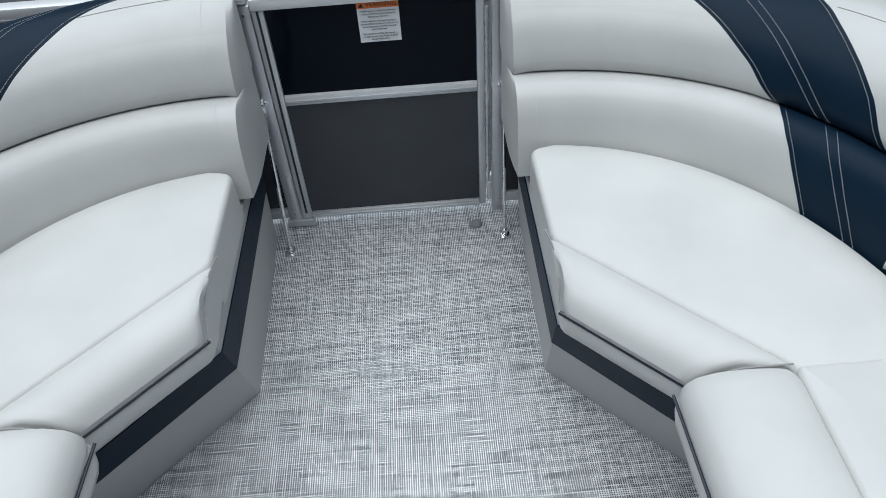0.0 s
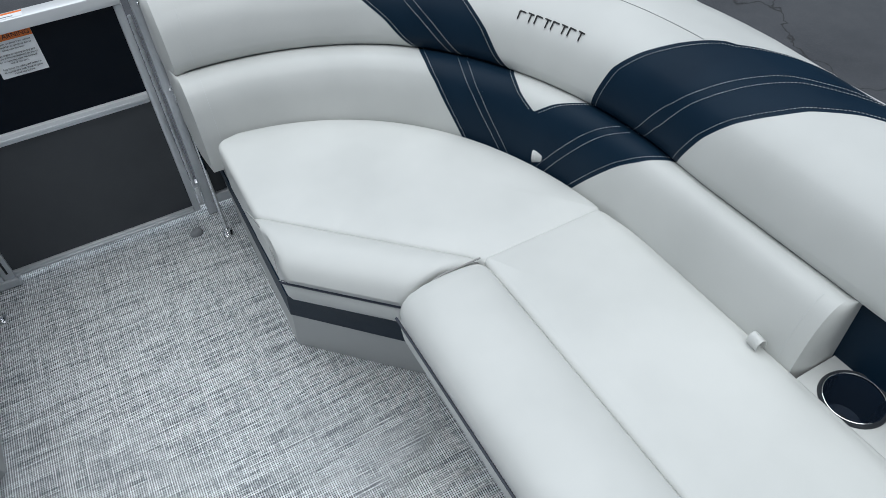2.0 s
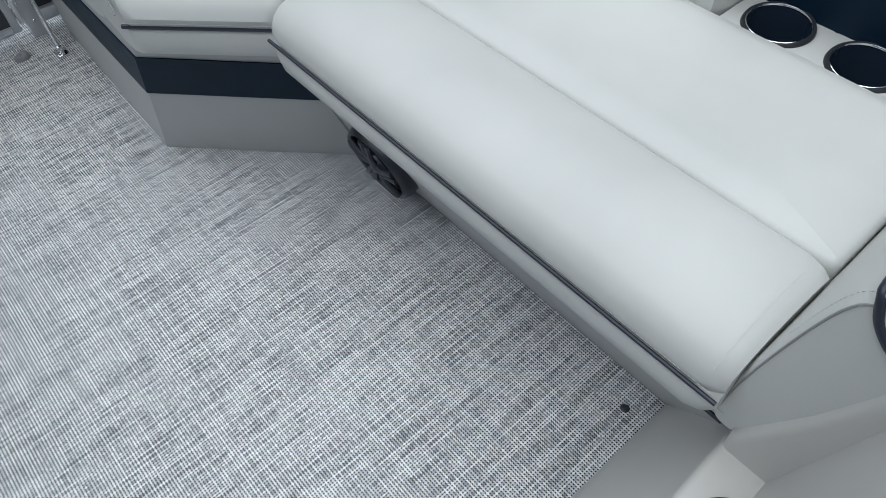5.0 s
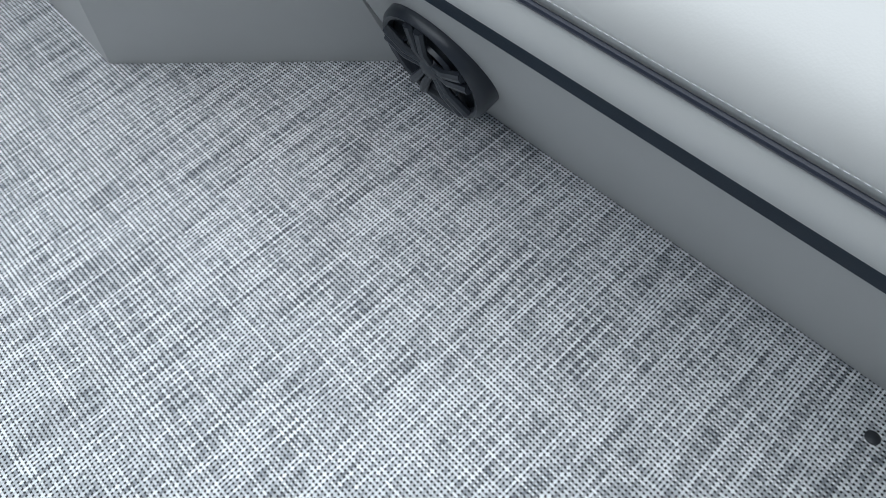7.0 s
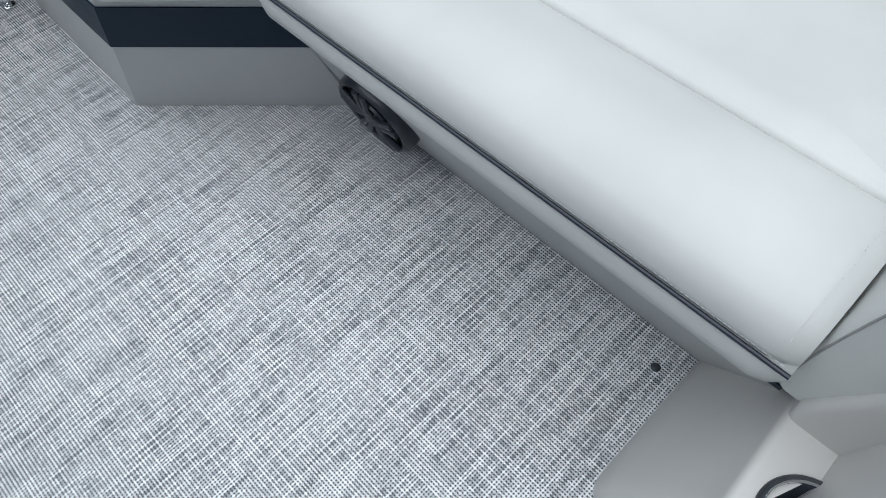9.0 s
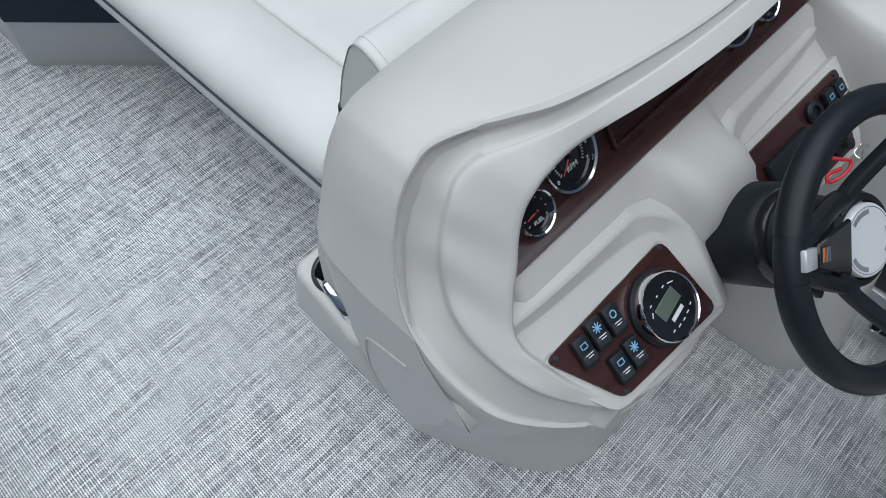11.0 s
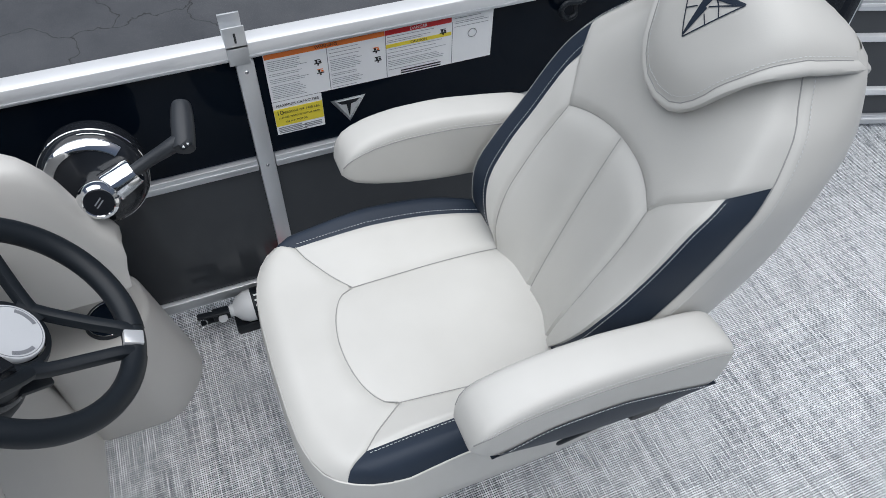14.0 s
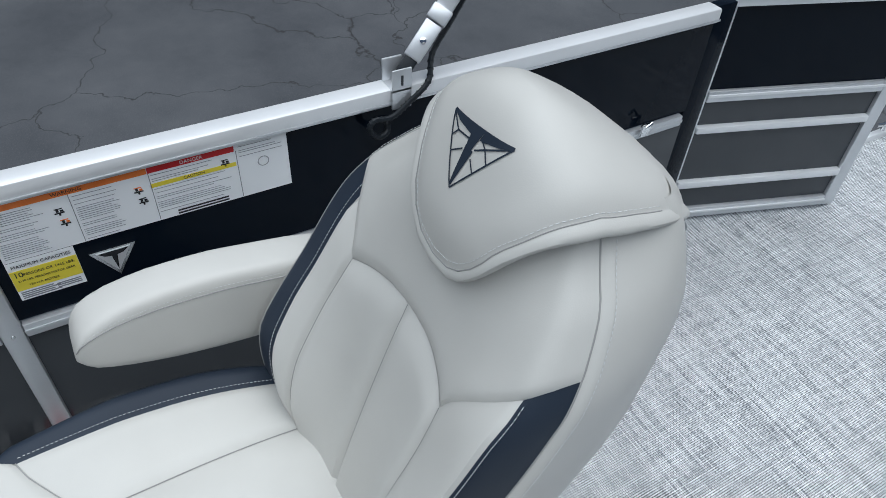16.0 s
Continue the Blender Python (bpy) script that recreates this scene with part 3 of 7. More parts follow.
def flip(poly, side):
    """An outline mirrored to the port side, still counter-clockwise."""
    return [Vector(p) for p in poly] if side > 0 else [Vector((2 * CX - p[0], p[1])) for p in reversed(poly)]


def lounge_backrest(side):
    t = thing("curved_sofa", "pale grey vinyl curved lounge with stitched navy bands", "sofa", (mirror(1.3, side), 0.9, 0.36))
    gap0, gap1 = 0.805, 0.958
    aL = edge((0, 0.388), (0.10, 0.364), (0.28, 0.320), (0.40, 0.283), (0.50, 0.247), (0.62, 0.192), (0.74, 0.132), (0.86, 0.066), (1.0, 0.01))
    aR = edge((0.40, 0.402), (0.53, 0.366), (0.68, 0.306), (0.80, 0.258), (1.0, 0.185))
    vL = edge((0.29, 0.451), (0.33, 0.428), (0.40, 0.402))
    vR = edge((0.29, 0.453), (0.33, 0.468), (0.40, 0.500))
    bL = edge((0.40, 0.500), (0.55, 0.515), (0.625, 0.531), (0.70, 0.551), (0.755, 0.569), (0.83, 0.602), (0.89, 0.632), (1.0, 0.68))
    bRlow = edge((0, 0.49), (0.10, 0.520), (0.27, 0.566), (0.40, 0.608))
    bR = edge((0.40, 0.608), (0.53, 0.630), (0.615, 0.650), (0.73, 0.685), (0.80, 0.717), (0.85, 0.748), (0.92, 0.79), (1.0, 0.83))
    zero, one = (lambda h: 0.0), (lambda h: 1.0)
    part("lower_pad", back_panel(zero, aL, 0, 0.40, side, 30), LIGHT, t)
    part("lower_pad_band", back_panel(aL, bRlow, 0, 0.29, side, 24), NAVY, t, "navy vinyl band")
    part("lower_pad_band", back_panel(aL, vL, 0.29, 0.40, side, 14), NAVY, t, "navy vinyl band")
    part("lower_pad_band", back_panel(vR, bRlow, 0.29, 0.40, side, 14), NAVY, t, "navy vinyl band")
    part("lower_pad_wedge", back_panel(vL, vR, 0.29, 0.40, side, 10), LIGHT, t)
    part("lower_pad", back_panel(bRlow, lambda h: gap0, 0, 0.40, side, 20), LIGHT, t)
    part("lower_pad", back_panel(lambda h: gap1, one, 0, 0.40, side, 8), LIGHT, t)
    part("upper_pad", back_panel(zero, aL, 0.40, 0.74, side, 26), LIGHT, t)
    part("upper_band", back_panel(aL, aR, 0.40, 1.0, side, 16, 20), NAVY, t, "navy vinyl band")
    part("upper_pad", back_panel(aR, bL, 0.40, 0.74, side, 16), LIGHT, t)
    part("upper_band", back_panel(bL, bR, 0.40, 1.0, side, 16, 20), NAVY, t, "navy vinyl band")
    part("upper_pad", back_panel(bR, one, 0.40, 0.74, side, 30), LIGHT, t)
    part("top_cap", back_panel(zero, aL, 0.74, 1.0, side, 20), LIGHT, t)
    part("top_cap", back_panel(aR, bL, 0.74, 1.0, side, 20), LIGHT, t)
    part("top_cap", back_panel(bR, one, 0.74, 1.0, side, 30), LIGHT, t)

    # closed ends at the gate, at the recess and at the aft end
    def end_cap(s, h0, h1, inner, name="end_panel", material=LIGHT, bulge=0.0, out=1):
        hs = [lerp(h0, h1, k / 24) for k in range(25)]
        front = [back_at(s, h, side) for h in hs]
        p, n = back_point(s)
        back = [Vector((mirror((p + n * inner).x, side), (p + n * inner).y, q.z)) for q in front]
        d = Vector((n.y, -n.x, 0)) * out
        if side < 0:
            d.x = -d.x
        rows = []
        for k in range(7):
            u = k / 6
            rows.append([a.lerp(c, u) + d * bulge * math.sin(min(1, u * 2.2) * math.pi / 2) for a, c in zip(front, back)])
        return part(name, grid(rows), material, t)

    end_cap(0.0, 0, 0.40, 0.26, bulge=0.010, out=-1)
    end_cap(0.0, 0.40, 1.0, 0.26, bulge=0.014, out=-1)
    end_cap(1.0, 0, 1.0, 0.26)
    end_cap(gap0, 0, 0.40, 0.10, "recess_cheek", bulge=0.012)
    end_cap(gap1, 0, 0.40, 0.10, "recess_cheek", bulge=0.012, out=-1)
    n0 = 0.092
    rows = []
    for z in (0.36, 0.46, 0.54, 0.60):
        rows.append([])
        for k in range(9):
            p, n = back_point(lerp(gap0 - 0.008, gap1 + 0.008, k / 8))
            q = p + n * n0
            rows[-1].append((mirror(q.x, side), q.y, z))
    part("recess_lining", grid(rows), NAVY, t, "navy vinyl lining of the recess")

    # twin needle stitching and edge stitching
    light = bmesh.new()
    for f, h0, h1 in ((lambda h: aL(h) + 0.006, 0.08, 0.99), (lambda h: aR(h) - 0.006, 0.405, 0.99), (lambda h: bL(h) + 0.006, 0.405, 0.99), (lambda h: bR(h) - 0.006, 0.405, 0.99), (lambda h: bRlow(h) - 0.006, 0.08, 0.395),
                      (lambda h: vL(h) - 0.005, 0.29, 0.398), (lambda h: vR(h) + 0.005, 0.29, 0.398)):
        stitches(raise_line(f, h0, h1, side), bm=light)
    for dv in (-0.006, 0.006):
        stitches(raise_line(lambda h: lin([0.1, 0.27, 0.45, 0.645, 0.8, 1.0], [0.425, 0.378, 0.322, 0.242, 0.18, 0.1], h) + dv, 0.08, 0.99, side), bm=light)
        stitches(raise_line(lambda h: lin([0.1, 0.305, 0.435, 0.58, 0.70, 0.775, 0.865, 1.0], [0.474, 0.525, 0.566, 0.594, 0.622, 0.645, 0.69, 0.75], h) + dv, 0.08, 0.99, side), bm=light)
    tagged(part("stitching", light, THREAD, t, "pale contrast stitching"), kind="stuff")
    for f, h0, h1 in ((0.022, 0.1, 0.39), (0.022, 0.41, 0.74), (gap0 - 0.014, 0.1, 0.36), (gap1 + 0.012, 0.1, 0.36)):
        tagged(part("seam_stitching", stitches(raise_line(lambda h: f, h0, h1, side)), THREAD, t), kind="stuff")
    for s0, s1 in ((0.0, 0.13), (0.29, 0.563)):
        pts = [back_at(lerp(s0, s1, k / 40), 0.74, side) + Vector((0, 0, 0.0006)) for k in range(41)]
        part("cap_seam", tube(pts, 0.0007, 6), SEAM_SHADE, t)
    # the maker's lettering is shown as plain bars
    if side > 0:
        for k in range(8):
            s0 = 0.400 + 0.0096 * k
            q = [back_at(s0 + ds, h, side) + Vector((-0.0012, -0.0008, 0.0016)) for ds, h in ((0, 0.578), (0.0066, 0.576), (0.0066, 0.604), (0, 0.606))]
            b = tube([q[3], q[2]], 0.0016, 5)
            tube([q[3].lerp(q[2], 0.5 if k % 2 else 0.0), q[0].lerp(q[1], 0.5 if k % 2 else 0.0)], 0.0016, 5, b)
            part("dark_mark", b, INK, t, "dark stroke mark")
    return t


def bow_seat(side):
    t = thing("corner_seat", "pale grey vinyl corner seat on a slanted base", "seat", (mirror(0.9, side), 1.2, 0))
    d, n = Vector((0.698, -0.716)), Vector((-0.716, -0.698))
    c0 = Vector((0.573, 1.238))
    # seat pad
    arc = []
    for k in range(26):
        p, m = back_point(k / 25 * 0.555)
        arc.append(p - m * 0.003)
    poly = [Vector((0.577, 1.246)), Vector((0.9036, 0.9113)), Vector((0.922, 0.884)), Vector((1.205, 0.884))] + [p for p in reversed(arc) if p.x > 0.60 and p.y > 0.91] + [Vector((0.578, 1.548))]
    poly = round_poly(poly, [0.016, 0.004, 0.004, 0.016] + [0.0] * (len(poly) - 5) + [0.04], 5)
    # drop doubled points
    clean = []
    for p in poly:
        if not clean or (p - clean[-1]).length > 0.004:
            clean.append(p)
    part("seat_pad", pad(flip(clean, side), 0.335, 0.4545, 0.014, 0.010), LIGHT, t)
    # rolled front bolster
    sec = [(-0.011, 0.385), (-0.0105, 0.442), (-0.0075, 0.4505), (-0.0015, 0.4560), (0.012, 0.4600), (0.032, 0.4620), (0.057, 0.4590), (0.081, 0.4475), (0.098, 0.430), (0.106, 0.412), (0.102, 0.397), (0.098, 0.392), (0.101, 0.386), (0.102, 0.352), (0.094, 0.336), (0.060, 0.331)]
    rows = []
    for u in [0, 0.02, 0.06] + [k / 10 for k in range(1, 10)] + [0.95, 0.985, 1.0]:
        row = []
        for o, z in sec:
            a = c0 + n * o
            s0 = (0.570 + (0.004 if z > 0.43 else 0) - a.x) / d.x
            s1 = (0.898 - a.y) / d.y
            e = min(u, 1 - u)
            q = a + d * lerp(s0, s1, u)
            zz = z
            if e < 0.05:
                k = 1 - e / 0.05
                zz = 0.40 + (z - 0.40) * (1 - 0.14 * k * k)
                q -= n * (0.010 * k * k if o > 0.05 else 0)
            row.append((mirror(q.x, side), q.y, zz))
        rows.append(row)
    part("bolster", grid(rows, wrap=True, caps=True), LIGHT, t)
    pip = [c0 + n * 0.100 + d * lerp((0.570 - (c0 + n * 0.1).x) / d.x, (0.902 - (c0 + n * 0.1).y) / d.y, k / 20) for k in range(21)]
    part("piping", tube([(mirror(p.x, side), p.y, 0.3935) for p in pip], 0.0042, 8), PIPE, t, "navy piping")
    part("stitching", stitches([(mirror((p + n * 0.0055).x, side), (p + n * 0.0055).y, 0.4035) for p in pip]), THREAD, t)
    # bolster end piping and top seam
    part("end_seam", tube([(mirror(0.566 + 0.012 * math.sin(k / 12 * math.pi), side), 1.262 - 0.014 * k, 0.459 - 0.0004 * k * k) for k in range(12)], 0.0016, 6), SEAM_SHADE, t)
    # side skirt of the pad along the aisle, base with navy band
    def ring(z, out):
        k = (0.335 - z) / 0.335
        a = Vector((0.580 + 0.006 * k, 1.132 + 0.118 * k))
        c = Vector((0.770 + 0.124 * k, 0.925 + 0.002 * k))
        q = [Vector((0.585 + 0.015 * k, 1.80)), a, c, Vector((1.26, 0.925)), Vector((1.26, 1.80))]
        q[0].x -= out
        q[1] += Vector((-out, -out * 0.3))
        q[2] += Vector((-out * 0.3, -out))
        q[3].y -= out
        return [(mirror(p.x, side), p.y, z) for p in q]
    part("base_panel", grid([ring(z, 0) for z in (0.001, 0.1, 0.198)], wrap=True, caps=True), BASE, t, "grey vinyl base", 20)
    part("base_band", grid([ring(z, 0.003) for z in (0.198, 0.25, 0.302)], wrap=True, caps=True), NAVY, t, "navy vinyl band round the base", 20)
    part("base_rail", grid([ring(z, 0) for z in (0.302, 0.345)], wrap=True, caps=True), BASE, t, "", 20)
    part("aisle_skirt", prism([tuple(p) for p in flip([(0.584, 1.20), (0.62, 1.20), (0.62, 1.55), (0.584, 1.55)], side)], 0.3455, 0.42, 0.008), LIGHT, t)
    return t


def side_seat(side):
    t = thing("side_seat", "long pale grey vinyl lounge seat on a slanted base", "seat", (mirror(1.0, side), 0.45, 0))
    y0, y1 = 0.036, 0.890
    part("seat_pad", pad(flip(round_poly([(0.9215, y0), (1.222, y0), (1.217, 0.80), (1.200, y1 + 0.004), (0.9215, y1 + 0.004)], [0.014, 0.014, 0.08, 0.02, 0.014], 6), side), 0.335, 0.457, 0.012, 0.010), LIGHT, t)
    sec = [(0.923, 0.36), (0.9225, 0.444), (0.9195, 0.4525), (0.9125, 0.4588), (0.898, 0.4635), (0.875, 0.467), (0.835, 0.469), (0.785, 0.463), (0.752, 0.450), (0.736, 0.432), (0.7285, 0.413), (0.7305, 0.400), (0.733, 0.394), (0.7285, 0.388), (0.7270, 0.366), (0.730, 0.350), (0.740, 0.338), (0.80, 0.335)]
    rows = []
    for y in [y0, y0 + 0.004, y0 + 0.012, y0 + 0.03] + [lerp(y0 + 0.07, y1 - 0.07, k / 12) for k in range(13)] + [y1 - 0.03, y1 - 0.012, y1 - 0.004, y1]:
        e = min(y - y0, y1 - y)
        k = max(0.0, 1 - e / 0.03)
        rows.append([(mirror(0.83 + (x - 0.83) * (1 - 0.10 * k * k), side), y + 0.012 * (0.92 - x) * (y - y0) / (y1 - y0), 0.42 + (z - 0.42) * (1 - 0.22 * k * k)) for x, z in sec])
    part("bolster", grid(rows, wrap=True, caps=True), LIGHT, t)
    part("piping", tube([(mirror(0.7285, side), lerp(y0, y1 + 0.003, k / 20), 0.3945) for k in range(21)], 0.0029, 8), PIPE, t, "navy piping")
    part("stitching", stitches([(mirror(0.7285, side), lerp(y0 + 0.01, y1, k / 20), 0.4050) for k in range(21)]), THREAD, t)
    arc = [(mirror(lerp(0.742, 0.915, k / 16), side), y1 + 0.002, 0.398 + 0.062 * math.sin(min(1, k / 9) * math.pi / 2)) for k in range(17)]
    part("end_seam", tube(smooth_line(arc, 2), 0.0018, 6), SEAM_SHADE, t)
    part("end_stitching", stitches([(mirror(x, side), y0 + 0.02, z + 0.0025) for x, z in ((0.735, 0.432), (0.757, 0.450), (0.79, 0.463), (0.835, 0.470), (0.88, 0.468))]), THREAD, t)

    def ring(z, out):
        k = (0.335 - z) / 0.335
        x = 0.760 + 0.145 * k - out
        return [(mirror(a, side), c, z) for a, c in ((x, 0.03), (x, 0.922), (1.30, 0.922), (1.30, 0.03))]
    part("base_panel", grid([ring(z, 0) for z in (0.001, 0.15, 0.268)], wrap=True, caps=True), BASE, t, "grey vinyl base", 20)
    part("base_band", grid([ring(z, 0.002) for z in (0.268, 0.300)], wrap=True, caps=True), NAVY, t, "navy stripe along the base", 20)
    part("base_rail", grid([ring(z, 0) for z in (0.300, 0.345)], wrap=True, caps=True), BASE, t, "", 20)
    return t


def pull_tab(x, y, z, turn):
    t = thing("pull_tab", "folded pale webbing pull tab at the seat's edge", "pull tab", (x, y, z), group="pull tabs")
    m = pose(x, y, z, 0, 0, turn)
    loop = [(-0.012, 0.0), (-0.008, 0.018), (0.002, 0.026), (0.011, 0.020), (0.012, 0.008), (0.006, -0.004)]
    line = smooth_line([(0, a, c) for a, c in loop], 5)
    rows = [[m @ Vector((w, p.y, p.z)) for p in line] for w in (-0.0115, 0.0115)]
    rows += [[m @ Vector((w, p.y * 0.86, p.z - 0.0015)) for p in line] for w in (0.0115, -0.0115)]
    part("webbing", grid(rows + [rows[0]]), LIGHT, t)
    part("webbing_ribs", stitches([m @ Vector((0.004, p.y * 1.04, p.z + 0.001)) for p in line], bm=stitches([m @ Vector((-0.004, p.y * 1.04, p.z + 0.001)) for p in line])), THREAD, t)


def cup_holder(name, m, r, label, depth=0.075, ring=CHROME):
    """A cup holder let into a surface: m's z axis points out of it."""
    t = thing(name, label, "cup holder", m.translation, group="cup holders")
    part("well", lathe([(r * 0.86, 0.0025), (r * 0.84, -0.01), (r * 0.78, -depth * 0.6), (r * 0.70, -depth), (0.0001, -depth)], m, 36), WELL, t, "black moulded cup well")
    part("rim", lathe([(r * 0.86, 0.002), (r * 0.90, 0.0052), (r * 0.96, 0.0060), (r * 0.99, 0.0046), (r * 1.02, 0.0006)], m, 44), GUNMETAL if ring is CHROME else ring, t, "dark rim")
    part("bright_ring", lathe([(r * 0.855, 0.0015), (r * 0.862, 0.0046), (r * 0.880, 0.0056), (r * 0.900, 0.0050)], m, 44), CHROME, t, "chrome ring")
    part("drain", lathe([(0.0001, -depth + 0.003), (r * 0.3, -depth + 0.003), (r * 0.32, -depth)], m, 20), GUNMETAL, t)
    return t


for side in (1, -1):
    lounge_backrest(side)
    bow_seat(side)
    side_seat(side)
pull_tab(1.180, 1.086, 0.456, 128)
pull_tab(1.203, 0.477, 0.462, 85)

# ledge with two cup holders in the side backrest
led = thing("cup_ledge", "pale vinyl ledge between the backrest pads", "ledge", (1.26, 0.25, 0.36))


def ring_hole(cx, cy, r, x0, x1, y0, y1, z, n=32):
    """The ring of a square outline round a round hole."""
    out, inn = [], []
    for k in range(n):
        a = 2 * math.pi * k / n
        c, s = math.cos(a), math.sin(a)
        sc = min((x1 - cx) / c if c > 1e-6 else (x0 - cx) / c if c < -1e-6 else 9, (y1 - cy) / s if s > 1e-6 else (y0 - cy) / s if s < -1e-6 else 9)
        out.append((cx + c * sc, cy + s * sc, z))
        inn.append((cx + c * r, cy + s * r, z))
    return out, inn


b = bmesh.new()
for cy, ya, yb in ((0.329, 0.262, 0.402), (0.194, 0.098, 0.262)):
    o, i = ring_hole(1.267, cy, 0.050, 1.196, 1.32, ya, yb, 0.446)
    grid([o, i, [(x, y, 0.40) for x, y, z in i]], wrap=True, bm=b)
grid([[(1.196, 0.098, 0.446), (1.196, 0.402, 0.446)], [(1.190, 0.098, 0.436), (1.190, 0.402, 0.436)], [(1.190, 0.098, 0.36), (1.190, 0.402, 0.36)]], bm=b)
part("ledge_top", b, LIGHT, led)
for cy in (0.329, 0.194):
    cup_holder("cup_holder", pose(1.267, cy, 0.447, 0, -3, 0), 0.0525, "dark round cup holder with chrome ring in vinyl ledge")


# ---- speaker let into the side seat's base ----
def speaker():
    c = Vector((0.835, 0.775, 0.133))
    nn = Vector((-0.335, 0.0, -0.080)).normalized()
    m = frame_at(c + nn * 0.002, (0, -1, 0), nn)
    t = thing("speaker", "round dark grey speaker with spoked grille in seat base", "speaker", c)
    r = 0.084
    part("bezel", lathe([(r, -0.03), (r, 0.0), (r * 0.985, 0.008), (r * 0.93, 0.014), (r * 0.86, 0.012), (r * 0.83, 0.004)], m, 48), SPEAKER, t)
    part("cone", lathe([(r * 0.84, 0.002), (r * 0.6, 0.004), (r * 0.3, -0.004 + 0.006), (0.0001, 0.003)], m, 40), RUBBER, t)
    for k in range(5):
        a = 2 * math.pi * k / 5 + 0.35
        for da in (-0.13, 0.13):
            p = [m @ Vector((q * r * math.cos(a + da * w), q * r * math.sin(a + da * w), z)) for q, w, z in ((0.16, 2.6, 0.012), (0.45, 1.25, 0.016), (0.86, 0.95, 0.013))]
            part("spoke", tube(p, [0.005, 0.0060, 0.0065], 8), SPEAKER, t)
    part("hub", lathe([(0.0001, 0.02), (0.009, 0.0195), (0.015, 0.016), (0.018, 0.008)], m, 24), SPEAKER, t)
    part("inner_ring", lathe([(r * 0.50, 0.009), (r * 0.525, 0.014), (r * 0.55, 0.009)], m, 40), SPEAKER, t)


speaker()
solo("deck_screw", lathe([(0.0, 0.003), (0.005, 0.0028), (0.008, 0.0004)], pose(0.85, 0.17, 0), 12), GUNMETAL, "small dark screw head in the deck", "screw")


# ---- the armrest that ends the side seat ----
def aft_armrest():
    t = thing("lounge_end_bolster", "rounded pale grey end bolster with navy piping", "bolster", (1.05, -0.05, 0.3))
    sec = [(0.045, 0.34), (0.037, 0.42), (0.021, 0.51), (0.006, 0.575), (-0.006, 0.606), (-0.019, 0.619), (-0.017, 0.634), (-0.025, 0.665), (-0.038, 0.710), (-0.054, 0.750), (-0.067, 0.778), (-0.082, 0.791), (-0.102, 0.788), (-0.127, 0.774), (-0.146, 0.745), (-0.150, 0.66), (-0.148, 0.52), (-0.142, 0.36), (-0.13, 0.335), (-0.05, 0.322), (0.02, 0.318), (0.040, 0.322), (0.045, 0.34)]
    line = smooth_line([(0, a, c) for a, c in sec], 3)

    def skin(x):
        k = max(0.0, 1 - (x - 0.757) / 0.022)
        k = 1 - math.sqrt(max(0.0, 1 - k * k))
        return [Vector((x, -0.06 + (p.y + 0.06) * (1 - 0.07 * k), 0.56 + (p.z - 0.56) * (1 - 0.03 * k))) for p in line]
    part("top_roll", grid([skin(x) for x in (0.757, 0.7575, 0.759, 0.762, 0.767, 0.773, 0.780, 0.81, 0.9, 1.0, 1.1, 1.2, 1.3, 1.42, 1.47)]), LIGHT, t)
    # flat end panels below and above the piping, with a seam along their edge
    e = skin(0.757)
    c = Vector((0.755, -0.07, 0.58))
    part("end_panel", grid([[p.lerp(c, u) + Vector((-0.004 * math.sin(min(1, u * 2) * math.pi / 2), 0, 0)) for p in e] for u in (0, 0.06, 0.16, 0.35, 0.6, 1.0)]), LIGHT, t)
    part("end_seam", tube([p + Vector((-0.0004, 0, 0.0)) for p in e[:-6]], 0.0012, 6), SEAM_SHADE, t)
    tagged(part("stitching", stitches([p + (p - Vector((p.x, -0.06, 0.56))).normalized() * 0.001 for p in skin(0.770)[6:-12]]), THREAD, t), kind="stuff")
    pts = smooth_line([(0.99, 0.004, 0.585), (0.93, -0.004, 0.604), (0.86, -0.010, 0.617), (0.80, -0.013, 0.626), (0.768, -0.015, 0.629), (0.757, -0.019, 0.624), (0.753, -0.030, 0.602), (0.751, -0.054, 0.583), (0.751, -0.086, 0.579), (0.752, -0.120, 0.582), (0.753, -0.140, 0.586)], 6)
    n = len(pts)
    part("piping", tube(pts, [0.0042 * min(1.0, 0.12 + i / 30) for i in range(n)], 10), PIPE, t, "navy piping")


aft_armrest()


# ---- the helm console ----
LIPX = [0.545, 0.56, 0.575, 0.60, 0.63, 0.663, 0.682, 0.73, 0.777, 0.83, 0.88, 0.945, 1.0, 1.12, 1.25, 1.36]
LIPZ = [0.655, 0.695, 0.722, 0.748, 0.787, 0.825, 0.843, 0.852, 0.860, 0.866, 0.869, 0.874, 0.876, 0.876, 0.872, 0.86]
TOPX = [0.539, 0.5415, 0.548, 0.562, 0.576, 0.594, 0.617, 0.647, 0.70, 0.74, 0.85, 1.10, 1.30, 1.36, 1.40]
TOPZ = [0.698, 0.704, 0.722, 0.758, 0.800, 0.838, 0.866, 0.880, 0.888, 0.890, 0.893, 0.893, 0.889, 0.874, 0.845]
CR_X = [0.539, 0.5538, 0.5683, 0.5847, 0.6051, 0.6279, 0.6509, 0.6918, 0.7234, 0.7756, 0.8774, 0.9977, 1.18, 1.35, 1.405]
CR_Y = [-0.405, -0.3746, -0.3515, -0.3369, -0.3299, -0.3279, -0.329, -0.3473, -0.3663, -0.3917, -0.4144, -0.4293, -0.4327, -0.4091, -0.3955]


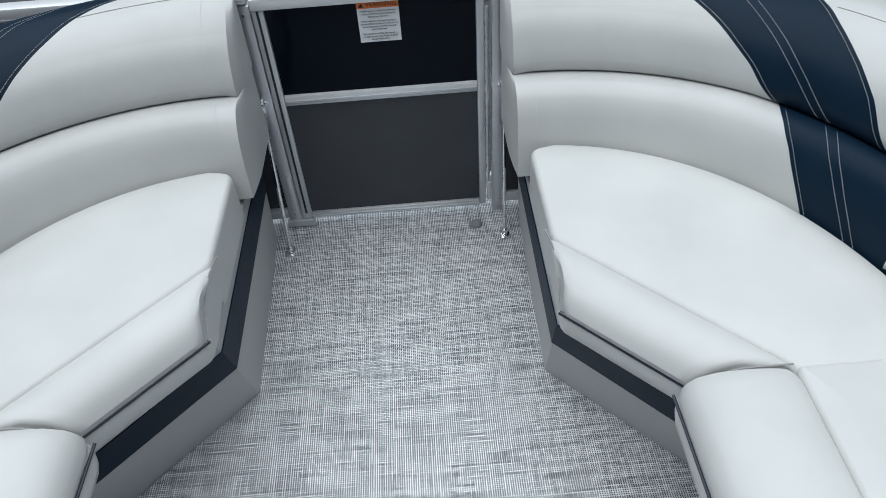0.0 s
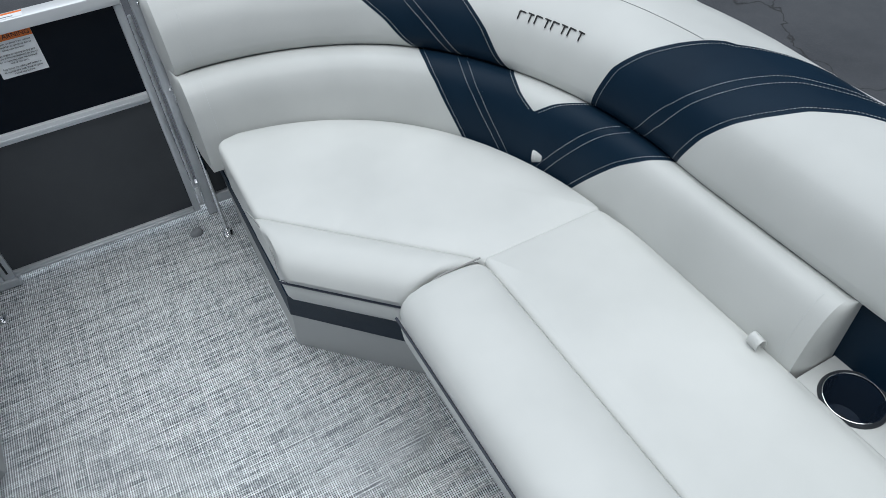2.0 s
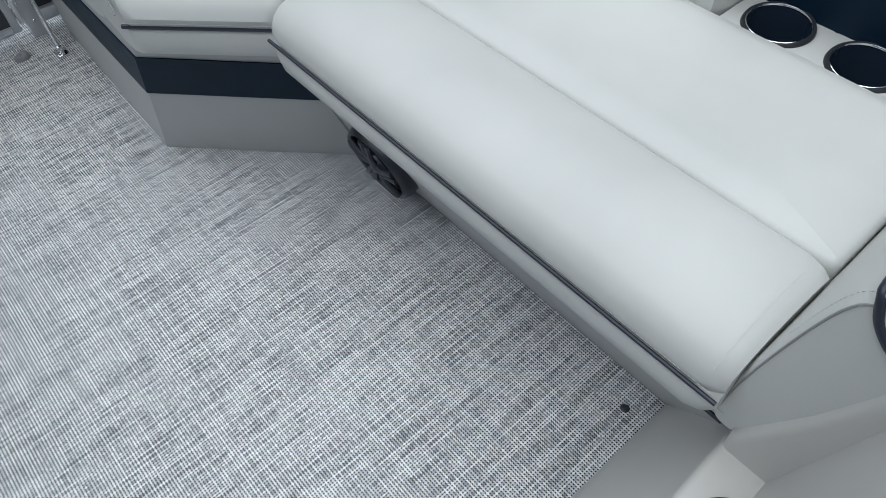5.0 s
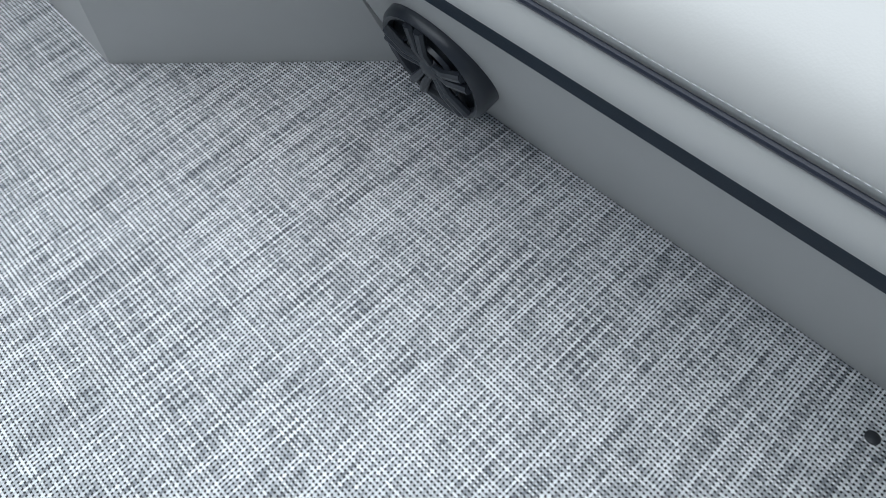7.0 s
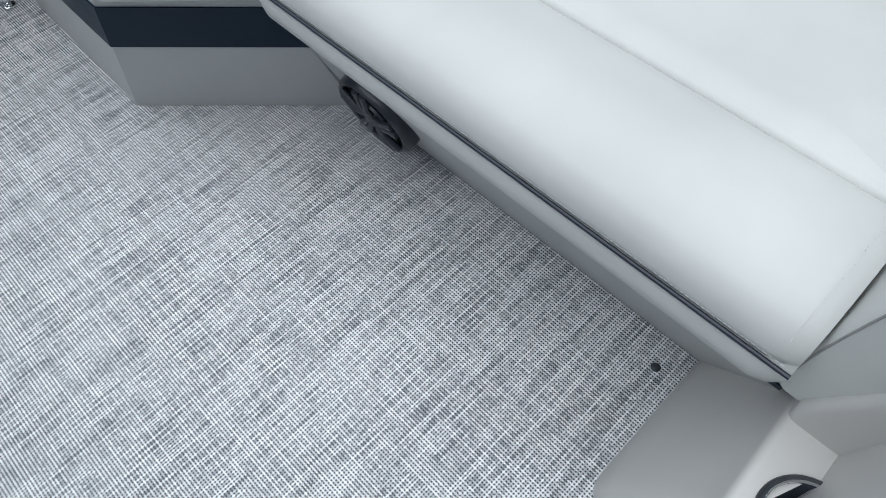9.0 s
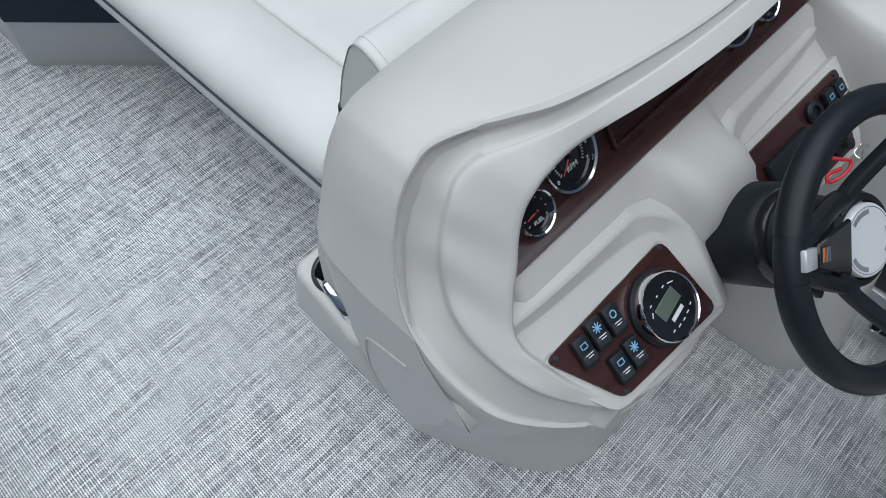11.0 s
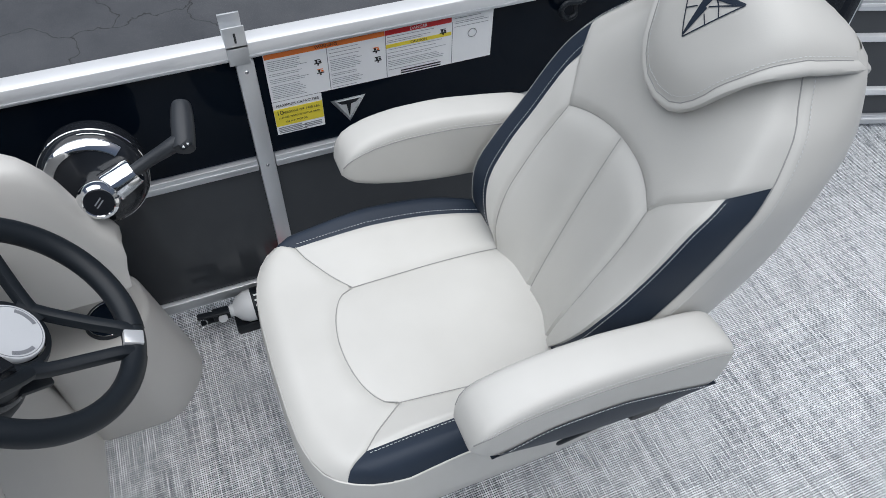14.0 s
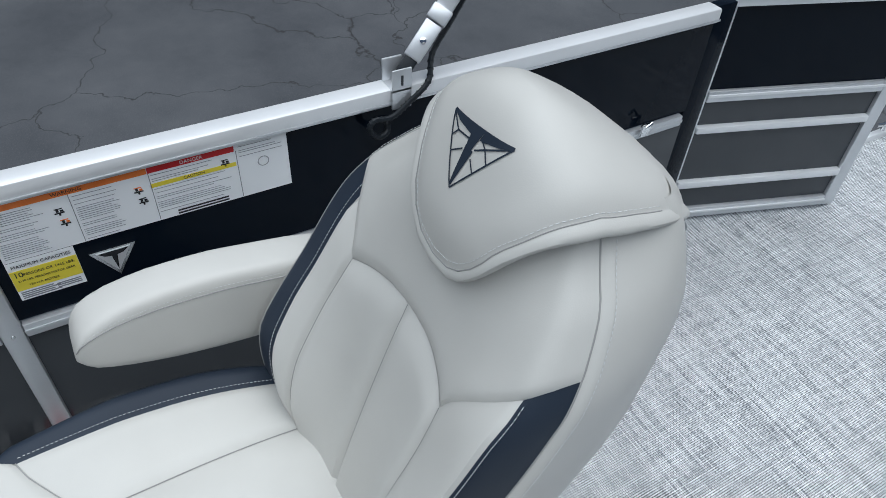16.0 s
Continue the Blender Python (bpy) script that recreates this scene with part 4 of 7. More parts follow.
def console_profile(x):
    """The console's outline in y and z at x: front foot, over the hood with its two rolled creases, under the lip, dash, knee space, aft foot."""
    lz, top = lin(LIPX, LIPZ, x), lin(TOPX, TOPZ, x)
    pod = 1.0 if 0.62 < x < 0.875 else max(0.0, 1 - (abs(x - 0.7475) - 0.1275) / 0.03)
    if x > 1.0:
        pod = max(0.0, min(1.0, (x - 1.0) / 0.03, (1.30 - x) / 0.03))
    pod = pod * pod * (3 - 2 * pod)
    g = top / 0.89
    front = [(-0.03, 0.0), (-0.045, 0.30 * g), (-0.10, 0.60 * g), (-0.135, 0.74 * g), (-0.152, 0.79 * g), (-0.175, 0.832 * g), (-0.21, 0.866 * g), (-0.25, 0.884 * g)]
    c1 = lin(CR_X, CR_Y, x)
    rim = [(lerp(-0.25, c1, 0.4), top), (lerp(-0.25, c1, 0.8), top), (c1 + 0.004, top - 0.001), (c1, top - 0.010), (c1 - 0.006, top - 0.030)]
    drop = 0.016 * max(0.0, (0.665 - x) / 0.06) ** 1.3
    cav0 = [(-0.349, min(0.838, lz - 0.014)), (-0.370, 0.805), (-0.400, 0.765), (-0.428, 0.748 - drop * 0.6), (-0.452, lerp(0.748, 0.740, pod) - drop)]
    tuck = [(c1 - 0.010 * i, lerp(top - 0.03, 0.604, i / 5)) for i in range(1, 6)]
    c = max(0.0, min(1.0, (x - 0.610) / 0.035))
    cav = [(lerp(p[0], q[0], c), lerp(p[1], q[1], c)) for p, q in zip(tuck, cav0)]
    dash = [(lerp(-0.515, -0.479, pod), lerp(0.735, 0.690, pod) - drop), (lerp(-0.540, -0.505, pod), lerp(0.715, 0.666, pod) - drop * 0.6), (lerp(-0.552, -0.525, pod), lerp(0.690, 0.648, pod)), (lerp(-0.560, -0.600, pod), lerp(0.64, 0.590, pod)), (lerp(-0.558, -0.602, pod), lerp(0.60, 0.576, pod))]
    roll = [(-0.465, 0.60), (-0.475, 0.585), (-0.480, 0.575), (-0.484, 0.568), (-0.486, 0.560)]
    k = max(0.0, min(1.0, (x - 0.615) / 0.035))
    k = k * k * (3 - 2 * k)
    dash = [(lerp(p[0], q[0], k), lerp(p[1], q[1], k)) for p, q in zip(roll, dash)]
    low = [(-0.555, 0.53), (-0.540, 0.45), (-0.538, 0.36), (-0.546, 0.22), (-0.560, 0.10), (-0.574, 0.03), (-0.576, 0.0)]
    if x > 1.27:
        low = [(-0.54, 0.55), (-0.51, 0.46), (-0.50, 0.36), (-0.52, 0.22), (-0.555, 0.10), (-0.572, 0.03), (-0.576, 0.0)]
    r = max(0.0, 1 - (x - 0.539) / 0.13) ** 2
    foot = lin([0.539, 0.565, 0.60, 0.66, 0.72, 0.80], [0.30, 0.255, 0.195, 0.10, 0.036, 0.0], x)      # the base's rounded corner
    low = [(y + lerp(foot, 0.11 * r, min(1.0, z / 0.45)), z) for y, z in low]
    return front + rim + cav + dash + low


def console_row(x):
    row = []
    for y, z in console_profile(x):
        flare = 0.062 * max(0.0, 1 - z / 0.62) ** 1.6
        k = max(0.0, 1 - (x - 0.539) / 0.3)
        q = max(0.0, min(1.0, (y + 0.30) / 0.155))
        row.append((x + 0.006 + flare * k * k + 0.060 * q * q * max(0.0, 1 - (x - 0.539) / 0.26), y, z))
    return row


# the rim that sweeps from the hood's lip down the port side and under the switch panel: lip, inner crease, outer crease, tucked edge
RIM = (
    ((1.4050, -0.4125, 0.8060), (1.4050, -0.4055, 0.8260), (1.4050, -0.3955, 0.8420), (1.4050, -0.3725, 0.8380)),
    ((1.3500, -0.4271, 0.8520), (1.3500, -0.4191, 0.8660), (1.3500, -0.4091, 0.8780), (1.3500, -0.3891, 0.8720)),
    ((1.1789, -0.4526, 0.8750), (1.1800, -0.4407, 0.8850), (1.1800, -0.4327, 0.8940), (1.1800, -0.4147, 0.8880)),
    ((0.9980, -0.4556, 0.8760), (1.0000, -0.4380, 0.8850), (0.9977, -0.4293, 0.8935), (0.9977, -0.4113, 0.8875)),
    ((0.8748, -0.4416, 0.8700), (0.8800, -0.4261, 0.8800), (0.8774, -0.4144, 0.8935), (0.8774, -0.3944, 0.8895)),
    ((0.7729, -0.4211, 0.8630), (0.7791, -0.4062, 0.8740), (0.7756, -0.3917, 0.8913), (0.7756, -0.3717, 0.8883)),
    ((0.7214, -0.4204, 0.8577), (0.7176, -0.3858, 0.8730), (0.7234, -0.3663, 0.8894), (0.7234, -0.3433, 0.8844)),
    ((0.6978, -0.4223, 0.8479), (0.6800, -0.3674, 0.8680), (0.6918, -0.3473, 0.8865), (0.6938, -0.3253, 0.8795)),
    ((0.6801, -0.4246, 0.8315), (0.6509, -0.3616, 0.8504), (0.6509, -0.3290, 0.8800), (0.6579, -0.3070, 0.8700)),
    ((0.6654, -0.4324, 0.8097), (0.6339, -0.3677, 0.8312), (0.6279, -0.3279, 0.8692), (0.6399, -0.3069, 0.8562)),
    ((0.6518, -0.4448, 0.7823), (0.6213, -0.3721, 0.8072), (0.6051, -0.3299, 0.8459), (0.6181, -0.3109, 0.8309)),
    ((0.6340, -0.4578, 0.7557), (0.6070, -0.3830, 0.7848), (0.5847, -0.3369, 0.8084), (0.5977, -0.3189, 0.7954)),
    ((0.6192, -0.4749, 0.7258), (0.5978, -0.3958, 0.7556), (0.5683, -0.3515, 0.7623), (0.5573, -0.3505, 0.7023)),
    ((0.6155, -0.4938, 0.7080), (0.5858, -0.4249, 0.7286), (0.5538, -0.3746, 0.7219), (0.5488, -0.3716, 0.6549)),
    ((0.6220, -0.5200, 0.6920), (0.5868, -0.4688, 0.7001), (0.5458, -0.4096, 0.6919), (0.5488, -0.4046, 0.6149)),
    ((0.6360, -0.5480, 0.6680), (0.6015, -0.5198, 0.6734), (0.5500, -0.4620, 0.6550), (0.5510, -0.4500, 0.5750)),
    ((0.6600, -0.5750, 0.6400), (0.6319, -0.5585, 0.6427), (0.5720, -0.5200, 0.6220), (0.5750, -0.4950, 0.5400)),
    ((0.6950, -0.6000, 0.6170), (0.6732, -0.5934, 0.6132), (0.6390, -0.5820, 0.5880), (0.6300, -0.5300, 0.5150)),
    ((0.7450, -0.6097, 0.6040), (0.7342, -0.6134, 0.5953), (0.7100, -0.6075, 0.5630), (0.7300, -0.5324, 0.5430)),
    ((0.8100, -0.6093, 0.6000), (0.8050, -0.6168, 0.5900), (0.7950, -0.6100, 0.5550), (0.8230, -0.5288, 0.5360)),
    ((0.8700, -0.5980, 0.5980), (0.8710, -0.6029, 0.5880), (0.8710, -0.5949, 0.5560), (0.9020, -0.5163, 0.5370)),
    ((0.9150, -0.5623, 0.6100), (0.9190, -0.5660, 0.5980), (0.9230, -0.5567, 0.5670), (0.9190, -0.5270, 0.5440)),
)



def hood_rim():
    cols = [smooth_line([row[k] for row in RIM], 5) for k in range(4)]
    rows = []
    for lip, c2, c1, tuck in zip(*cols):
        n = Vector((-0.55, -0.45, 0.7)) if lip.x < 0.70 else Vector((0, -0.35, 0.94))
        far = max(0.12, min(1.0, (0.84 - lip.x) / 0.12)) if lip.z > 0.8 else 1.0      # the creases run out along the hood
        n = n * far
        fade = max(0.0, min(1.0, (c1.z - 0.68) / 0.06))
        inward = (lip - c2).normalized()
        dip = 0.0120 * (0.45 + 0.65 * fade)
        line = [tuck, c1.lerp(tuck, 0.4) + n * 0.001, c1.lerp(tuck, 0.12) + n * 0.002, c1 + n * (0.001 + 0.002 * fade), c1.lerp(c2, 0.04) + n * 0.002 * fade, c1.lerp(c2, 0.075) - n * dip * 0.55, c1.lerp(c2, 0.12) - n * dip, c1.lerp(c2, 0.22) - n * dip, c1.lerp(c2, 0.5) - n * dip, c1.lerp(c2, 0.82) - n * dip, c1.lerp(c2, 0.89) - n * dip * 0.85, c1.lerp(c2, 0.95) - n * dip * 0.25, c2 + n * 0.0030, c2.lerp(lip, 0.07) + n * 0.0045, c2.lerp(lip, 0.2) + n * 0.0045, c2.lerp(lip, 0.6) + n * 0.0025, c2.lerp(lip, 0.9) + n * 0.001, lip, lip + inward * 0.003 - n * 0.004, lip + inward * 0.002 - n * 0.014, lip - inward * 0.005 - n * 0.030]
        rows.append(line)
    return grid(rows)


# the raised frame round a switch panel: ridge, foot of its inner wall, edge of the panel
POD_RIDGE = ((0.606, -0.474, 0.716), (0.619, -0.471, 0.718), (0.670, -0.475, 0.715), (0.742, -0.478, 0.714), (0.814, -0.479, 0.714), (0.841, -0.481, 0.712), (0.871, -0.501, 0.700), (0.889, -0.526, 0.684), (0.878, -0.569, 0.657), (0.868, -0.612, 0.620))
POD_FOOT = ((0.608, -0.486, 0.701), (0.623, -0.478, 0.703), (0.672, -0.482, 0.699), (0.737, -0.486, 0.697), (0.799, -0.490, 0.694), (0.840, -0.497, 0.691), (0.859, -0.507, 0.684), (0.862, -0.523, 0.674), (0.861, -0.560, 0.651), (0.860, -0.604, 0.614))
POD_EDGE = ((0.618, -0.520, 0.678), (0.634, -0.514, 0.679), (0.674, -0.513, 0.680), (0.726, -0.512, 0.680), (0.784, -0.513, 0.680), (0.833, -0.511, 0.682), (0.853, -0.514, 0.680), (0.855, -0.535, 0.666), (0.857, -0.570, 0.640), (0.858, -0.603, 0.612))


def pod_frame(flip):
    """A moulded ridge above and beside a switch panel, with a flat ledge between its wall and the panel."""
    x = (lambda p: Vector((1.895 - p[0], p[1], p[2]))) if flip else Vector
    lines = [smooth_line([x(p) for p in q], 6) for q in (POD_RIDGE, POD_FOOT, POD_EDGE)]
    flat = Vector((0, -0.535, 0.845))
    mid = sum(lines[2], Vector()) / len(lines[2])
    rows = []
    for a, f, c in zip(*lines):
        out = a - f
        out = (out - flat * out.dot(flat)).normalized()
        rows.append([a + out * 0.034 - flat * 0.020, a + out * 0.016 - flat * 0.0050, a + out * 0.006 - flat * 0.0004, a + flat * 0.0008, a.lerp(f, 0.12) + flat * 0.0006, a.lerp(f, 0.30), a.lerp(f, 0.72), a.lerp(f, 0.92) - flat * 0.0004, f, f.lerp(c, 0.12), f.lerp(c, 0.6), f.lerp(c, 0.9), c, c.lerp(mid, 0.12) - flat * 0.005])
    return grid(rows)


def console():
    t = thing("helm_console", "grey moulded plastic helm console with hooded dash", "console", (1.0, -0.35, 0))
    xs = [0.539, 0.5405, 0.542, 0.544, 0.547, 0.550, 0.554, 0.558, 0.563, 0.568, 0.574, 0.579, 0.585, 0.591, 0.597, 0.602, 0.607, 0.613, 0.62, 0.627, 0.635, 0.643, 0.65, 0.657, 0.664, 0.672, 0.682, 0.69] + [0.70 + 0.0175 * k for k in range(46)]
    rows = [console_row(x) for x in xs if x < 1.4001]
    b = grid(rows)
    b.faces.new([v for v in b.verts][-len(rows[0]):])
    part("shell", b, GEL, t, "", 62)
    # port side, from the front edge to the aft edge
    prof = console_profile(0.539)
    peak = max(range(len(prof)), key=lambda i: prof[i][1])
    fr, af = prof[: peak + 1], prof[peak:][::-1]
    side = []
    for i in range(21):
        z = prof[peak][1] * i / 20
        ya, yb = lin([p[1] for p in fr], [p[0] for p in fr], z), lin([p[1] for p in af], [p[0] for p in af], z)
        if i == 20:
            level = [p[0] for p in prof if p[1] > z - 0.0015]
            ya, yb = max(level), min(level)
        row = []
        for k in range(15):
            y = lerp(ya, yb, k / 14)
            q = max(0.0, min(1.0, (y + 0.30) / 0.155))
            row.append((0.545 + 0.062 * max(0.0, 1 - z / 0.62) ** 1.6 + 0.060 * q * q, y, z))
        side.append(row)
    part("side_panel", grid(side), GEL, t, "", 62)
    part("hood_rim", hood_rim(), GEL, t, "", 62)
    for flip in (False, True):
        part("pod_frame", pod_frame(flip), GEL, t, "", 62)
    # recessed dark instrument panel
    rows = []
    for k in range(49):
        x = lerp(0.649, 1.330, k / 48)
        topz = min(0.840, lin(LIPX, LIPZ, x - 0.006) - 0.016, 0.79 + (1.345 - x) * 1.6)
        a, c = Vector((x, -0.4176, 0.755)), Vector((x, -0.348 - 0.765 * (0.846 - topz), topz))
        n = Vector((0, -0.79, 0.61))
        g = max(0.0, min(1.0, (x - 0.625) / 0.012))      # its rolled foot lies out on the dash
        foot = [Vector((x, -0.4176 - 0.0254 * g * u, 0.755 - lerp(0.0, 0.0035, g) * min(1.0, u * 1.6))) + Vector((0, 0, w)) for u, w in ((1.0, -0.003), (1.0, 0.0015), (0.85, 0.0030), (0.55, 0.0030), (0.3, 0.0028))]
        rows.append(foot + [a.lerp(c, u) + n * 0.003 for u in (0, 0.06, 0.3, 0.6, 1.0)])
    panel = part("instrument_panel", grid(rows), PLUM, t, "dark burgundy wood-look panel")
    b = bmesh.new()
    m = frame_at((0.955, -0.394, 0.790), (1, 0, 0), (0, -0.79, 0.61))
    for dx, w in ((-0.092, 0.006), (0.092, 0.006)):
        box((w, 0.070, 0.006), m @ pose(dx, 0, 0.004), 0.002, 2, b)
    for dy in (-0.032,):
        box((0.19, 0.006, 0.006), m @ pose(0, dy, 0.004), 0.002, 2, b)
    part("panel_moulding", b, PLUM, panel)

    # two switch panels on the dash
    def switch_panel(poly):
        z = (poly[1] - poly[0]).cross(poly[3] - poly[0]).normalized()
        if z.z < 0:
            z = -z
        c = sum(poly, Vector((0, 0, 0))) / 4
        m = frame_at(c, poly[1] - poly[0], z)
        inv = m.inverted()
        flat = [(inv @ p).xy for p in poly]
        area = sum(flat[i].x * flat[(i + 1) % 4].y - flat[(i + 1) % 4].x * flat[i].y for i in range(4))
        if area < 0:
            flat = flat[::-1]
        far = max(range(4), key=lambda i: flat[i].y - flat[i].x) if poly[0].x < 0.9 else -1
        pr = [tuple(p) for p in round_poly(flat, 0.012, 5)]
        bed = [tuple(p) for p in round_poly([p * (1.5 if i == far else 1.2) for i, p in enumerate(flat)], 0.016, 5)]
        b = prism(bed, -0.02, 0.0005, 0.004, 2)
        b.transform(m)
        part("panel_bed", b, GEL, t)
        b = prism(pr, 0.0008, 0.0045, 0.001, 1)
        b.transform(m)
        pan = part("switch_panel", b, PLUM, t, "dark burgundy wood-look panel")
        for p in flat:
            q = p * 0.90
            part("screw", lathe([(0, 0.0075), (0.003, 0.0070), (0.0042, 0.0045)], m @ pose(q.x, q.y, 0), 10), GUNMETAL, pan)
        return m, pan

    for x in (0.80, 0.852, 0.905):
        line = [(x + 0.006 + 0.01 * k / 6, lin([0.10, 0.22, 0.36, 0.45], [-0.560, -0.546, -0.538, -0.540], lerp(0.42, 0.10, k / 6)) + 0.0085, lerp(0.42, 0.10, k / 6)) for k in range(7)]
        part("moulded_rib", tube(line, [0.009] + [0.0135] * 5 + [0.009], 16), GEL, t)

    V = Vector
    m1, pan1 = switch_panel([V((0.633, -0.516, 0.681)), V((0.684, -0.600, 0.628)), V((0.862, -0.600, 0.606)), V((0.853, -0.514, 0.683))])
    m2, pan2 = switch_panel([V((1.015, -0.516, 0.681)), V((1.025, -0.596, 0.612)), V((1.23, -0.598, 0.607)), V((1.262, -0.522, 0.690))])
    return t, m1, m2, pan1, pan2


helm, M1, M2, PAN1, PAN2 = console()


def panel_frame(m, x, y, z, up=0.0045):
    """A pose on a switch panel under the point (x, y, z), its x axis along the boat's x."""
    n = (m.to_3x3() @ Vector((0, 0, 1))).normalized()
    p = Vector((x, y, z))
    d = (p - m.translation).dot(n)
    return frame_at(p - n * d + n * up, (1, 0, 0), n)


def rocker(m, owner, icon):
    k = part("rocker_switch", box((0.023, 0.037, 0.011), m @ pose(0, 0, 0.0045), 0.003, 2), RUBBER, owner, "black rocker switch")
    part("rocker_tip", box((0.021, 0.013, 0.007), m @ pose(0, -0.008, 0.0085, 8), 0.003, 2), GUNMETAL, k)
    b = bmesh.new()
    mm = m @ pose(0, 0.007, 0.0102) @ Matrix.Scale(1.2, 4)
    if icon == 0:
        lathe([(0.0030, 0.0), (0.0042, 0.0004), (0.0030, 0.0004)], mm, 14, b)
    elif icon == 1:
        for q in range(8):
            box((0.0012, 0.0034, 0.0004), mm @ pose(0, 0, 0, 0, 0, 45 * q) @ pose(0, 0.0036, 0), bm=b)
        lathe([(0.0001, 0.0004), (0.0018, 0.0004), (0.0018, 0.0)], mm, 10, b)
    else:
        for dx, dy, w, h in ((0, 0.0025, 0.008, 0.0009), (-0.0035, 0, 0.0009, 0.005), (0.0035, 0, 0.0009, 0.005), (0, -0.0025, 0.005, 0.0009)):
            box((w, h, 0.0004), mm @ pose(dx, dy, 0), bm=b)
    part("icon", b, BLUEINK, k, "pale blue icon")
    for w, dy in ((0.0115, -0.0030), (0.0080, -0.0062)):
        part("caption_bar", box((w, 0.0010, 0.0004), m @ pose(0, dy, 0.0124, 8)), WHITEINK, k)


for x, y, z, ic in ((0.731, -0.534, 0.671, 0), (0.704, -0.532, 0.672, 1), (0.677, -0.535, 0.669, 2), (0.728, -0.569, 0.640, 1), (0.702, -0.570, 0.640, 2)):
    rocker(panel_frame(M1, x, y, z) @ pose(0, 0, 0, 0, 0, -6), PAN1, ic)


def radio():
    m = panel_frame(M1, 0.795, -0.560, 0.648)
    r = 0.0425
    k = part("radio", lathe([(r * 1.12, 0.0), (r * 1.12, 0.006), (r * 1.04, 0.010), (r * 1.0, 0.012)], m, 48), RUBBER, PAN1, "round black marine radio")
    part("chrome_ring", lathe([(r * 1.03, 0.010), (r * 1.02, 0.018), (r * 0.985, 0.0215), (r * 0.945, 0.0205), (r * 0.935, 0.017)], m, 56), CHROME, k, "chrome ring")
    part("face", lathe([(r * 0.94, 0.018), (0.0001, 0.0185)], m, 40), DIAL, k)
    mm = m @ pose(0, 0, 0.0188, 0, 0, 12)
    part("display", box((0.040, 0.020, 0.001), mm @ pose(0.0, 0.004, 0), 0.002, 1), LCD, k, "green-grey display")
    part("maker_bar", box((0.024, 0.0052, 0.0006), mm @ pose(0.0, -0.013, 0)), WHITEINK, k, "white bar of maker's mark")
    for a, w in ((-0.022, 0.004), (-0.011, 0.005), (0.0, 0.005), (0.011, 0.005), (0.022, 0.004)):
        part("button_mark", box((w, 0.0014, 0.0006), mm @ pose(a * 0.95, -0.0245 + 7 * a * a, 0)), WHITEINK, k)
    for a, w in ((-0.018, 0.004), (-0.003, 0.003), (0.012, 0.004)):
        part("button_mark", box((w, 0.0014, 0.0006), mm @ pose(a, 0.0215, 0)), WHITEINK, k)
    part("button_mark", box((0.009, 0.0012, 0.0006), mm @ pose(0.023, 0.0165, 0, 0, 0, -30)), WHITEINK, k)
    part("button_mark", box((0.007, 0.0012, 0.0006), mm @ pose(-0.025, 0.013, 0, 0, 0, 40)), WHITEINK, k)


radio()


def gauge(x, z, r, word, marks):
    y = -0.348 - (0.846 - z) * 0.765
    n = Vector((0.02, -0.79, 0.61))
    m = frame_at(Vector((x, y, z)) + n * 0.003, (1, 0, 0), n)
    g = thing("gauge", "round black gauge with chrome bezel reading " + (word or "nothing"), "gauge", m.translation, group="gauges")
    part("bezel", lathe([(r * 1.02, 0.0), (r * 1.03, 0.008), (r * 0.99, 0.013), (r * 0.92, 0.0115), (r * 0.89, 0.006)], m, 48), CHROME, g, "chrome bezel")
    part("dial", lathe([(r * 0.90, 0.0055), (0.0001, 0.006)], m, 40), DIAL, g)
    if r > 0.035:
        part("dial_centre", lathe([(r * 0.40, 0.0065), (r * 0.38, 0.0072), (0.0001, 0.0072)], m, 32), GUNMETAL, g)
    for k in range(marks):
        a = radians(215 - 250 * k / (marks - 1))
        big = k % 4 == 0
        q = r * (0.56 if r > 0.035 else 0.66)
        part("tick", box((r * (0.11 if big else 0.07), r * 0.022, 0.0005), m @ pose(q * math.cos(a), q * math.sin(a), 0.0068, 0, 0, math.degrees(a))), WHITEINK, g)
    if r > 0.035 and word == "RPM":
        for k in range(8):
            a = radians(215 - 250 * k / 7)
            words(str(k), r * 0.18, m @ pose(r * 0.76 * math.cos(a), r * 0.76 * math.sin(a), 0.0068), WHITEINK, g, "numeral")
    words(word, r * (0.24 if r > 0.035 else 0.27), m @ pose(0, -r * (0.30 if r > 0.035 else 0.42), 0.0078), WHITEINK, g) if word else None
    a = radians(222 if r > 0.035 else 186)
    part("needle", tube([m @ Vector((-0.15 * r * math.cos(a), -0.15 * r * math.sin(a), 0.0085)), m @ Vector((0.55 * r * math.cos(a), 0.55 * r * math.sin(a), 0.0085))], [0.0014, 0.0006], 6), RED, g, "red needle")
    part("needle_cap", lathe([(r * 0.09, 0.0075), (r * 0.08, 0.0098), (0.0001, 0.0102)], m, 16), RUBBER, g)


gauge(0.792, 0.791, 0.0410, "RPM", 29)
gauge(0.721, 0.771, 0.0262, "FUEL", 9)
gauge(1.124, 0.788, 0.0410, "MPH", 29)
gauge(1.195, 0.774, 0.0262, "VOLTS", 9)

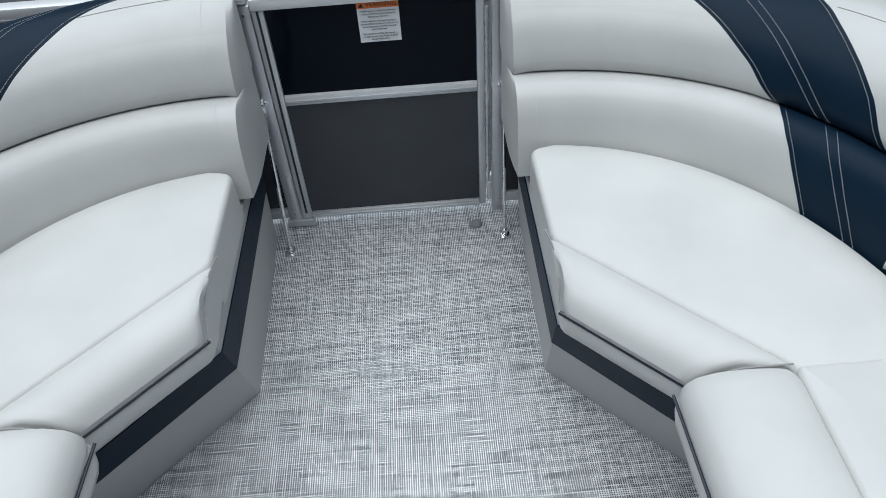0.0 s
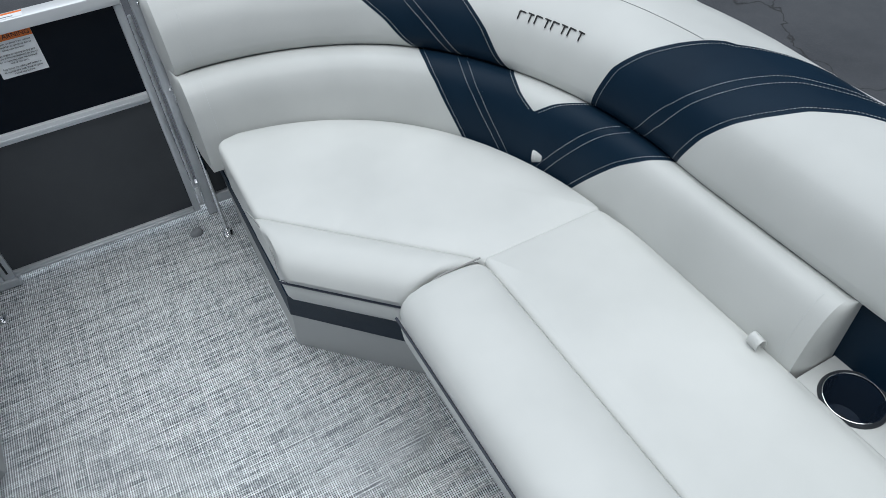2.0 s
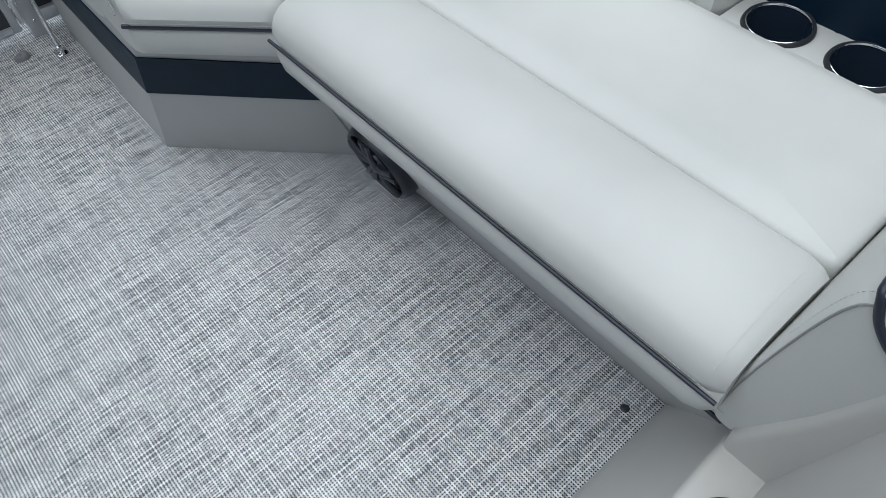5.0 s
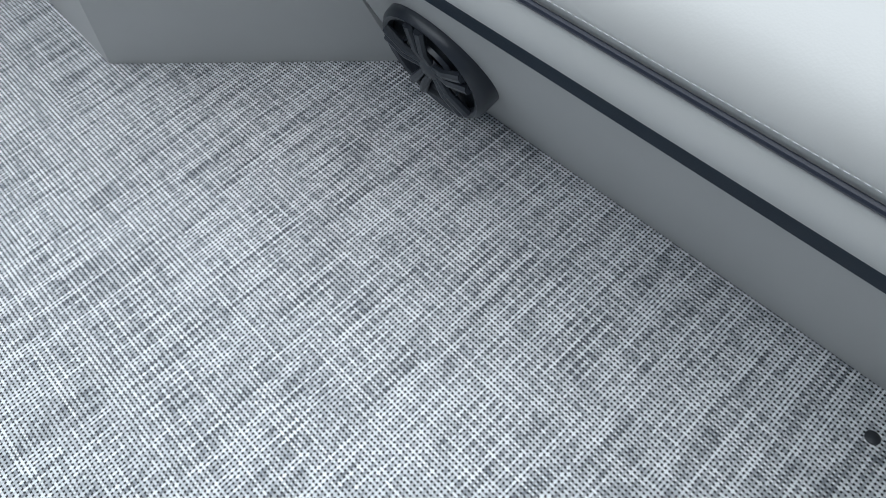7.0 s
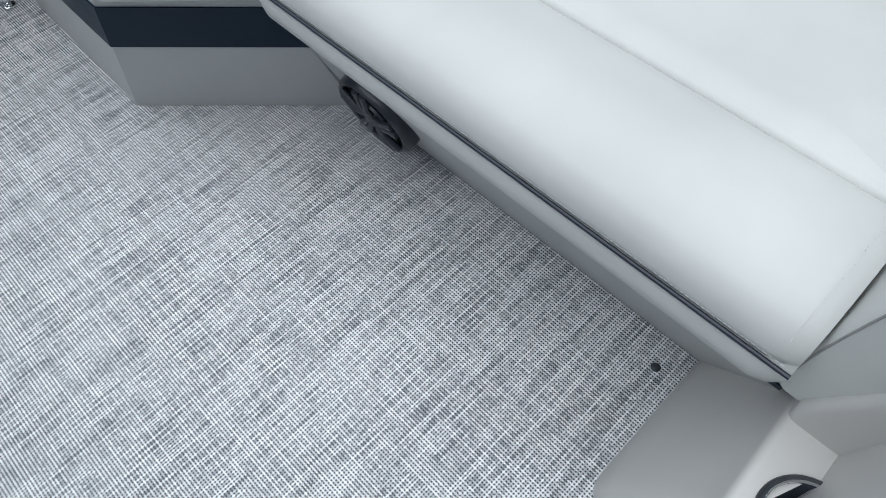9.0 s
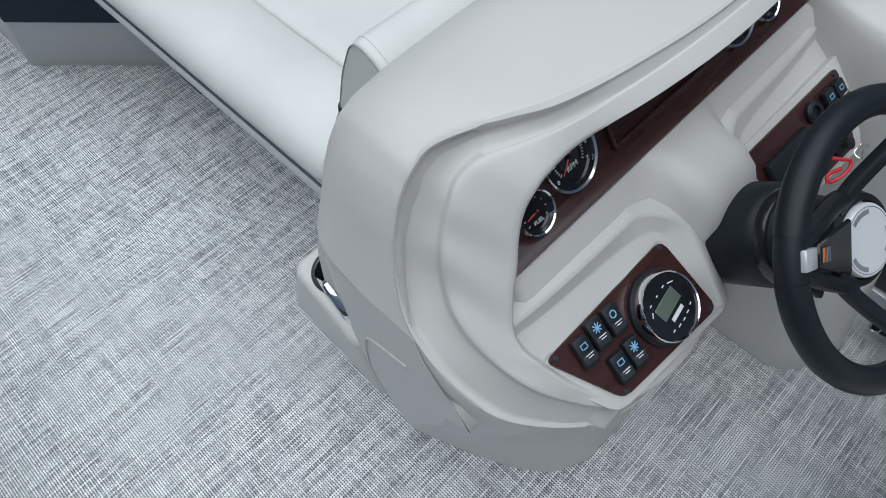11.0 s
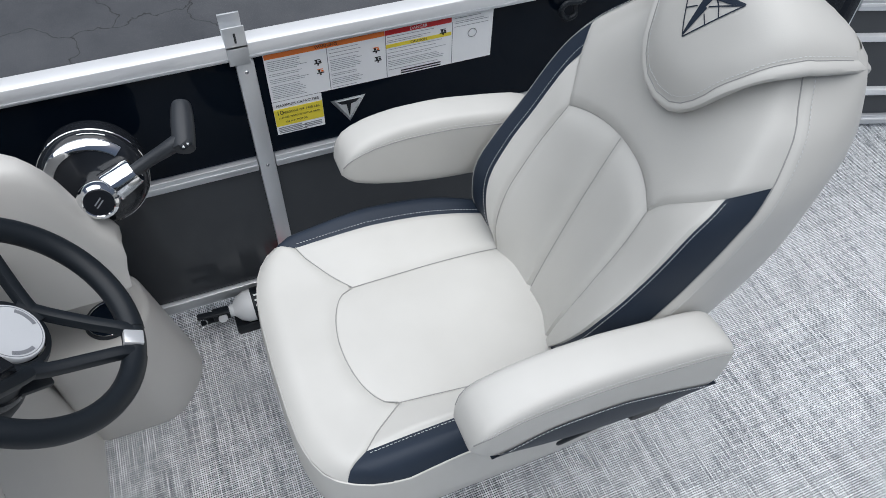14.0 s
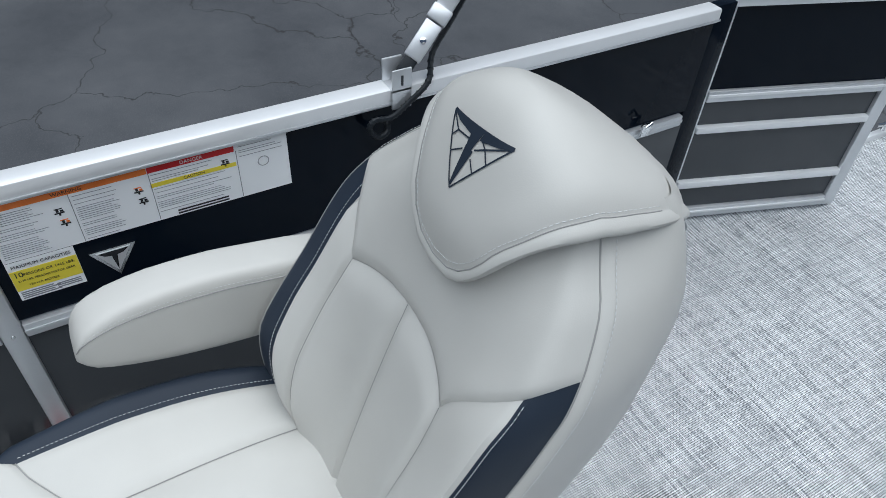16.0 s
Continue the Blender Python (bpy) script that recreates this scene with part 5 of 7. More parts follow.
# right-hand panel: socket, key switch with red lanyard, phone pad
m = panel_frame(M2, 1.195, -0.571, 0.638)
sock = part("power_socket", lathe([(0.015, 0.0), (0.0155, 0.006), (0.012, 0.010), (0.009, 0.010), (0.0085, 0.004), (0.0001, 0.003)], panel_frame(M2, 1.177, -0.538, 0.672), 24), RUBBER, PAN2, "round black socket")
for x in (1.215, 1.240):
    rocker(panel_frame(M2, x, -0.543, 0.668), PAN2, 2)
m = m @ pose(0, -0.018, 0)
key = part("key_switch", lathe([(0.016, 0.0), (0.016, 0.006), (0.010, 0.012), (0.009, 0.022), (0.0001, 0.024)], m, 24), RUBBER, PAN2, "black key switch")
part("key", box((0.030, 0.006, 0.002), m @ pose(0.008, -0.012, 0.032, 20, 10, -35), 0.0008, 1), CHROME, key, "steel key")
part("key_ring", tube([m @ Vector((-0.004 + 0.009 * math.cos(a), -0.016 + 0.009 * math.sin(a), 0.030 + 0.003 * math.sin(2 * a))) for a in [2 * math.pi * k / 20 for k in range(20)]], 0.0008, 6, closed=True), CHROME, key)
part("kill_switch", lathe([(0.010, 0.0), (0.010, 0.008), (0.008, 0.012), (0.0001, 0.012)], m @ pose(-0.050, 0.018, 0), 18), RUBBER, key)
part("lanyard_clip", box((0.024, 0.017, 0.009), m @ pose(-0.050, 0.018, 0.014, 8, -6, 70), 0.003, 2), RED, key, "red kill-switch clip")
part("lanyard_cord", tube(smooth_line([m @ Vector(p) for p in ((-0.048, 0.008, 0.018), (-0.036, -0.004, 0.024), (-0.026, -0.014, 0.028), (-0.034, -0.022, 0.026), (-0.052, -0.024, 0.020), (-0.066, -0.020, 0.014), (-0.060, -0.012, 0.014), (-0.040, -0.016, 0.020))], 6), 0.0026, 8), RED, key, "red lanyard cord")
part("phone_pad", box((0.100, 0.066, 0.012), panel_frame(M2, 1.103, -0.562, 0.642) @ pose(0, 0, 0.004), 0.004, 2), RUBBER, PAN2, "black wireless charging pad")

# wing beside the dash that carries the throttle
WINGY = [(-0.39, 0.800, 1.405), (-0.42, 0.784, 1.402), (-0.46, 0.768, 1.392), (-0.52, 0.757, 1.378), (-0.58, 0.751, 1.366), (-0.63, 0.747, 1.354), (-0.665, 0.742, 1.343), (-0.690, 0.734, 1.332), (-0.706, 0.720, 1.326), (-0.718, 0.700, 1.326), (-0.728, 0.670, 1.330), (-0.740, 0.620, 1.335), (-0.756, 0.575, 1.340), (-0.776, 0.542, 1.345), (-0.782, 0.522, 1.345), (-0.774, 0.500, 1.35), (-0.74, 0.475, 1.36), (-0.66, 0.455, 1.38), (-0.55, 0.45, 1.39)]
rows = []
for y, z, xe in WINGY:
    back = 0.995
    rows.append([(1.262, y * 0.985 + 0.02, max(0.42, z - 0.32)), (1.268, y * back + 0.008, max(0.43, z - 0.12)), (1.276, y * back + 0.003, max(0.44, z - 0.050)), (1.282, y, max(0.445, z - 0.024)), (1.289, y, z - 0.008), (1.299, y, z - 0.001), (lerp(1.299, xe, 0.5), y, z), (xe - 0.008, y, z - 0.001), (xe, y + 0.002, z - 0.008), (xe + 0.004, y + 0.006, max(0.44, z - 0.04)), (xe + 0.006, y * 0.985 + 0.02, max(0.42, z - 0.32))])
part("side_wing", grid(rows), GEL, helm)
# low pods: one at the bow end, one under the wing
def low_pod(poly0, poly1, h, name, r, cup=None):
    a, c = round_poly(poly0, r, 6), round_poly(poly1, r * 0.8, 6)
    cc = sum(c, Vector((0, 0))) / len(c)
    rows = [[(*p, 0.0005) for p in a], [(*p, 0.012) for p in a]]
    for k in range(1, 6):
        u = k / 5
        rows.append([(*p.lerp(q, u), lerp(0.012, h - 0.014, u)) for p, q in zip(a, c)])
    for k in range(1, 5):
        w = math.pi / 2 * k / 4
        rows.append([(*(q + (cc - q).normalized() * 0.014 * (1 - math.cos(w))), h - 0.014 + 0.014 * math.sin(w)) for q in c])
    if cup:
        cv = Vector(cup)
        rows.append([(*(cv + (q - cv).normalized() * 0.049), h) for q in c])
    return part(name, grid(rows, wrap=True, caps=not cup), GEL, helm)


low_pod([(0.612, -0.20), (0.90, -0.20), (0.93, 0.128), (0.626, 0.128)], [(0.580, -0.20), (0.86, -0.20), (0.86, 0.020), (0.604, 0.012)], 0.306, "bow_pod", 0.035, (0.660, -0.060))
cheek = [(0.012, 0.30), (0.012, 0.335), (0.005, 0.348), (-0.037, 0.452), (-0.065, 0.539), (-0.088, 0.596), (-0.106, 0.650), (-0.128, 0.700), (-0.16, 0.72), (-0.20, 0.72), (-0.20, 0.30)]
part("bow_cheek", grid([[(x, y - g * (1 if y > -0.19 else 0), z - g * (1 if z > 0.31 else 0)) for y, z in cheek] for x, g in ((0.7445, 0.010), (0.7450, 0.0065), (0.7470, 0.003), (0.7500, 0.001), (0.7540, 0.0), (0.82, 0.0))], wrap=True, caps=True), GEL, helm)
low_pod([(1.225, -0.55), (1.225, -0.748), (1.34, -0.822), (1.465, -0.785), (1.49, -0.55)], [(1.235, -0.55), (1.25, -0.728), (1.33, -0.772), (1.44, -0.75), (1.49, -0.55)], 0.285, "aft_pod", 0.05, (1.325, -0.690))
cup_holder("cup_holder", pose(0.660, -0.060, 0.307), 0.050, "chrome-ringed cup holder in grey console pod")
cup_holder("cup_holder", pose(1.325, -0.690, 0.286), 0.050, "chrome-ringed cup holder beside the helm")

# side access door and courtesy light
def shell_side(y, z, off):
    """A point on the console's port side, off metres proud of it."""
    return (0.5445 + 0.062 * max(0.0, 1 - z / 0.62) ** 1.6 + 0.060 * max(0.0, (y + 0.30) / 0.155) ** 2 - off, y, z)


part("access_door_edge", tube(smooth_line([shell_side(y, z, 0.0) for y, z in ((-0.208, 0.075), (-0.225, 0.18), (-0.245, 0.30), (-0.268, 0.42), (-0.288, 0.52), (-0.300, 0.556), (-0.318, 0.570), (-0.345, 0.580), (-0.380, 0.592))], 5), 0.0022, 8), GEL, helm, "moulded edge of a flush access door")
lt = thing("courtesy_light", "oval chrome courtesy light on the console side", "light", shell_side(-0.221, 0.53, 0.0))
mm = frame_at(shell_side(-0.221, 0.530, -0.001), (0, -0.7, -0.72), (-1, 0.38, 0.12))
part("bezel", lathe([(0.040, 0.0), (0.039, 0.006), (0.034, 0.010), (0.030, 0.008)], mm @ Matrix.Diagonal((1, 0.5, 1, 1)), 40), CHROME, lt)
part("lens", lathe([(0.031, 0.008), (0.02, 0.010), (0.0001, 0.011)], mm @ Matrix.Diagonal((1, 0.5, 1, 1)), 32), SILVER, lt, "ribbed clear lens")
for k in range(9):
    part("lens_rib", box((0.0016, 0.022, 0.002), mm @ pose(-0.02 + 0.005 * k, 0, 0.0105), 0.0005, 1), CHROME, lt)


# ---- the wheel ----
def steering_wheel():
    c = Vector((0.9557, -0.7028, 0.769))
    n = Vector((-0.057, -0.700, 0.711)).normalized()
    m = frame_at(c, (0.866, 0.320, 0.384), n)
    t = thing("steering_wheel", "black three-spoke wheel with silver hub disc", "steering wheel", c)
    R, r = 0.1500, 0.0165
    a0 = [2 * math.pi * k / 3 for k in range(3)]

    def bar(pts, w, h):
        """A flat spoke with rounded edges along points."""
        line = smooth_line(pts, 5)
        rows = []
        for i, p in enumerate(line):
            d = (line[min(i + 1, len(line) - 1)] - line[max(i - 1, 0)]).normalized()
            side = d.cross(Vector((0, 0, 1))).normalized()
            lift = side.cross(d).normalized()
            rows.append([m @ (p + side * w * u + lift * h * v) for u, v in ((-1, -0.6), (-1, 0.35), (-0.8, 0.8), (-0.35, 1), (0.35, 1), (0.8, 0.8), (1, 0.35), (1, -0.6), (0.5, -1), (-0.5, -1))])
        return grid(rows, wrap=True, caps=True)
    # rim in three grips with joints at the spokes
    for k in range(3):
        turn = Matrix.Rotation(a0[k], 4, "Z")
        pts = [m @ Vector((R * math.cos(a0[k] + 0.15 + (2 * math.pi / 3 - 0.30) * i / 30), R * math.sin(a0[k] + 0.15 + (2 * math.pi / 3 - 0.30) * i / 30), 0)) for i in range(31)]
        part("rim_grip", tube(pts, r, 18), RUBBER, t, "soft black rim")
        pts = [m @ Vector((R * math.cos(a0[k] - 0.155 + 0.31 * i / 10), R * math.sin(a0[k] - 0.155 + 0.31 * i / 10), 0)) for i in range(11)]
        part("rim_joint", tube(pts, r * 0.94, 18), RUBBER, t)
        for s in (-1, 1):
            part("spoke", bar([turn @ Vector(q) for q in ((0.010, s * 0.052, -0.030), (0.048, s * 0.0425, -0.024), (0.095, s * 0.029, -0.009), (0.128, s * 0.0205, 0.003), (0.150, s * 0.0175, 0.006))], 0.0088, 0.0085), RUBBER, t)
        part("spoke_insert", box((0.026, 0.022, 0.010), m @ pose(0, 0, 0, 0, 0, math.degrees(a0[k])) @ pose(0.1415, 0, 0.0125, 0, -14, 0), 0.002, 2), SILVER, t, "silver insert")
    b = prism([(0.046, -0.030), (0.118, -0.012), (0.118, 0.012), (0.046, 0.030)], -0.022, -0.016, 0.002, 1)
    b.transform(m @ pose(0, 0, 0, 0, 0, 120) @ pose(0, 0, 0.004, 0, -10, 0))
    part("spoke_web", b, DIAL, t, "glossy black web")
    part("hub_skirt", lathe([(0.056, -0.050), (0.0555, -0.034), (0.052, -0.025), (0.044, -0.0215)], m, 40), RUBBER, t)
    hub = part("hub_disc", lathe([(0.0415, -0.025), (0.0415, -0.0185), (0.0398, -0.0162), (0.0001, -0.0150)], m, 48), HUB, t, "bright silver disc")
    part("hub_groove", lathe([(0.0378, -0.0160), (0.0373, -0.0155), (0.0368, -0.0160)], m, 48), GREYINK, hub)
    for k in range(3):
        for i in range(8):
            a = a0[k] + 0.62 + 0.115 * i
            part("hub_mark", box((0.0036, 0.0052, 0.0004), m @ pose(0.032 * math.cos(a), 0.032 * math.sin(a), -0.0157, 0, 0, math.degrees(a) + 90)), GREYINK, hub)
    col = thing("steering_column", "black tilt steering column boot on the dash", "steering column", c - n * 0.1)
    part("boot", lathe([(0.070, -0.240), (0.068, -0.215), (0.066, -0.128), (0.061, -0.118), (0.056, -0.112), (0.050, -0.085), (0.046, -0.048)], m, 40), RUBBER, col)
    part("collar", lathe([(0.060, -0.125), (0.062, -0.112), (0.058, -0.104), (0.050, -0.102)], m, 36), DIAL, col)
    part("tilt_lever", box((0.016, 0.05, 0.012), m @ pose(-0.045, -0.050, -0.105), 0.004, 2), RUBBER, col)
    mw = m @ pose(0, 0, 0, 0, 0, 120) @ pose(0, 0, 0.004, 0, -10, 0) @ pose(0.104, 0.0, -0.0157)
    tag = part("caution_tag", box((0.018, 0.017, 0.0006), mw), INK, t, "small black caution tag with orange print")
    for k in range(6):
        part("tag_line", box((0.0011, 0.015, 0.0005), mw @ pose(-0.0072 + 0.0028 * k, 0, 0.0004)), ORANGE if k > 3 else GREYINK, tag)


steering_wheel()


# ---- throttle ----
def throttle():
    c = Vector((1.362, -0.768, 0.606))
    t = thing("throttle", "chrome and black throttle control with lever", "throttle", c)
    n = Vector((-0.86, -0.30, 0.42)).normalized()
    m = frame_at(c, Vector((0.1, -0.75, 0.30)), n)
    m = m @ pose(0, 0, -0.018)
    part("housing", lathe([(0.092, -0.070), (0.092, -0.020), (0.088, -0.008), (0.080, 0.001), (0.066, 0.0065), (0.03, 0.009), (0.0001, 0.009)], m, 48), DIAL, t, "black round housing")
    part("chrome_band", lathe([(0.0922, -0.0235), (0.0935, -0.0225), (0.0935, -0.0205), (0.0922, -0.0195)], m, 48), CHROME, t, "chrome band")
    far = m.inverted().to_3x3() @ Vector((0.032, 0.018, 0.036))
    mid = math.atan2(far.y, far.x)
    rows = []
    for k in range(33):
        a = mid + math.radians(72) * (k / 16 - 1)
        rows.append([m @ Vector((r * math.cos(a), r * math.sin(a), z)) for r, z in ((0.0825, -0.006), (0.0825, 0.0005), (0.0810, 0.0030), (0.0740, 0.0068), (0.0660, 0.0098), (0.0640, 0.0098), (0.0630, 0.0040))])
    part("chrome_arc", grid(rows), CHROME, t, "chrome arc band")
    line = [m @ Vector((0.0885 * math.cos(mid + u), 0.0885 * math.sin(mid + u), -0.0075)) for u in [-0.9 + 0.05 * k for k in range(11)]]
    part("chrome_trim", tube(line, 0.0013, 6), CHROME, t)
    hub = Vector((1.338, -0.774, 0.602))
    mh = frame_at(hub, Vector((0.1, -0.75, 0.30)), n)
    part("hub", lathe([(0.036, -0.03), (0.036, 0.012), (0.035, 0.020), (0.032, 0.026), (0.0265, 0.0285), (0.0245, 0.0275)], mh, 40), CHROME, t, "chrome hub")
    part("hub_badge", lathe([(0.0250, 0.0270), (0.024, 0.0285), (0.0001, 0.0290)], mh, 32), DIAL, t)
    for k in (-1, 1):
        part("badge_mark", box((0.018, 0.0022, 0.0004), mh @ pose(0, 0.003 * k, 0.0291, 0, 0, 20)), GREYINK, t)
    tip = Vector((1.366, -0.938, 0.664))
    d = (tip - hub).normalized()
    root = hub - n * 0.006
    part("hub_arm", tube([root, root + d * 0.03, root + d * 0.055, root + d * 0.074, root + d * 0.078, root + d * 0.0785], [0.031, 0.030, 0.0275, 0.0255, 0.0235, 0.002], 20), CHROME, t, "chrome lever root")
    part("lever", tube(smooth_line([root + d * 0.070, root + d * 0.11, tip + d * -0.03, tip + d * 0.004], 4), [0.0155, 0.0155, 0.0155, 0.0157, 0.016, 0.0165, 0.017, 0.0178, 0.0185, 0.019, 0.0195, 0.0198, 0.0195], 16, flat=0.75), GUNMETAL, t, "grey lever")
    up = Vector((0.55, -0.10, 0.22)).normalized()
    part("grip", tube(smooth_line([tip - up * 0.024, tip - up * 0.020, tip + up * 0.01, tip + up * 0.045, tip + up * 0.066, tip + up * 0.072], 3), [0.012, 0.0165, 0.0185, 0.0195, 0.0200, 0.0203, 0.0205, 0.0205, 0.0203, 0.0198, 0.0190, 0.0180, 0.0170, 0.0155, 0.0125, 0.006][:16], 16), GUNMETAL, t, "rounded grey grip")
    mt = frame_at(tip - up * 0.012 + Vector((-0.017, -0.003, 0.010)), d, Vector((-0.8, -0.1, 0.6)))
    part("trim_button", box((0.022, 0.012, 0.006), mt, 0.005, 3), RUBBER, t)
    for s in (-1, 1):
        b = bmesh.new()
        b.faces.new([b.verts.new(mt @ Vector(p)) for p in ((s * 0.007, 0, 0.0034), (s * 0.003, 0.003, 0.0034), (s * 0.003, -0.003, 0.0034))])
        part("arrow", b, WHITEINK, t)


throttle()


# ---- the helm chair ----
HX = 0.980


chair_w = curve((0.38, 0.200), (0.47, 0.225), (0.55, 0.236), (0.65, 0.241), (0.75, 0.240), (0.82, 0.235), (0.865, 0.220), (0.90, 0.198), (0.926, 0.178), (0.95, 0.152), (0.975, 0.128), (0.99, 0.114), (1.02, 0.092), (1.05, 0.06))
chair_mid = curve((0.40, 0.983), (0.79, 0.976), (0.865, 0.968), (0.93, 0.955), (0.99, 0.946), (1.08, 0.945))
chair_y = curve((0.36, -1.436), (0.445, -1.458), (0.52, -1.478), (0.63, -1.512), (0.73, -1.546), (0.80, -1.572), (0.87, -1.596), (0.93, -1.616), (0.99, -1.632), (1.05, -1.652))
chair_peak = curve((0.38, 0.015), (0.46, 0.032), (0.52, 0.058), (0.58, 0.076), (0.63, 0.080), (0.73, 0.052), (0.80, 0.034), (0.85, 0.006), (0.90, -0.014), (0.95, -0.035), (1.0, -0.050))
chair_seam = curve((0.38, 0.030), (0.52, 0.032), (0.61, 0.022), (0.70, -0.008), (0.80, -0.028), (0.865, -0.040), (0.93, -0.052), (0.99, -0.062), (1.05, -0.07))
star_seam = curve((0.38, 0.004), (0.46, 0.022), (0.51, 0.046), (0.586, 0.062), (0.65, 0.046), (0.72, 0.022), (0.80, 0.004), (0.865, -0.016), (0.93, -0.04), (1.05, -0.07))
chair_slate = curve((0.40, 0.54), (0.46, 0.60), (0.50, 0.67), (0.56, 0.78), (0.63, 0.87), (0.69, 0.905), (0.78, 0.91), (0.87, 0.895), (1.0, 0.88))
rear_y = curve((0.36, -1.620), (0.45, -1.700), (0.55, -1.780), (0.68, -1.822), (0.82, -1.828), (0.92, -1.816), (1.0, -1.80), (1.05, -1.77))
rear_w = curve((0.36, 0.185), (0.50, 0.198), (0.62, 0.204), (0.80, 0.203), (0.87, 0.193), (0.93, 0.166), (0.98, 0.136), (1.05, 0.09))


def chair_front(u, z, puff=0.0):
    """The chair back's face: u from -1 to 1 across it; the side bolsters come forward and fold back to the side seam."""
    w, y, us = chair_w(z), chair_y(z), chair_slate(z)
    a = abs(u)
    p, q = chair_peak(z), chair_seam(z)
    if u > 0:      # the starboard side stands squarer to the helm
        us, q = 0.86 * us, star_seam(z)
        p = q - 0.004
        w *= 1 - 0.085 * max(0.0, (a - 0.5) / 0.5) ** 1.5
    if a < us:
        t = max(0.0, (a - 0.18) / (us - 0.18))
        fwd = p * t * t * (2.0 - t)
    else:
        t = (a - us) / (1 - us)
        fwd = p + (q - p) * (0.35 * t + 0.65 * t * t)
    n = Vector((0.35 * u * a, 0.95, 0.28)).normalized()
    return Vector((chair_mid(z) + u * w, y + fwd, z)) + n * puff


def chair_panel(lo, hi, z0, z1, puff=0.0, nu=16, nz=22, z0f=None, z1f=None):
    rows = []
    for i in range(nz + 1):
        t = i / nz
        row = []
        for k in range(nu + 1):
            s = k / nu
            za = z0f(s) if z0f else z0
            zb = z1f(s) if z1f else z1
            z = lerp(za, zb, t)
            u = lerp(lo(z), hi(z), s)
            e = min(1.0, 4.5 * min(s, 1 - s), 8 * (1 - t), 1.5 * t)
            row.append(chair_front(u, z, puff * math.sqrt(1 - (1 - e) ** 2)))
        rows.append(row)
    return grid(rows)


PAD_F = curve((0.89, -1.580), (0.94, -1.584), (0.98, -1.597), (1.01, -1.612), (1.035, -1.626), (1.056, -1.642), (1.069, -1.660), (1.074, -1.678))
PAD_R = curve((0.89, -1.848), (0.93, -1.846), (0.96, -1.836), (1.0, -1.800), (1.03, -1.758), (1.054, -1.722), (1.068, -1.698), (1.074, -1.680))
PAD_W = curve((0.89, 0.188), (0.93, 0.178), (0.96, 0.158), (0.99, 0.143), (1.01, 0.128), (1.03, 0.108), (1.052, 0.074), (1.064, 0.049), (1.071, 0.026), (1.074, 0.003))
PAD_E = 0.77


def pad_pt(q, z, off=0.0):
    """The head pad's skin at height z; q turns from 0 at the front."""
    w, f, r = PAD_W(z) + off, PAD_F(z) + off, PAD_R(z) - off
    sx, cy = math.sin(q), math.cos(q)
    return Vector((0.945 + w * math.copysign(abs(sx) ** PAD_E, sx), (f + r) / 2 + (f - r) / 2 * math.copysign(abs(cy) ** PAD_E, cy), z))


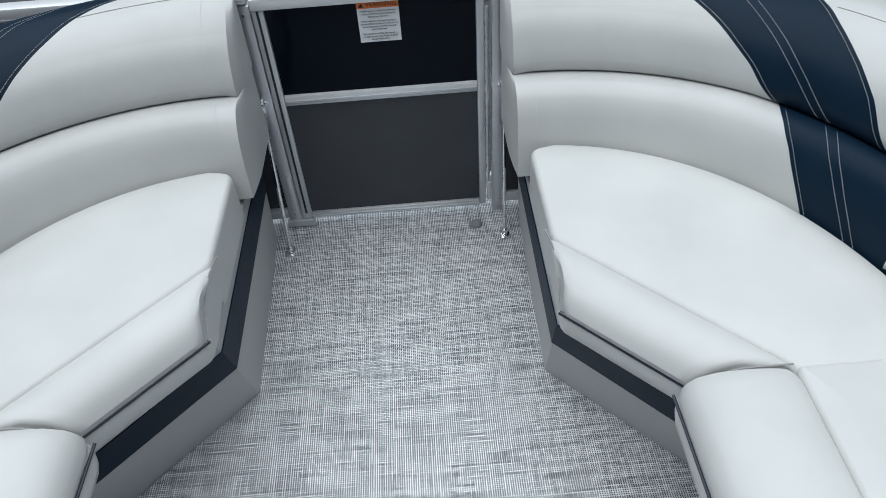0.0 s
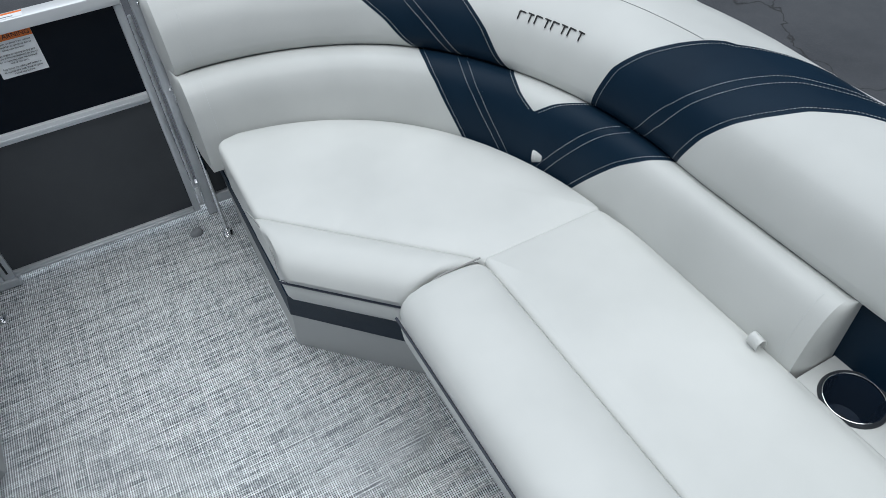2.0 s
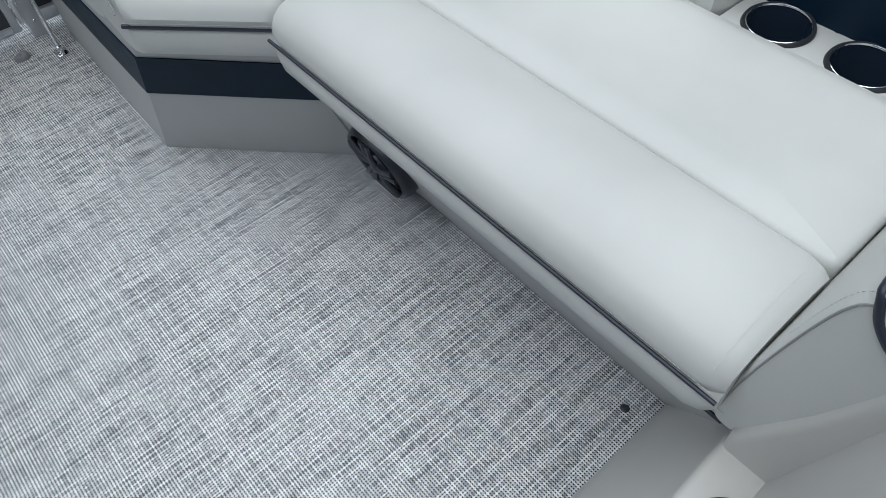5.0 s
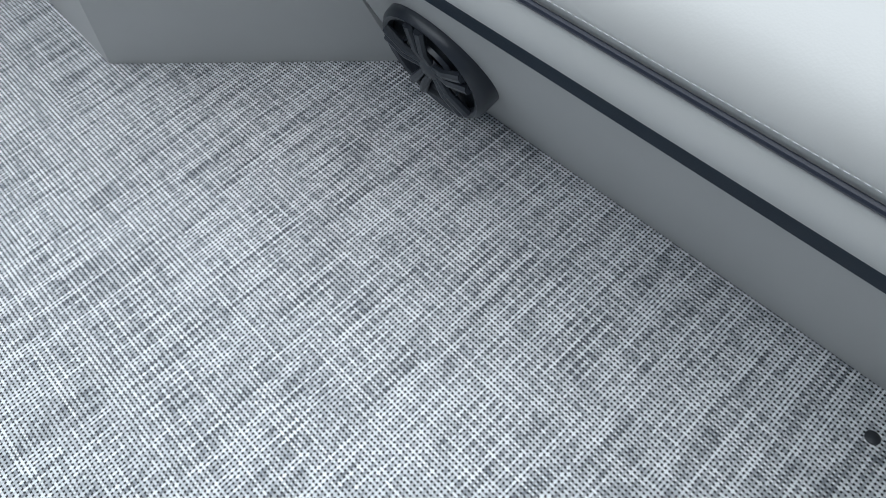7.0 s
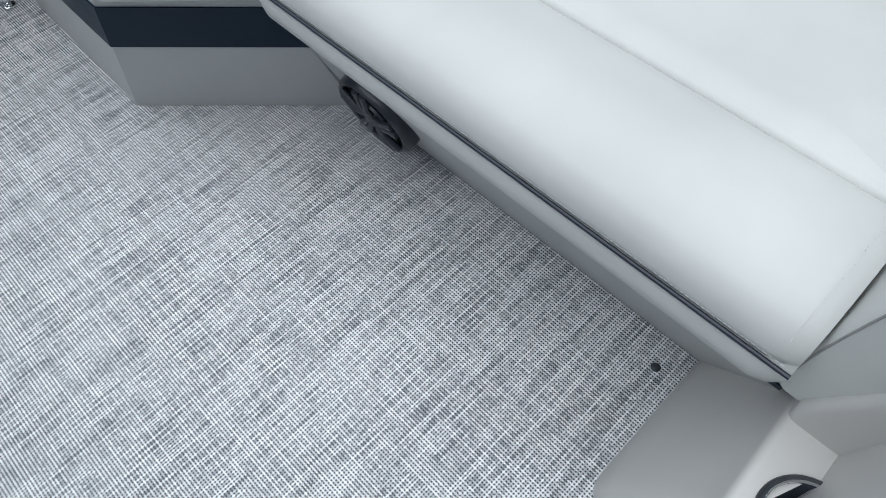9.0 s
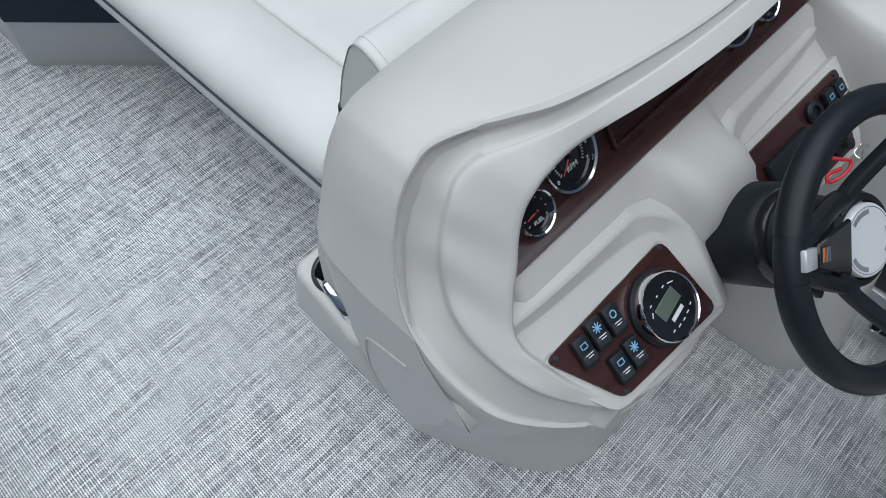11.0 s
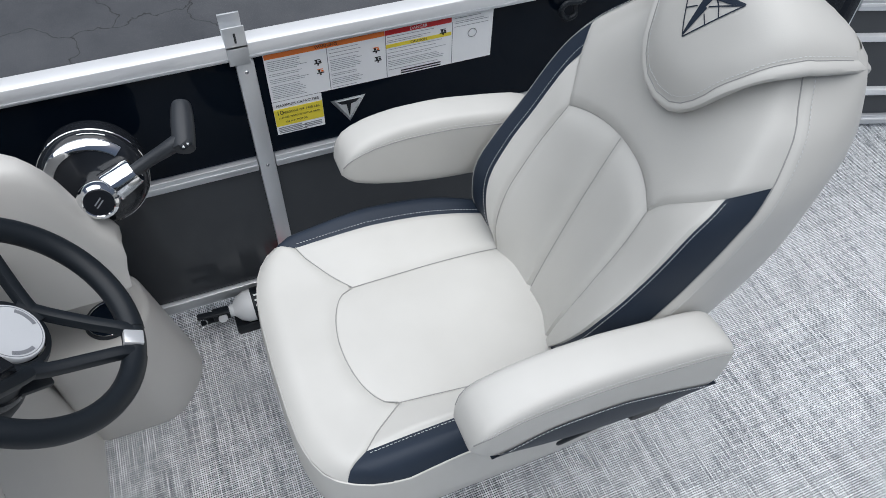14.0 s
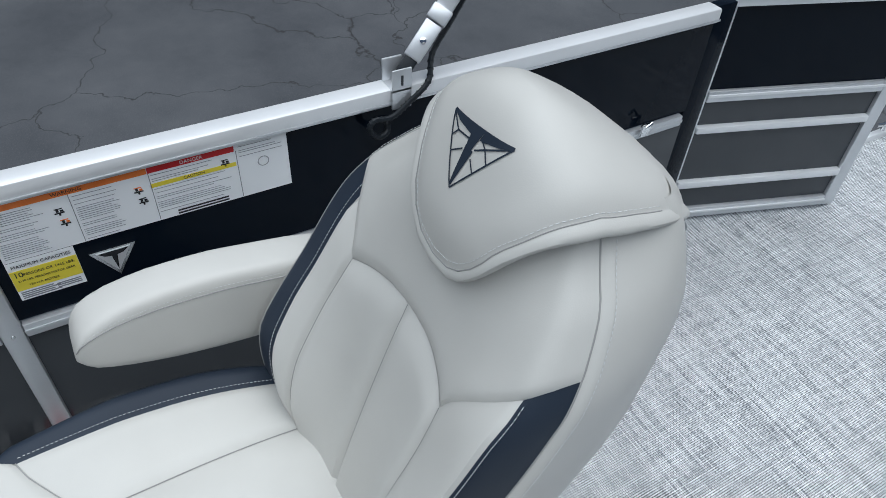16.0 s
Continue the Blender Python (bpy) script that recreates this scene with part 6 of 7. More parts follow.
def helm_chair():
    t = thing("helm_chair", "pale stone vinyl captain's chair with slate side panels", "chair", (HX, -1.35, 0))
    lum = curve((0.40, 0.50), (0.55, 0.545), (0.68, 0.565), (0.76, 0.535), (0.80, 0.50))
    top_c = lambda a: 0.789 - 0.030 * (a / 0.54) ** 2.0                   # arched top of the lumbar panels
    top_s = lambda a: 0.759 + 0.108 * (max(0.0, a - 0.54) / 0.46) ** 0.75   # top of the side panels and strips
    low = 0.40
    part("lumbar_panel", chair_panel(lambda z: 0.0, lum, low, 0.78, 0.011, z1f=lambda s: top_c(0.54 * s)), CHAIR, t)
    part("lumbar_panel", chair_panel(lambda z: -lum(z), lambda z: 0.0, low, 0.78, 0.011, z1f=lambda s: top_c(0.54 * (1 - s))), CHAIR, t)
    for s in (1, -1):
        f = (lambda q: q) if s > 0 else (lambda q: 1 - q)
        lo = (lambda z: lum(z)) if s > 0 else (lambda z: -chair_slate(z))
        hi = (lambda z: 0.86 * chair_slate(z)) if s > 0 else (lambda z: -lum(z))
        part("side_panel", chair_panel(lo, hi, low, 0.86, 0.009, z1f=lambda q: top_s(lerp(0.54, 0.77 if s > 0 else 0.90, f(q)))), CHAIR, t)
        lo = (lambda z: 0.86 * chair_slate(z)) if s > 0 else (lambda z: -1.0)
        hi = (lambda z: 1.0) if s > 0 else (lambda z: -chair_slate(z))
        part("slate_strip", chair_panel(lo, hi, low, 0.866, 0.002, 10, z1f=lambda q: top_s(lerp(0.77 if s > 0 else 0.90, 1.0, f(q)))), SLATE, t, "dark slate vinyl strip")
    # shoulder area below the head pad
    rows = []
    for i in range(21):
        q = i / 20
        row = []
        for k in range(49):
            u = -1 + 2 * k / 48
            a = abs(u)
            z = lerp(top_c(a) if a < 0.54 else top_s(a), 0.998, q)
            row.append(chair_front(u, z, 0.008 * math.sqrt(1 - (1 - min(1.0, q * 7, 6 * (1 - a))) ** 2)))
        rows.append(row)
    part("shoulder_panel", grid(rows), CHAIR, t)
    part("back_lining", grid([[chair_front(-0.985 + 1.97 * k / 40, lerp(0.39, 0.995, i / 30), -0.0025) for k in range(41)] for i in range(31)]), CHAIR, t)
    # side and rear cover from seam to seam
    rows = []
    for i in range(41):
        z = lerp(0.36, 0.998, i / 40)
        w, y0, w1, y1, c = chair_w(z), chair_y(z) + chair_seam(z), rear_w(z), rear_y(z), chair_mid(z)
        if z > 0.95:
            y1, w1 = max(y1, PAD_R(z) + 0.012), min(w1, PAD_W(z) - 0.006)
        d = y1 - y0
        ends = (chair_front(1.0, z), chair_front(-1.0, z))
        halves = []
        for e in ends:
            w, y0 = abs(e.x - c), e.y
            d = y1 - y0
            halves.append(smooth_line([(w, y0, 0), (w + 0.007, y0 + 0.10 * d, 0), (lerp(w, w1, 0.35) + 0.008, y0 + 0.45 * d, 0), (w1 + 0.002, y0 + 0.76 * d, 0), (w1 - 0.022, y0 + 0.93 * d, 0), (w1 * 0.62, y1 + 0.002, 0), (0, y1, 0)], 5))
        rows.append([(c + p.x, p.y, z) for p in halves[0]] + [(c - p.x, p.y, z) for p in halves[1][-2::-1]])
    part("back_shell", grid(rows), CHAIR, t)
    b = bmesh.new()
    zs = [lerp(0.42, 0.99, k / 40) for k in range(41)]
    for s in (-1, 1):
        stitches([chair_front(s, z, 0.0) + Vector((s * 0.0085, -0.013, 0)) for z in zs], bm=b)
        stitches([chair_front(s * (1 - (1 - chair_slate(z) * (0.86 if s > 0 else 1.0)) * 0.84), z, 0.0046) for z in zs if z < 0.855], bm=b)
    tagged(part("stitching", b, THREAD, t), kind="stuff")
    for s in (-1, 1):
        part("side_seam", tube([chair_front(s, z, 0.0) for z in zs], 0.0011, 6), SEAM_SHADE, t)

    # head pad: a thick cap over the top whose lower edge dips to the middle of the face
    def pad_low(q):
        z = 0.95
        for _ in range(8):
            dx = pad_pt(q, z).x - 0.937
            w, p = (0.094, 2.6) if dx > 0 else (0.112, 2.1)      # the port side rises more slowly
            dx = abs(dx) / w
            z = 0.5 * z + 0.5 * (0.876 + 0.119 * dx ** p / (1 + dx ** 8) ** (p / 8))
        back = max(0.0, (abs(q) - 1.4) / 1.74)
        return z - 0.022 * min(1.0, 2 * back) if abs(q) > 1.4 else z
    ROLL = 0.024      # the padded roll below the stitched seam
    rows = []
    for e in [0.0, 0.03, 0.08, 0.16, 0.27, 0.40, 0.55, 0.72, 0.88, 0.96, 1.0]:
        row = []
        for k in range(72):
            q = -math.pi + 2 * math.pi * k / 72
            row.append(pad_pt(q, min(1.06, pad_low(q) + ROLL * (e - 0.25)), 0.0045 * math.sin(math.pi * e) - 0.026 * (1 - math.sqrt(1 - (1 - min(1.0, e / 0.8)) ** 2))))
        rows.append(row)
    seam_row = len(rows) - 1
    for v in [0.03, 0.08, 0.16, 0.26, 0.37, 0.49, 0.60, 0.71, 0.80, 0.87, 0.93, 0.97, 1.0]:
        row = []
        for k in range(72):
            q = -math.pi + 2 * math.pi * k / 72
            row.append(pad_pt(q, lerp(min(1.06, pad_low(q) + ROLL * 0.75), 1.074, v), 0.002 * math.sin(math.pi * min(1.0, v * 2))))
        rows.append(row)
    part("head_pad", grid(rows, wrap=True, caps=True), CHAIR, t)
    part("head_pad_base", grid([rows[0], [Vector((lerp(p.x, 0.945, 0.5), lerp(p.y, -1.715, 0.5), p.z + 0.004)) for p in rows[0]]], wrap=True), CHAIR, t)
    cols = range(14, 59)
    part("head_pad_seam", tube([rows[seam_row][k] + Vector((0, 0.0004, 0)) for k in cols], 0.0008, 6), SEAM_SHADE, t)
    tagged(part("head_pad_stitching", stitches([rows[seam_row][k].lerp(rows[seam_row + 2][k], 0.7) + Vector((0, 0.0004, 0)) for k in cols]), THREAD, t), kind="stuff")
    # embroidered triangular mark, flat on the pad
    def on_head(x, z, lift):
        u = max(-0.98, min(0.98, (x - 0.945) / PAD_W(z)))
        q = math.copysign(math.asin(abs(u) ** (1 / PAD_E)), u)
        return pad_pt(q, z) + Vector((0, 0.8, 0.6)) * lift
    b = bmesh.new()
    A, B, C = Vector((0.994, 1.033)), Vector((0.898, 1.041)), Vector((0.946, 0.977))
    mix = lambda i, j, k: i * A + j * B + k * C

    def leaf(*pts, n=6):
        """A filled four-cornered stitched patch lying on the pad."""
        p = [mix(*q) for q in pts]
        g = []
        for i in range(n + 1):
            l, r = p[0].lerp(p[3], i / n), p[1].lerp(p[2], i / n)
            g.append([on_head(*l.lerp(r, j / n), 0.0009) for j in range(n + 1)])
        grid(g, bm=b)

    def stroke(p, q, r):
        p, q = mix(*p), mix(*q)
        side = Vector((q.y - p.y, p.x - q.x)).normalized() * r
        grid([[on_head(*(p.lerp(q, i / 10) + side * k), 0.0010) for k in (-1, 1)] for i in range(11)], bm=b)
    c0, a0, b0, top = (0, 0, 1), (1, 0, 0), (0, 1, 0), (0.5, 0.5, 0)
    stroke(a0, b0, 0.0016)
    stroke(b0, c0, 0.0009)
    stroke(c0, a0, 0.0009)
    leaf((0.60, 0.40, 0), (0.42, 0.58, 0), (0.30, 0.36, 0.34), (0.42, 0.28, 0.30))
    leaf((0.43, 0.28, 0.29), (0.27, 0.40, 0.33), (0.02, 0.02, 0.96), (0.06, 0.0, 0.94))
    leaf(a0, (0.60, 0.40, 0), (0.48, 0.38, 0.14), (0.80, 0.12, 0.08))
    leaf((0.42, 0.58, 0), b0, (0.12, 0.80, 0.08), (0.36, 0.50, 0.14))
    for p, q in (((0.68, 0.12, 0.20), a0), ((0.68, 0.12, 0.20), (0.68, 0.0, 0.32)), ((0.68, 0.12, 0.20), (0.48, 0.32, 0.20)), ((0.48, 0.0, 0.52), (0.40, 0.22, 0.38)), ((0.20, 0.60, 0.20), b0), ((0.20, 0.60, 0.20), (0.0, 0.62, 0.38)), ((0.20, 0.60, 0.20), (0.36, 0.54, 0.10)), ((0.20, 0.60, 0.20), (0.28, 0.42, 0.30)), ((0.0, 0.40, 0.60), (0.20, 0.36, 0.44))):
        stroke(p, q, 0.0008)
    part("embroidered_mark", b, SLATE, t, "navy embroidered triangular mark")
    # seams of the lumbar panels
    for f in (lambda z: lum(z), lambda z: -lum(z)):
        part("seam", tube([chair_front(f(z), z, 0.0) for z in [lerp(0.41, 0.757, k / 20) for k in range(21)]], 0.0010, 6), SEAM_SHADE, t)
    part("seam", tube([chair_front(0, z, 0.0) for z in [lerp(0.41, 0.787, k / 20) for k in range(21)]], 0.0010, 6), SEAM_SHADE, t)

    # seat
    def seat_pt(u, v, puff=0.0):
        """u across (-1 to 1), v from the front (0) to the back (1); the front edge curves back to the sides."""
        a = abs(u)
        w = 0.264 * (1 - (0.14 if u > 0 else 0.05) * max(0.0, (v - 0.55) / 0.45) ** 2)
        yf = lin([0.0, 0.35, 0.55, 0.70, 0.80, 0.87, 0.92, 0.96, 0.985, 1.0], [-0.976, -0.978, -0.982, -0.991, -1.004, -1.020, -1.040, -1.066, -1.094, -1.122], a)
        y = lerp(yf, -1.50, v)
        deep = max(0.0, (-0.97 - y) / 0.53)
        z = 0.500 - 0.056 * deep + 0.046 * max(0.0, (a - 0.45) / 0.55) ** 1.4 * min(1, deep * 2.2) * (1 - 0.3 * deep) + 0.030 * max(0.0, (a - 0.5) / 0.5) ** 1.2 * math.sin(min(1.0, deep) * math.pi * 0.9) ** 1.5
        rim = min(1.0, (yf - y) / 0.042, (1.0 - a) * w / 0.034 + v * 0.25)
        side = min(1.0, (1.0 - a) * w / 0.034)
        z -= 0.024 * (1 - rim) ** 2 + 0.026 * (1 - side) ** 2
        return Vector((HX - 0.006 + u * w, y, z + puff))

    def seat_panel(f, g, puff, nu=14, nv=16):
        rows = []
        for i in range(nv + 1):
            q = i / nv
            row = []
            for k in range(nu + 1):
                s = k / nu
                a, c2 = f(q), g(q)
                e = min(1.0, 6 * min(s, 1 - s, q, 1 - q))
                row.append(seat_pt(lerp(a[0], c2[0], s), lerp(a[1], c2[1], s), puff * math.sin(e * math.pi / 2)))
            rows.append(row)
        return grid(rows)

    U0 = -0.076
    inner = lambda q: lerp(0.47, 0.58, q)
    fr = lambda s: 0.32 - 0.105 * math.sqrt(max(0.0, 1 - (2 * s - 1) ** 2))   # front seam of the centre panel
    rows = []
    for i in range(15):
        q = i / 14
        row = []
        for k in range(21):
            s = k / 20
            v = lerp(fr(s), 1.0, q)
            u = lerp(-1, 1, s) * lerp(0.47, 0.58, q) + U0
            e = min(1.0, 6 * min(s, 1 - s, q, 1.2 - q))
            row.append(seat_pt(u, v, 0.007 * math.sin(e * math.pi / 2)))
        rows.append(row)
    part("seat_centre", grid(rows), CHAIR, t)
    TIP, IN, VIN = 0.90, 0.80, 0.135      # the slate strip's tip on the edge and its inner corner
    rows = []
    for i in range(15):
        q = i / 14
        row = []
        for k in range(61):
            u = TIP * (-1 + 2 * k / 60)
            a, j = abs(u - U0), 0.47 + U0 * math.copysign(1, u)
            if a < 0.47:
                vb = fr(((u - U0) / 0.47 + 1) / 2)
            elif abs(u) < IN:
                vb = lerp(0.32, VIN, (abs(u) - j) / (IN - j))
            else:
                vb = lerp(VIN, 0.0, (abs(u) - IN) / (TIP - IN))
            row.append(seat_pt(u, vb * q, 0.006 * math.sin(min(1.0, 5 * (1 - q)) * math.pi / 2) * min(1.0, vb / 0.1)))
        rows.append(row)
    part("seat_front", grid(rows), CHAIR, t)
    for s in (-1, 1):
        j = 0.47 + U0 * s
        f = lambda q: (s * inner(q) + U0, lerp(0.32, 1.0, q))
        g = lambda q: (s * IN, lerp(VIN, 1.0, q))
        part("seat_side", seat_panel(f, g, 0.008), CHAIR, t)
        f2 = lambda q: (s * lerp(TIP, IN, q / 0.2), lerp(0.0, VIN, q / 0.2)) if q < 0.2 else (s * IN, lerp(VIN, 1.0, (q - 0.2) / 0.8))
        g2 = lambda q: (s * lerp(TIP, 1.0, q / 0.2), 0.0) if q < 0.2 else (s, lerp(0.0, 1.0, (q - 0.2) / 0.8))
        part("slate_strip", seat_panel(f2, g2, 0.001, 8, 30), SLATE, t, "dark slate vinyl strip")
        part("stitching", stitches([seat_pt(s * (IN + 0.022), lerp(VIN, 1.0, k / 20), 0.002) for k in range(21)]), THREAD, t)
        part("seam", tube([seat_pt(s * inner(q) + U0, lerp(0.32, 1.0, q), 0.0012) for q in [k / 28 for k in range(29)]], 0.0009, 6), SEAM_SHADE, t)
        part("seam", tube([seat_pt(lerp(s * j, s * IN, q), lerp(0.32, VIN, q), 0.0012) for q in [k / 20 for k in range(21)]], 0.0009, 6), SEAM_SHADE, t)
    part("seam", tube([seat_pt((2 * s - 1) * 0.47 + U0, fr(s), 0.001) for s in [k / 24 for k in range(25)]], 0.0009, 6), SEAM_SHADE, t)
    part("seat_lining", grid([[seat_pt(-0.985 + 1.97 * k / 30, 0.01 + 0.99 * i / 24, -0.0025) for k in range(31)] for i in range(25)]), CHAIR, t)
    # skirt under the seat's edge
    def rim(z, out):
        """The seat's outline at height z (None: its own), moved out by so many metres."""
        us = [-1, -0.985, -0.96, -0.92, -0.87, -0.80] + [-0.72 + 0.09 * k for k in range(17)] + [0.80, 0.87, 0.92, 0.96, 0.985, 1]
        edge = [seat_pt(-1.0, k / 20) for k in range(20, 0, -1)] + [seat_pt(u, 0.0) for u in us] + [seat_pt(1.0, k / 20) for k in range(1, 21)]
        pts = []
        for k, p in enumerate(edge):
            d = edge[min(k + 1, len(edge) - 1)] - edge[max(k - 1, 0)]
            n = Vector((-d.y, d.x, 0)).normalized()
            pts.append((p.x + n.x * out, p.y + n.y * out, p.z if z is None else z))
        return pts
    part("seat_skirt", grid([rim(0.40, -0.016), rim(None, -0.004), rim(None, 0.002), rim(0.452, 0.005), rim(0.43, 0.007), rim(0.40, 0.007), rim(0.365, 0.002), rim(0.347, -0.008), rim(0.337, -0.022)], wrap=True, caps=True), CHAIR, t)
    part("front_piping", tube([Vector(p) + Vector((0, 0.0005, 0.001)) for p in rim(None, 0.0)[8:-8]], 0.0020, 6), CHAIR, t)

    # armrests: arched pads with a flat top, upright sides and a slate lower side outboard
    top = curve((-1.606, 0.612), (-1.603, 0.634), (-1.588, 0.656), (-1.560, 0.672), (-1.467, 0.691), (-1.38, 0.703), (-1.32, 0.704), (-1.26, 0.697), (-1.215, 0.680), (-1.193, 0.656), (-1.186, 0.630))
    bot = curve((-1.606, 0.606), (-1.603, 0.584), (-1.588, 0.563), (-1.560, 0.550), (-1.50, 0.541), (-1.42, 0.547), (-1.33, 0.561), (-1.25, 0.583), (-1.205, 0.604), (-1.186, 0.622))
    slate = curve((-1.590, 0.566), (-1.563, 0.578), (-1.48, 0.607), (-1.398, 0.628), (-1.314, 0.632), (-1.25, 0.617), (-1.212, 0.603))
    ys = [-1.606, -1.605, -1.602, -1.596, -1.586, -1.572, -1.55] + [-1.52 + 0.03 * k for k in range(10)] + [-1.225, -1.208, -1.197, -1.190, -1.187, -1.186]
    for s in (1, -1):
        ax, dz = (1.272, -0.028) if s > 0 else (0.688, 0.0)

        def arm_pt(y, a, grow=0.0):
            zt, zb = top(y), bot(y)
            end = min(1.0, (min(y + 1.606, -1.186 - y) + 0.0006) / 0.030)
            hw = (0.0405 + grow) * (0.55 + 0.45 * math.sqrt(1 - (1 - end) ** 2))
            cx, sz = math.cos(a), math.sin(a)
            x = hw * math.copysign(abs(cx) ** 0.34, cx)
            z = (zt + zb) / 2 + (zt - zb) / 2 * math.copysign(abs(sz) ** 0.42, sz)
            return Vector((ax + x, y, z + dz + (0.003 * (1 - abs(cx)) if sz > 0 else 0.0)))
        arm = part("armrest", grid([[arm_pt(y, 2 * math.pi * q / 40) for q in range(40)] for y in ys], wrap=True, caps=True), CHAIR, t, "padded pale armrest")
        for sx in (1, -1):
            turn = (lambda a: a) if sx > 0 else (lambda a: math.pi - a)
            part("arm_seam", tube([arm_pt(y, turn(0.46), 0.0004) for y in ys[2:-2]], 0.0010, 6), SEAM_SHADE, arm)
            tagged(part("arm_stitching", stitches([arm_pt(y, turn(0.62), 0.0) for y in ys[3:-3]], r=0.0003), THREAD, arm), kind="stuff")
        strip, thread = [], []
        for i in range(33):
            y = lerp(-1.588, -1.214, i / 32)
            za, zb = max(bot(y) + 0.002, slate(y)), bot(y) + 0.004
            strip.append([Vector((ax + s * (0.0418 - 0.006 * (j / 6) ** 3), y, lerp(za, min(za, zb), j / 6) + dz)) for j in range(7)])
            thread.append(Vector((ax + s * 0.0421, y, za - 0.005 + dz)))
        part("arm_slate", grid(strip), SLATE, arm, "dark slate lower side")
        tagged(part("arm_slate_stitching", stitches(thread[2:-2]), THREAD, arm), kind="stuff")
        part("arm_bracket", block(min(ax, HX + s * 0.22), max(ax, HX + s * 0.22), -1.56, -1.50, 0.42, 0.54, 0.008), RUBBER, t)
    part("slide_lever", box((0.024, 0.12, 0.018), pose(0.712, -1.43, 0.420, -8), 0.007, 3), RUBBER, t, "black slide lever")
    part("slide_rail", block(HX - 0.17, HX + 0.17, -1.52, -1.16, 0.305, 0.3345, 0.006), RUBBER, t)
    part("pedestal_post", lathe([(0.045, 0.31), (0.045, 0.08), (0.052, 0.075)], pose(HX, -1.36, 0), 32), ALU, t)
    part("pedestal_base", lathe([(0.052, 0.075), (0.070, 0.05), (0.105, 0.018), (0.115, 0.010), (0.115, 0.0005), (0.0001, 0.0005)], pose(HX + 0.02, -1.36, 0), 40), GUNMETAL, t)
    return t


helm_chair()


# ---- labels on the starboard fence ----
def fence_label():
    w = thing("safety_label", "long white safety notice with coloured headings on fence", "label", (FX, -1.36, 0.64))
    x = FX + 0.0105
    m = lambda y, z: frame_at((x - 0.0012, y, z), (0, -1, 0), (-1, 0, 0))

    def sheet(name, y0, y1, z0, z1, material, up=0.0, parent=None):
        return part(name, block(x - 0.0004 - up, x + 0.0012 - up, min(y0, y1), max(y0, y1), z0, z1), material, parent or w)

    sheet("sheet", -1.116, -1.603, 0.588, 0.700, PAPER)
    sheet("orange_band", -1.117, -1.362, 0.689, 0.700, ORANGE, 0.0006)
    sheet("red_band", -1.363, -1.508, 0.689, 0.700, RED, 0.0006)
    sheet("yellow_band", -1.363, -1.508, 0.659, 0.667, YELLOW, 0.0006)
    words("WARNING", 0.0095, m(-1.24, 0.6945), INK, w)
    words("DANGER", 0.0095, m(-1.435, 0.6945), WHITEINK, w)
    words("CAUTION", 0.0080, m(-1.435, 0.663), INK, w)
    rng = random.Random(7)
    cols = [(-1.121, -1.200, 0.683, 0.593), (-1.245, -1.315, 0.683, 0.593), (-1.367, -1.470, 0.684, 0.670), (-1.367, -1.500, 0.655, 0.606), (-1.515, -1.595, 0.696, 0.672)]
    for y0, y1, z0, z1 in cols:
        z = z0
        while z > z1:
            e = lerp(y0, y1, rng.uniform(0.72, 1.0))
            sheet("text_bar", y0, e, z - 0.0006, z, GREYINK, 0.0006)
            z -= rng.choice((0.0042, 0.0042, 0.0042, 0.0080))
    for z in (0.600, 0.594):
        sheet("text_bar", -1.395, -1.485, z - 0.003, z, INK, 0.0006)
    for y in (-1.240, -1.363, -1.510):
        sheet("divider", y, y - 0.0012, 0.59, 0.689, GREYINK, 0.0006)
    for y, z, c in ((-1.213, 0.668, INK), (-1.216, 0.645, ORANGE), (-1.335, 0.668, ORANGE), (-1.338, 0.645, INK), (-1.482, 0.678, INK)):
        for dy, dz, w_, h_, ink in ((0.0, 0.001, 0.015, 0.0022, INK), (0.003, 0.004, 0.004, 0.006, INK), (0.009, 0.004, 0.005, 0.0035, c), (0.001, 0.0095, 0.012, 0.0016, c), (0.006, -0.003, 0.003, 0.004, INK)):
            sheet("pictogram", y - dy, y - dy - w_, z - 0.012 + dz, z - 0.012 + dz + h_, ink, 0.0006)
    part("round_mark", lathe([(0.010, 0.0), (0.0105, 0.0004), (0.009, 0.0004)], m(-1.556, 0.655), 24), GREYINK, w)
    sheet("capacity_plate", -1.116, -1.219, 0.503, 0.586, PAPER)
    sheet("yellow_field", -1.1165, -1.2185, 0.525, 0.568, YELLOW, 0.0006)
    words("MAXIMUM CAPACITIES", 0.0088, m(-1.1675, 0.5765), INK, w)
    words("10", 0.0150, m(-1.128, 0.5585), INK, w)
    words("PERSONS OR 1465 LBS.", 0.0078, m(-1.174, 0.5575), INK, w)
    words("2130 LBS. PERSONS MOTOR GEAR", 0.0058, m(-1.1675, 0.5455), INK, w)
    words("150 H.P. MOTOR", 0.0064, m(-1.160, 0.5335), INK, w)
    for k in range(4):
        sheet("text_bar", -1.12, -1.12 - 0.05 - 0.01 * (k % 2), 0.519 - 0.0042 * k, 0.521 - 0.0042 * k, GREYINK, 0.0006)
        if k < 3:
            sheet("text_bar", -1.175, -1.213, 0.517 - 0.0042 * k, 0.519 - 0.0042 * k, GREYINK, 0.0006)


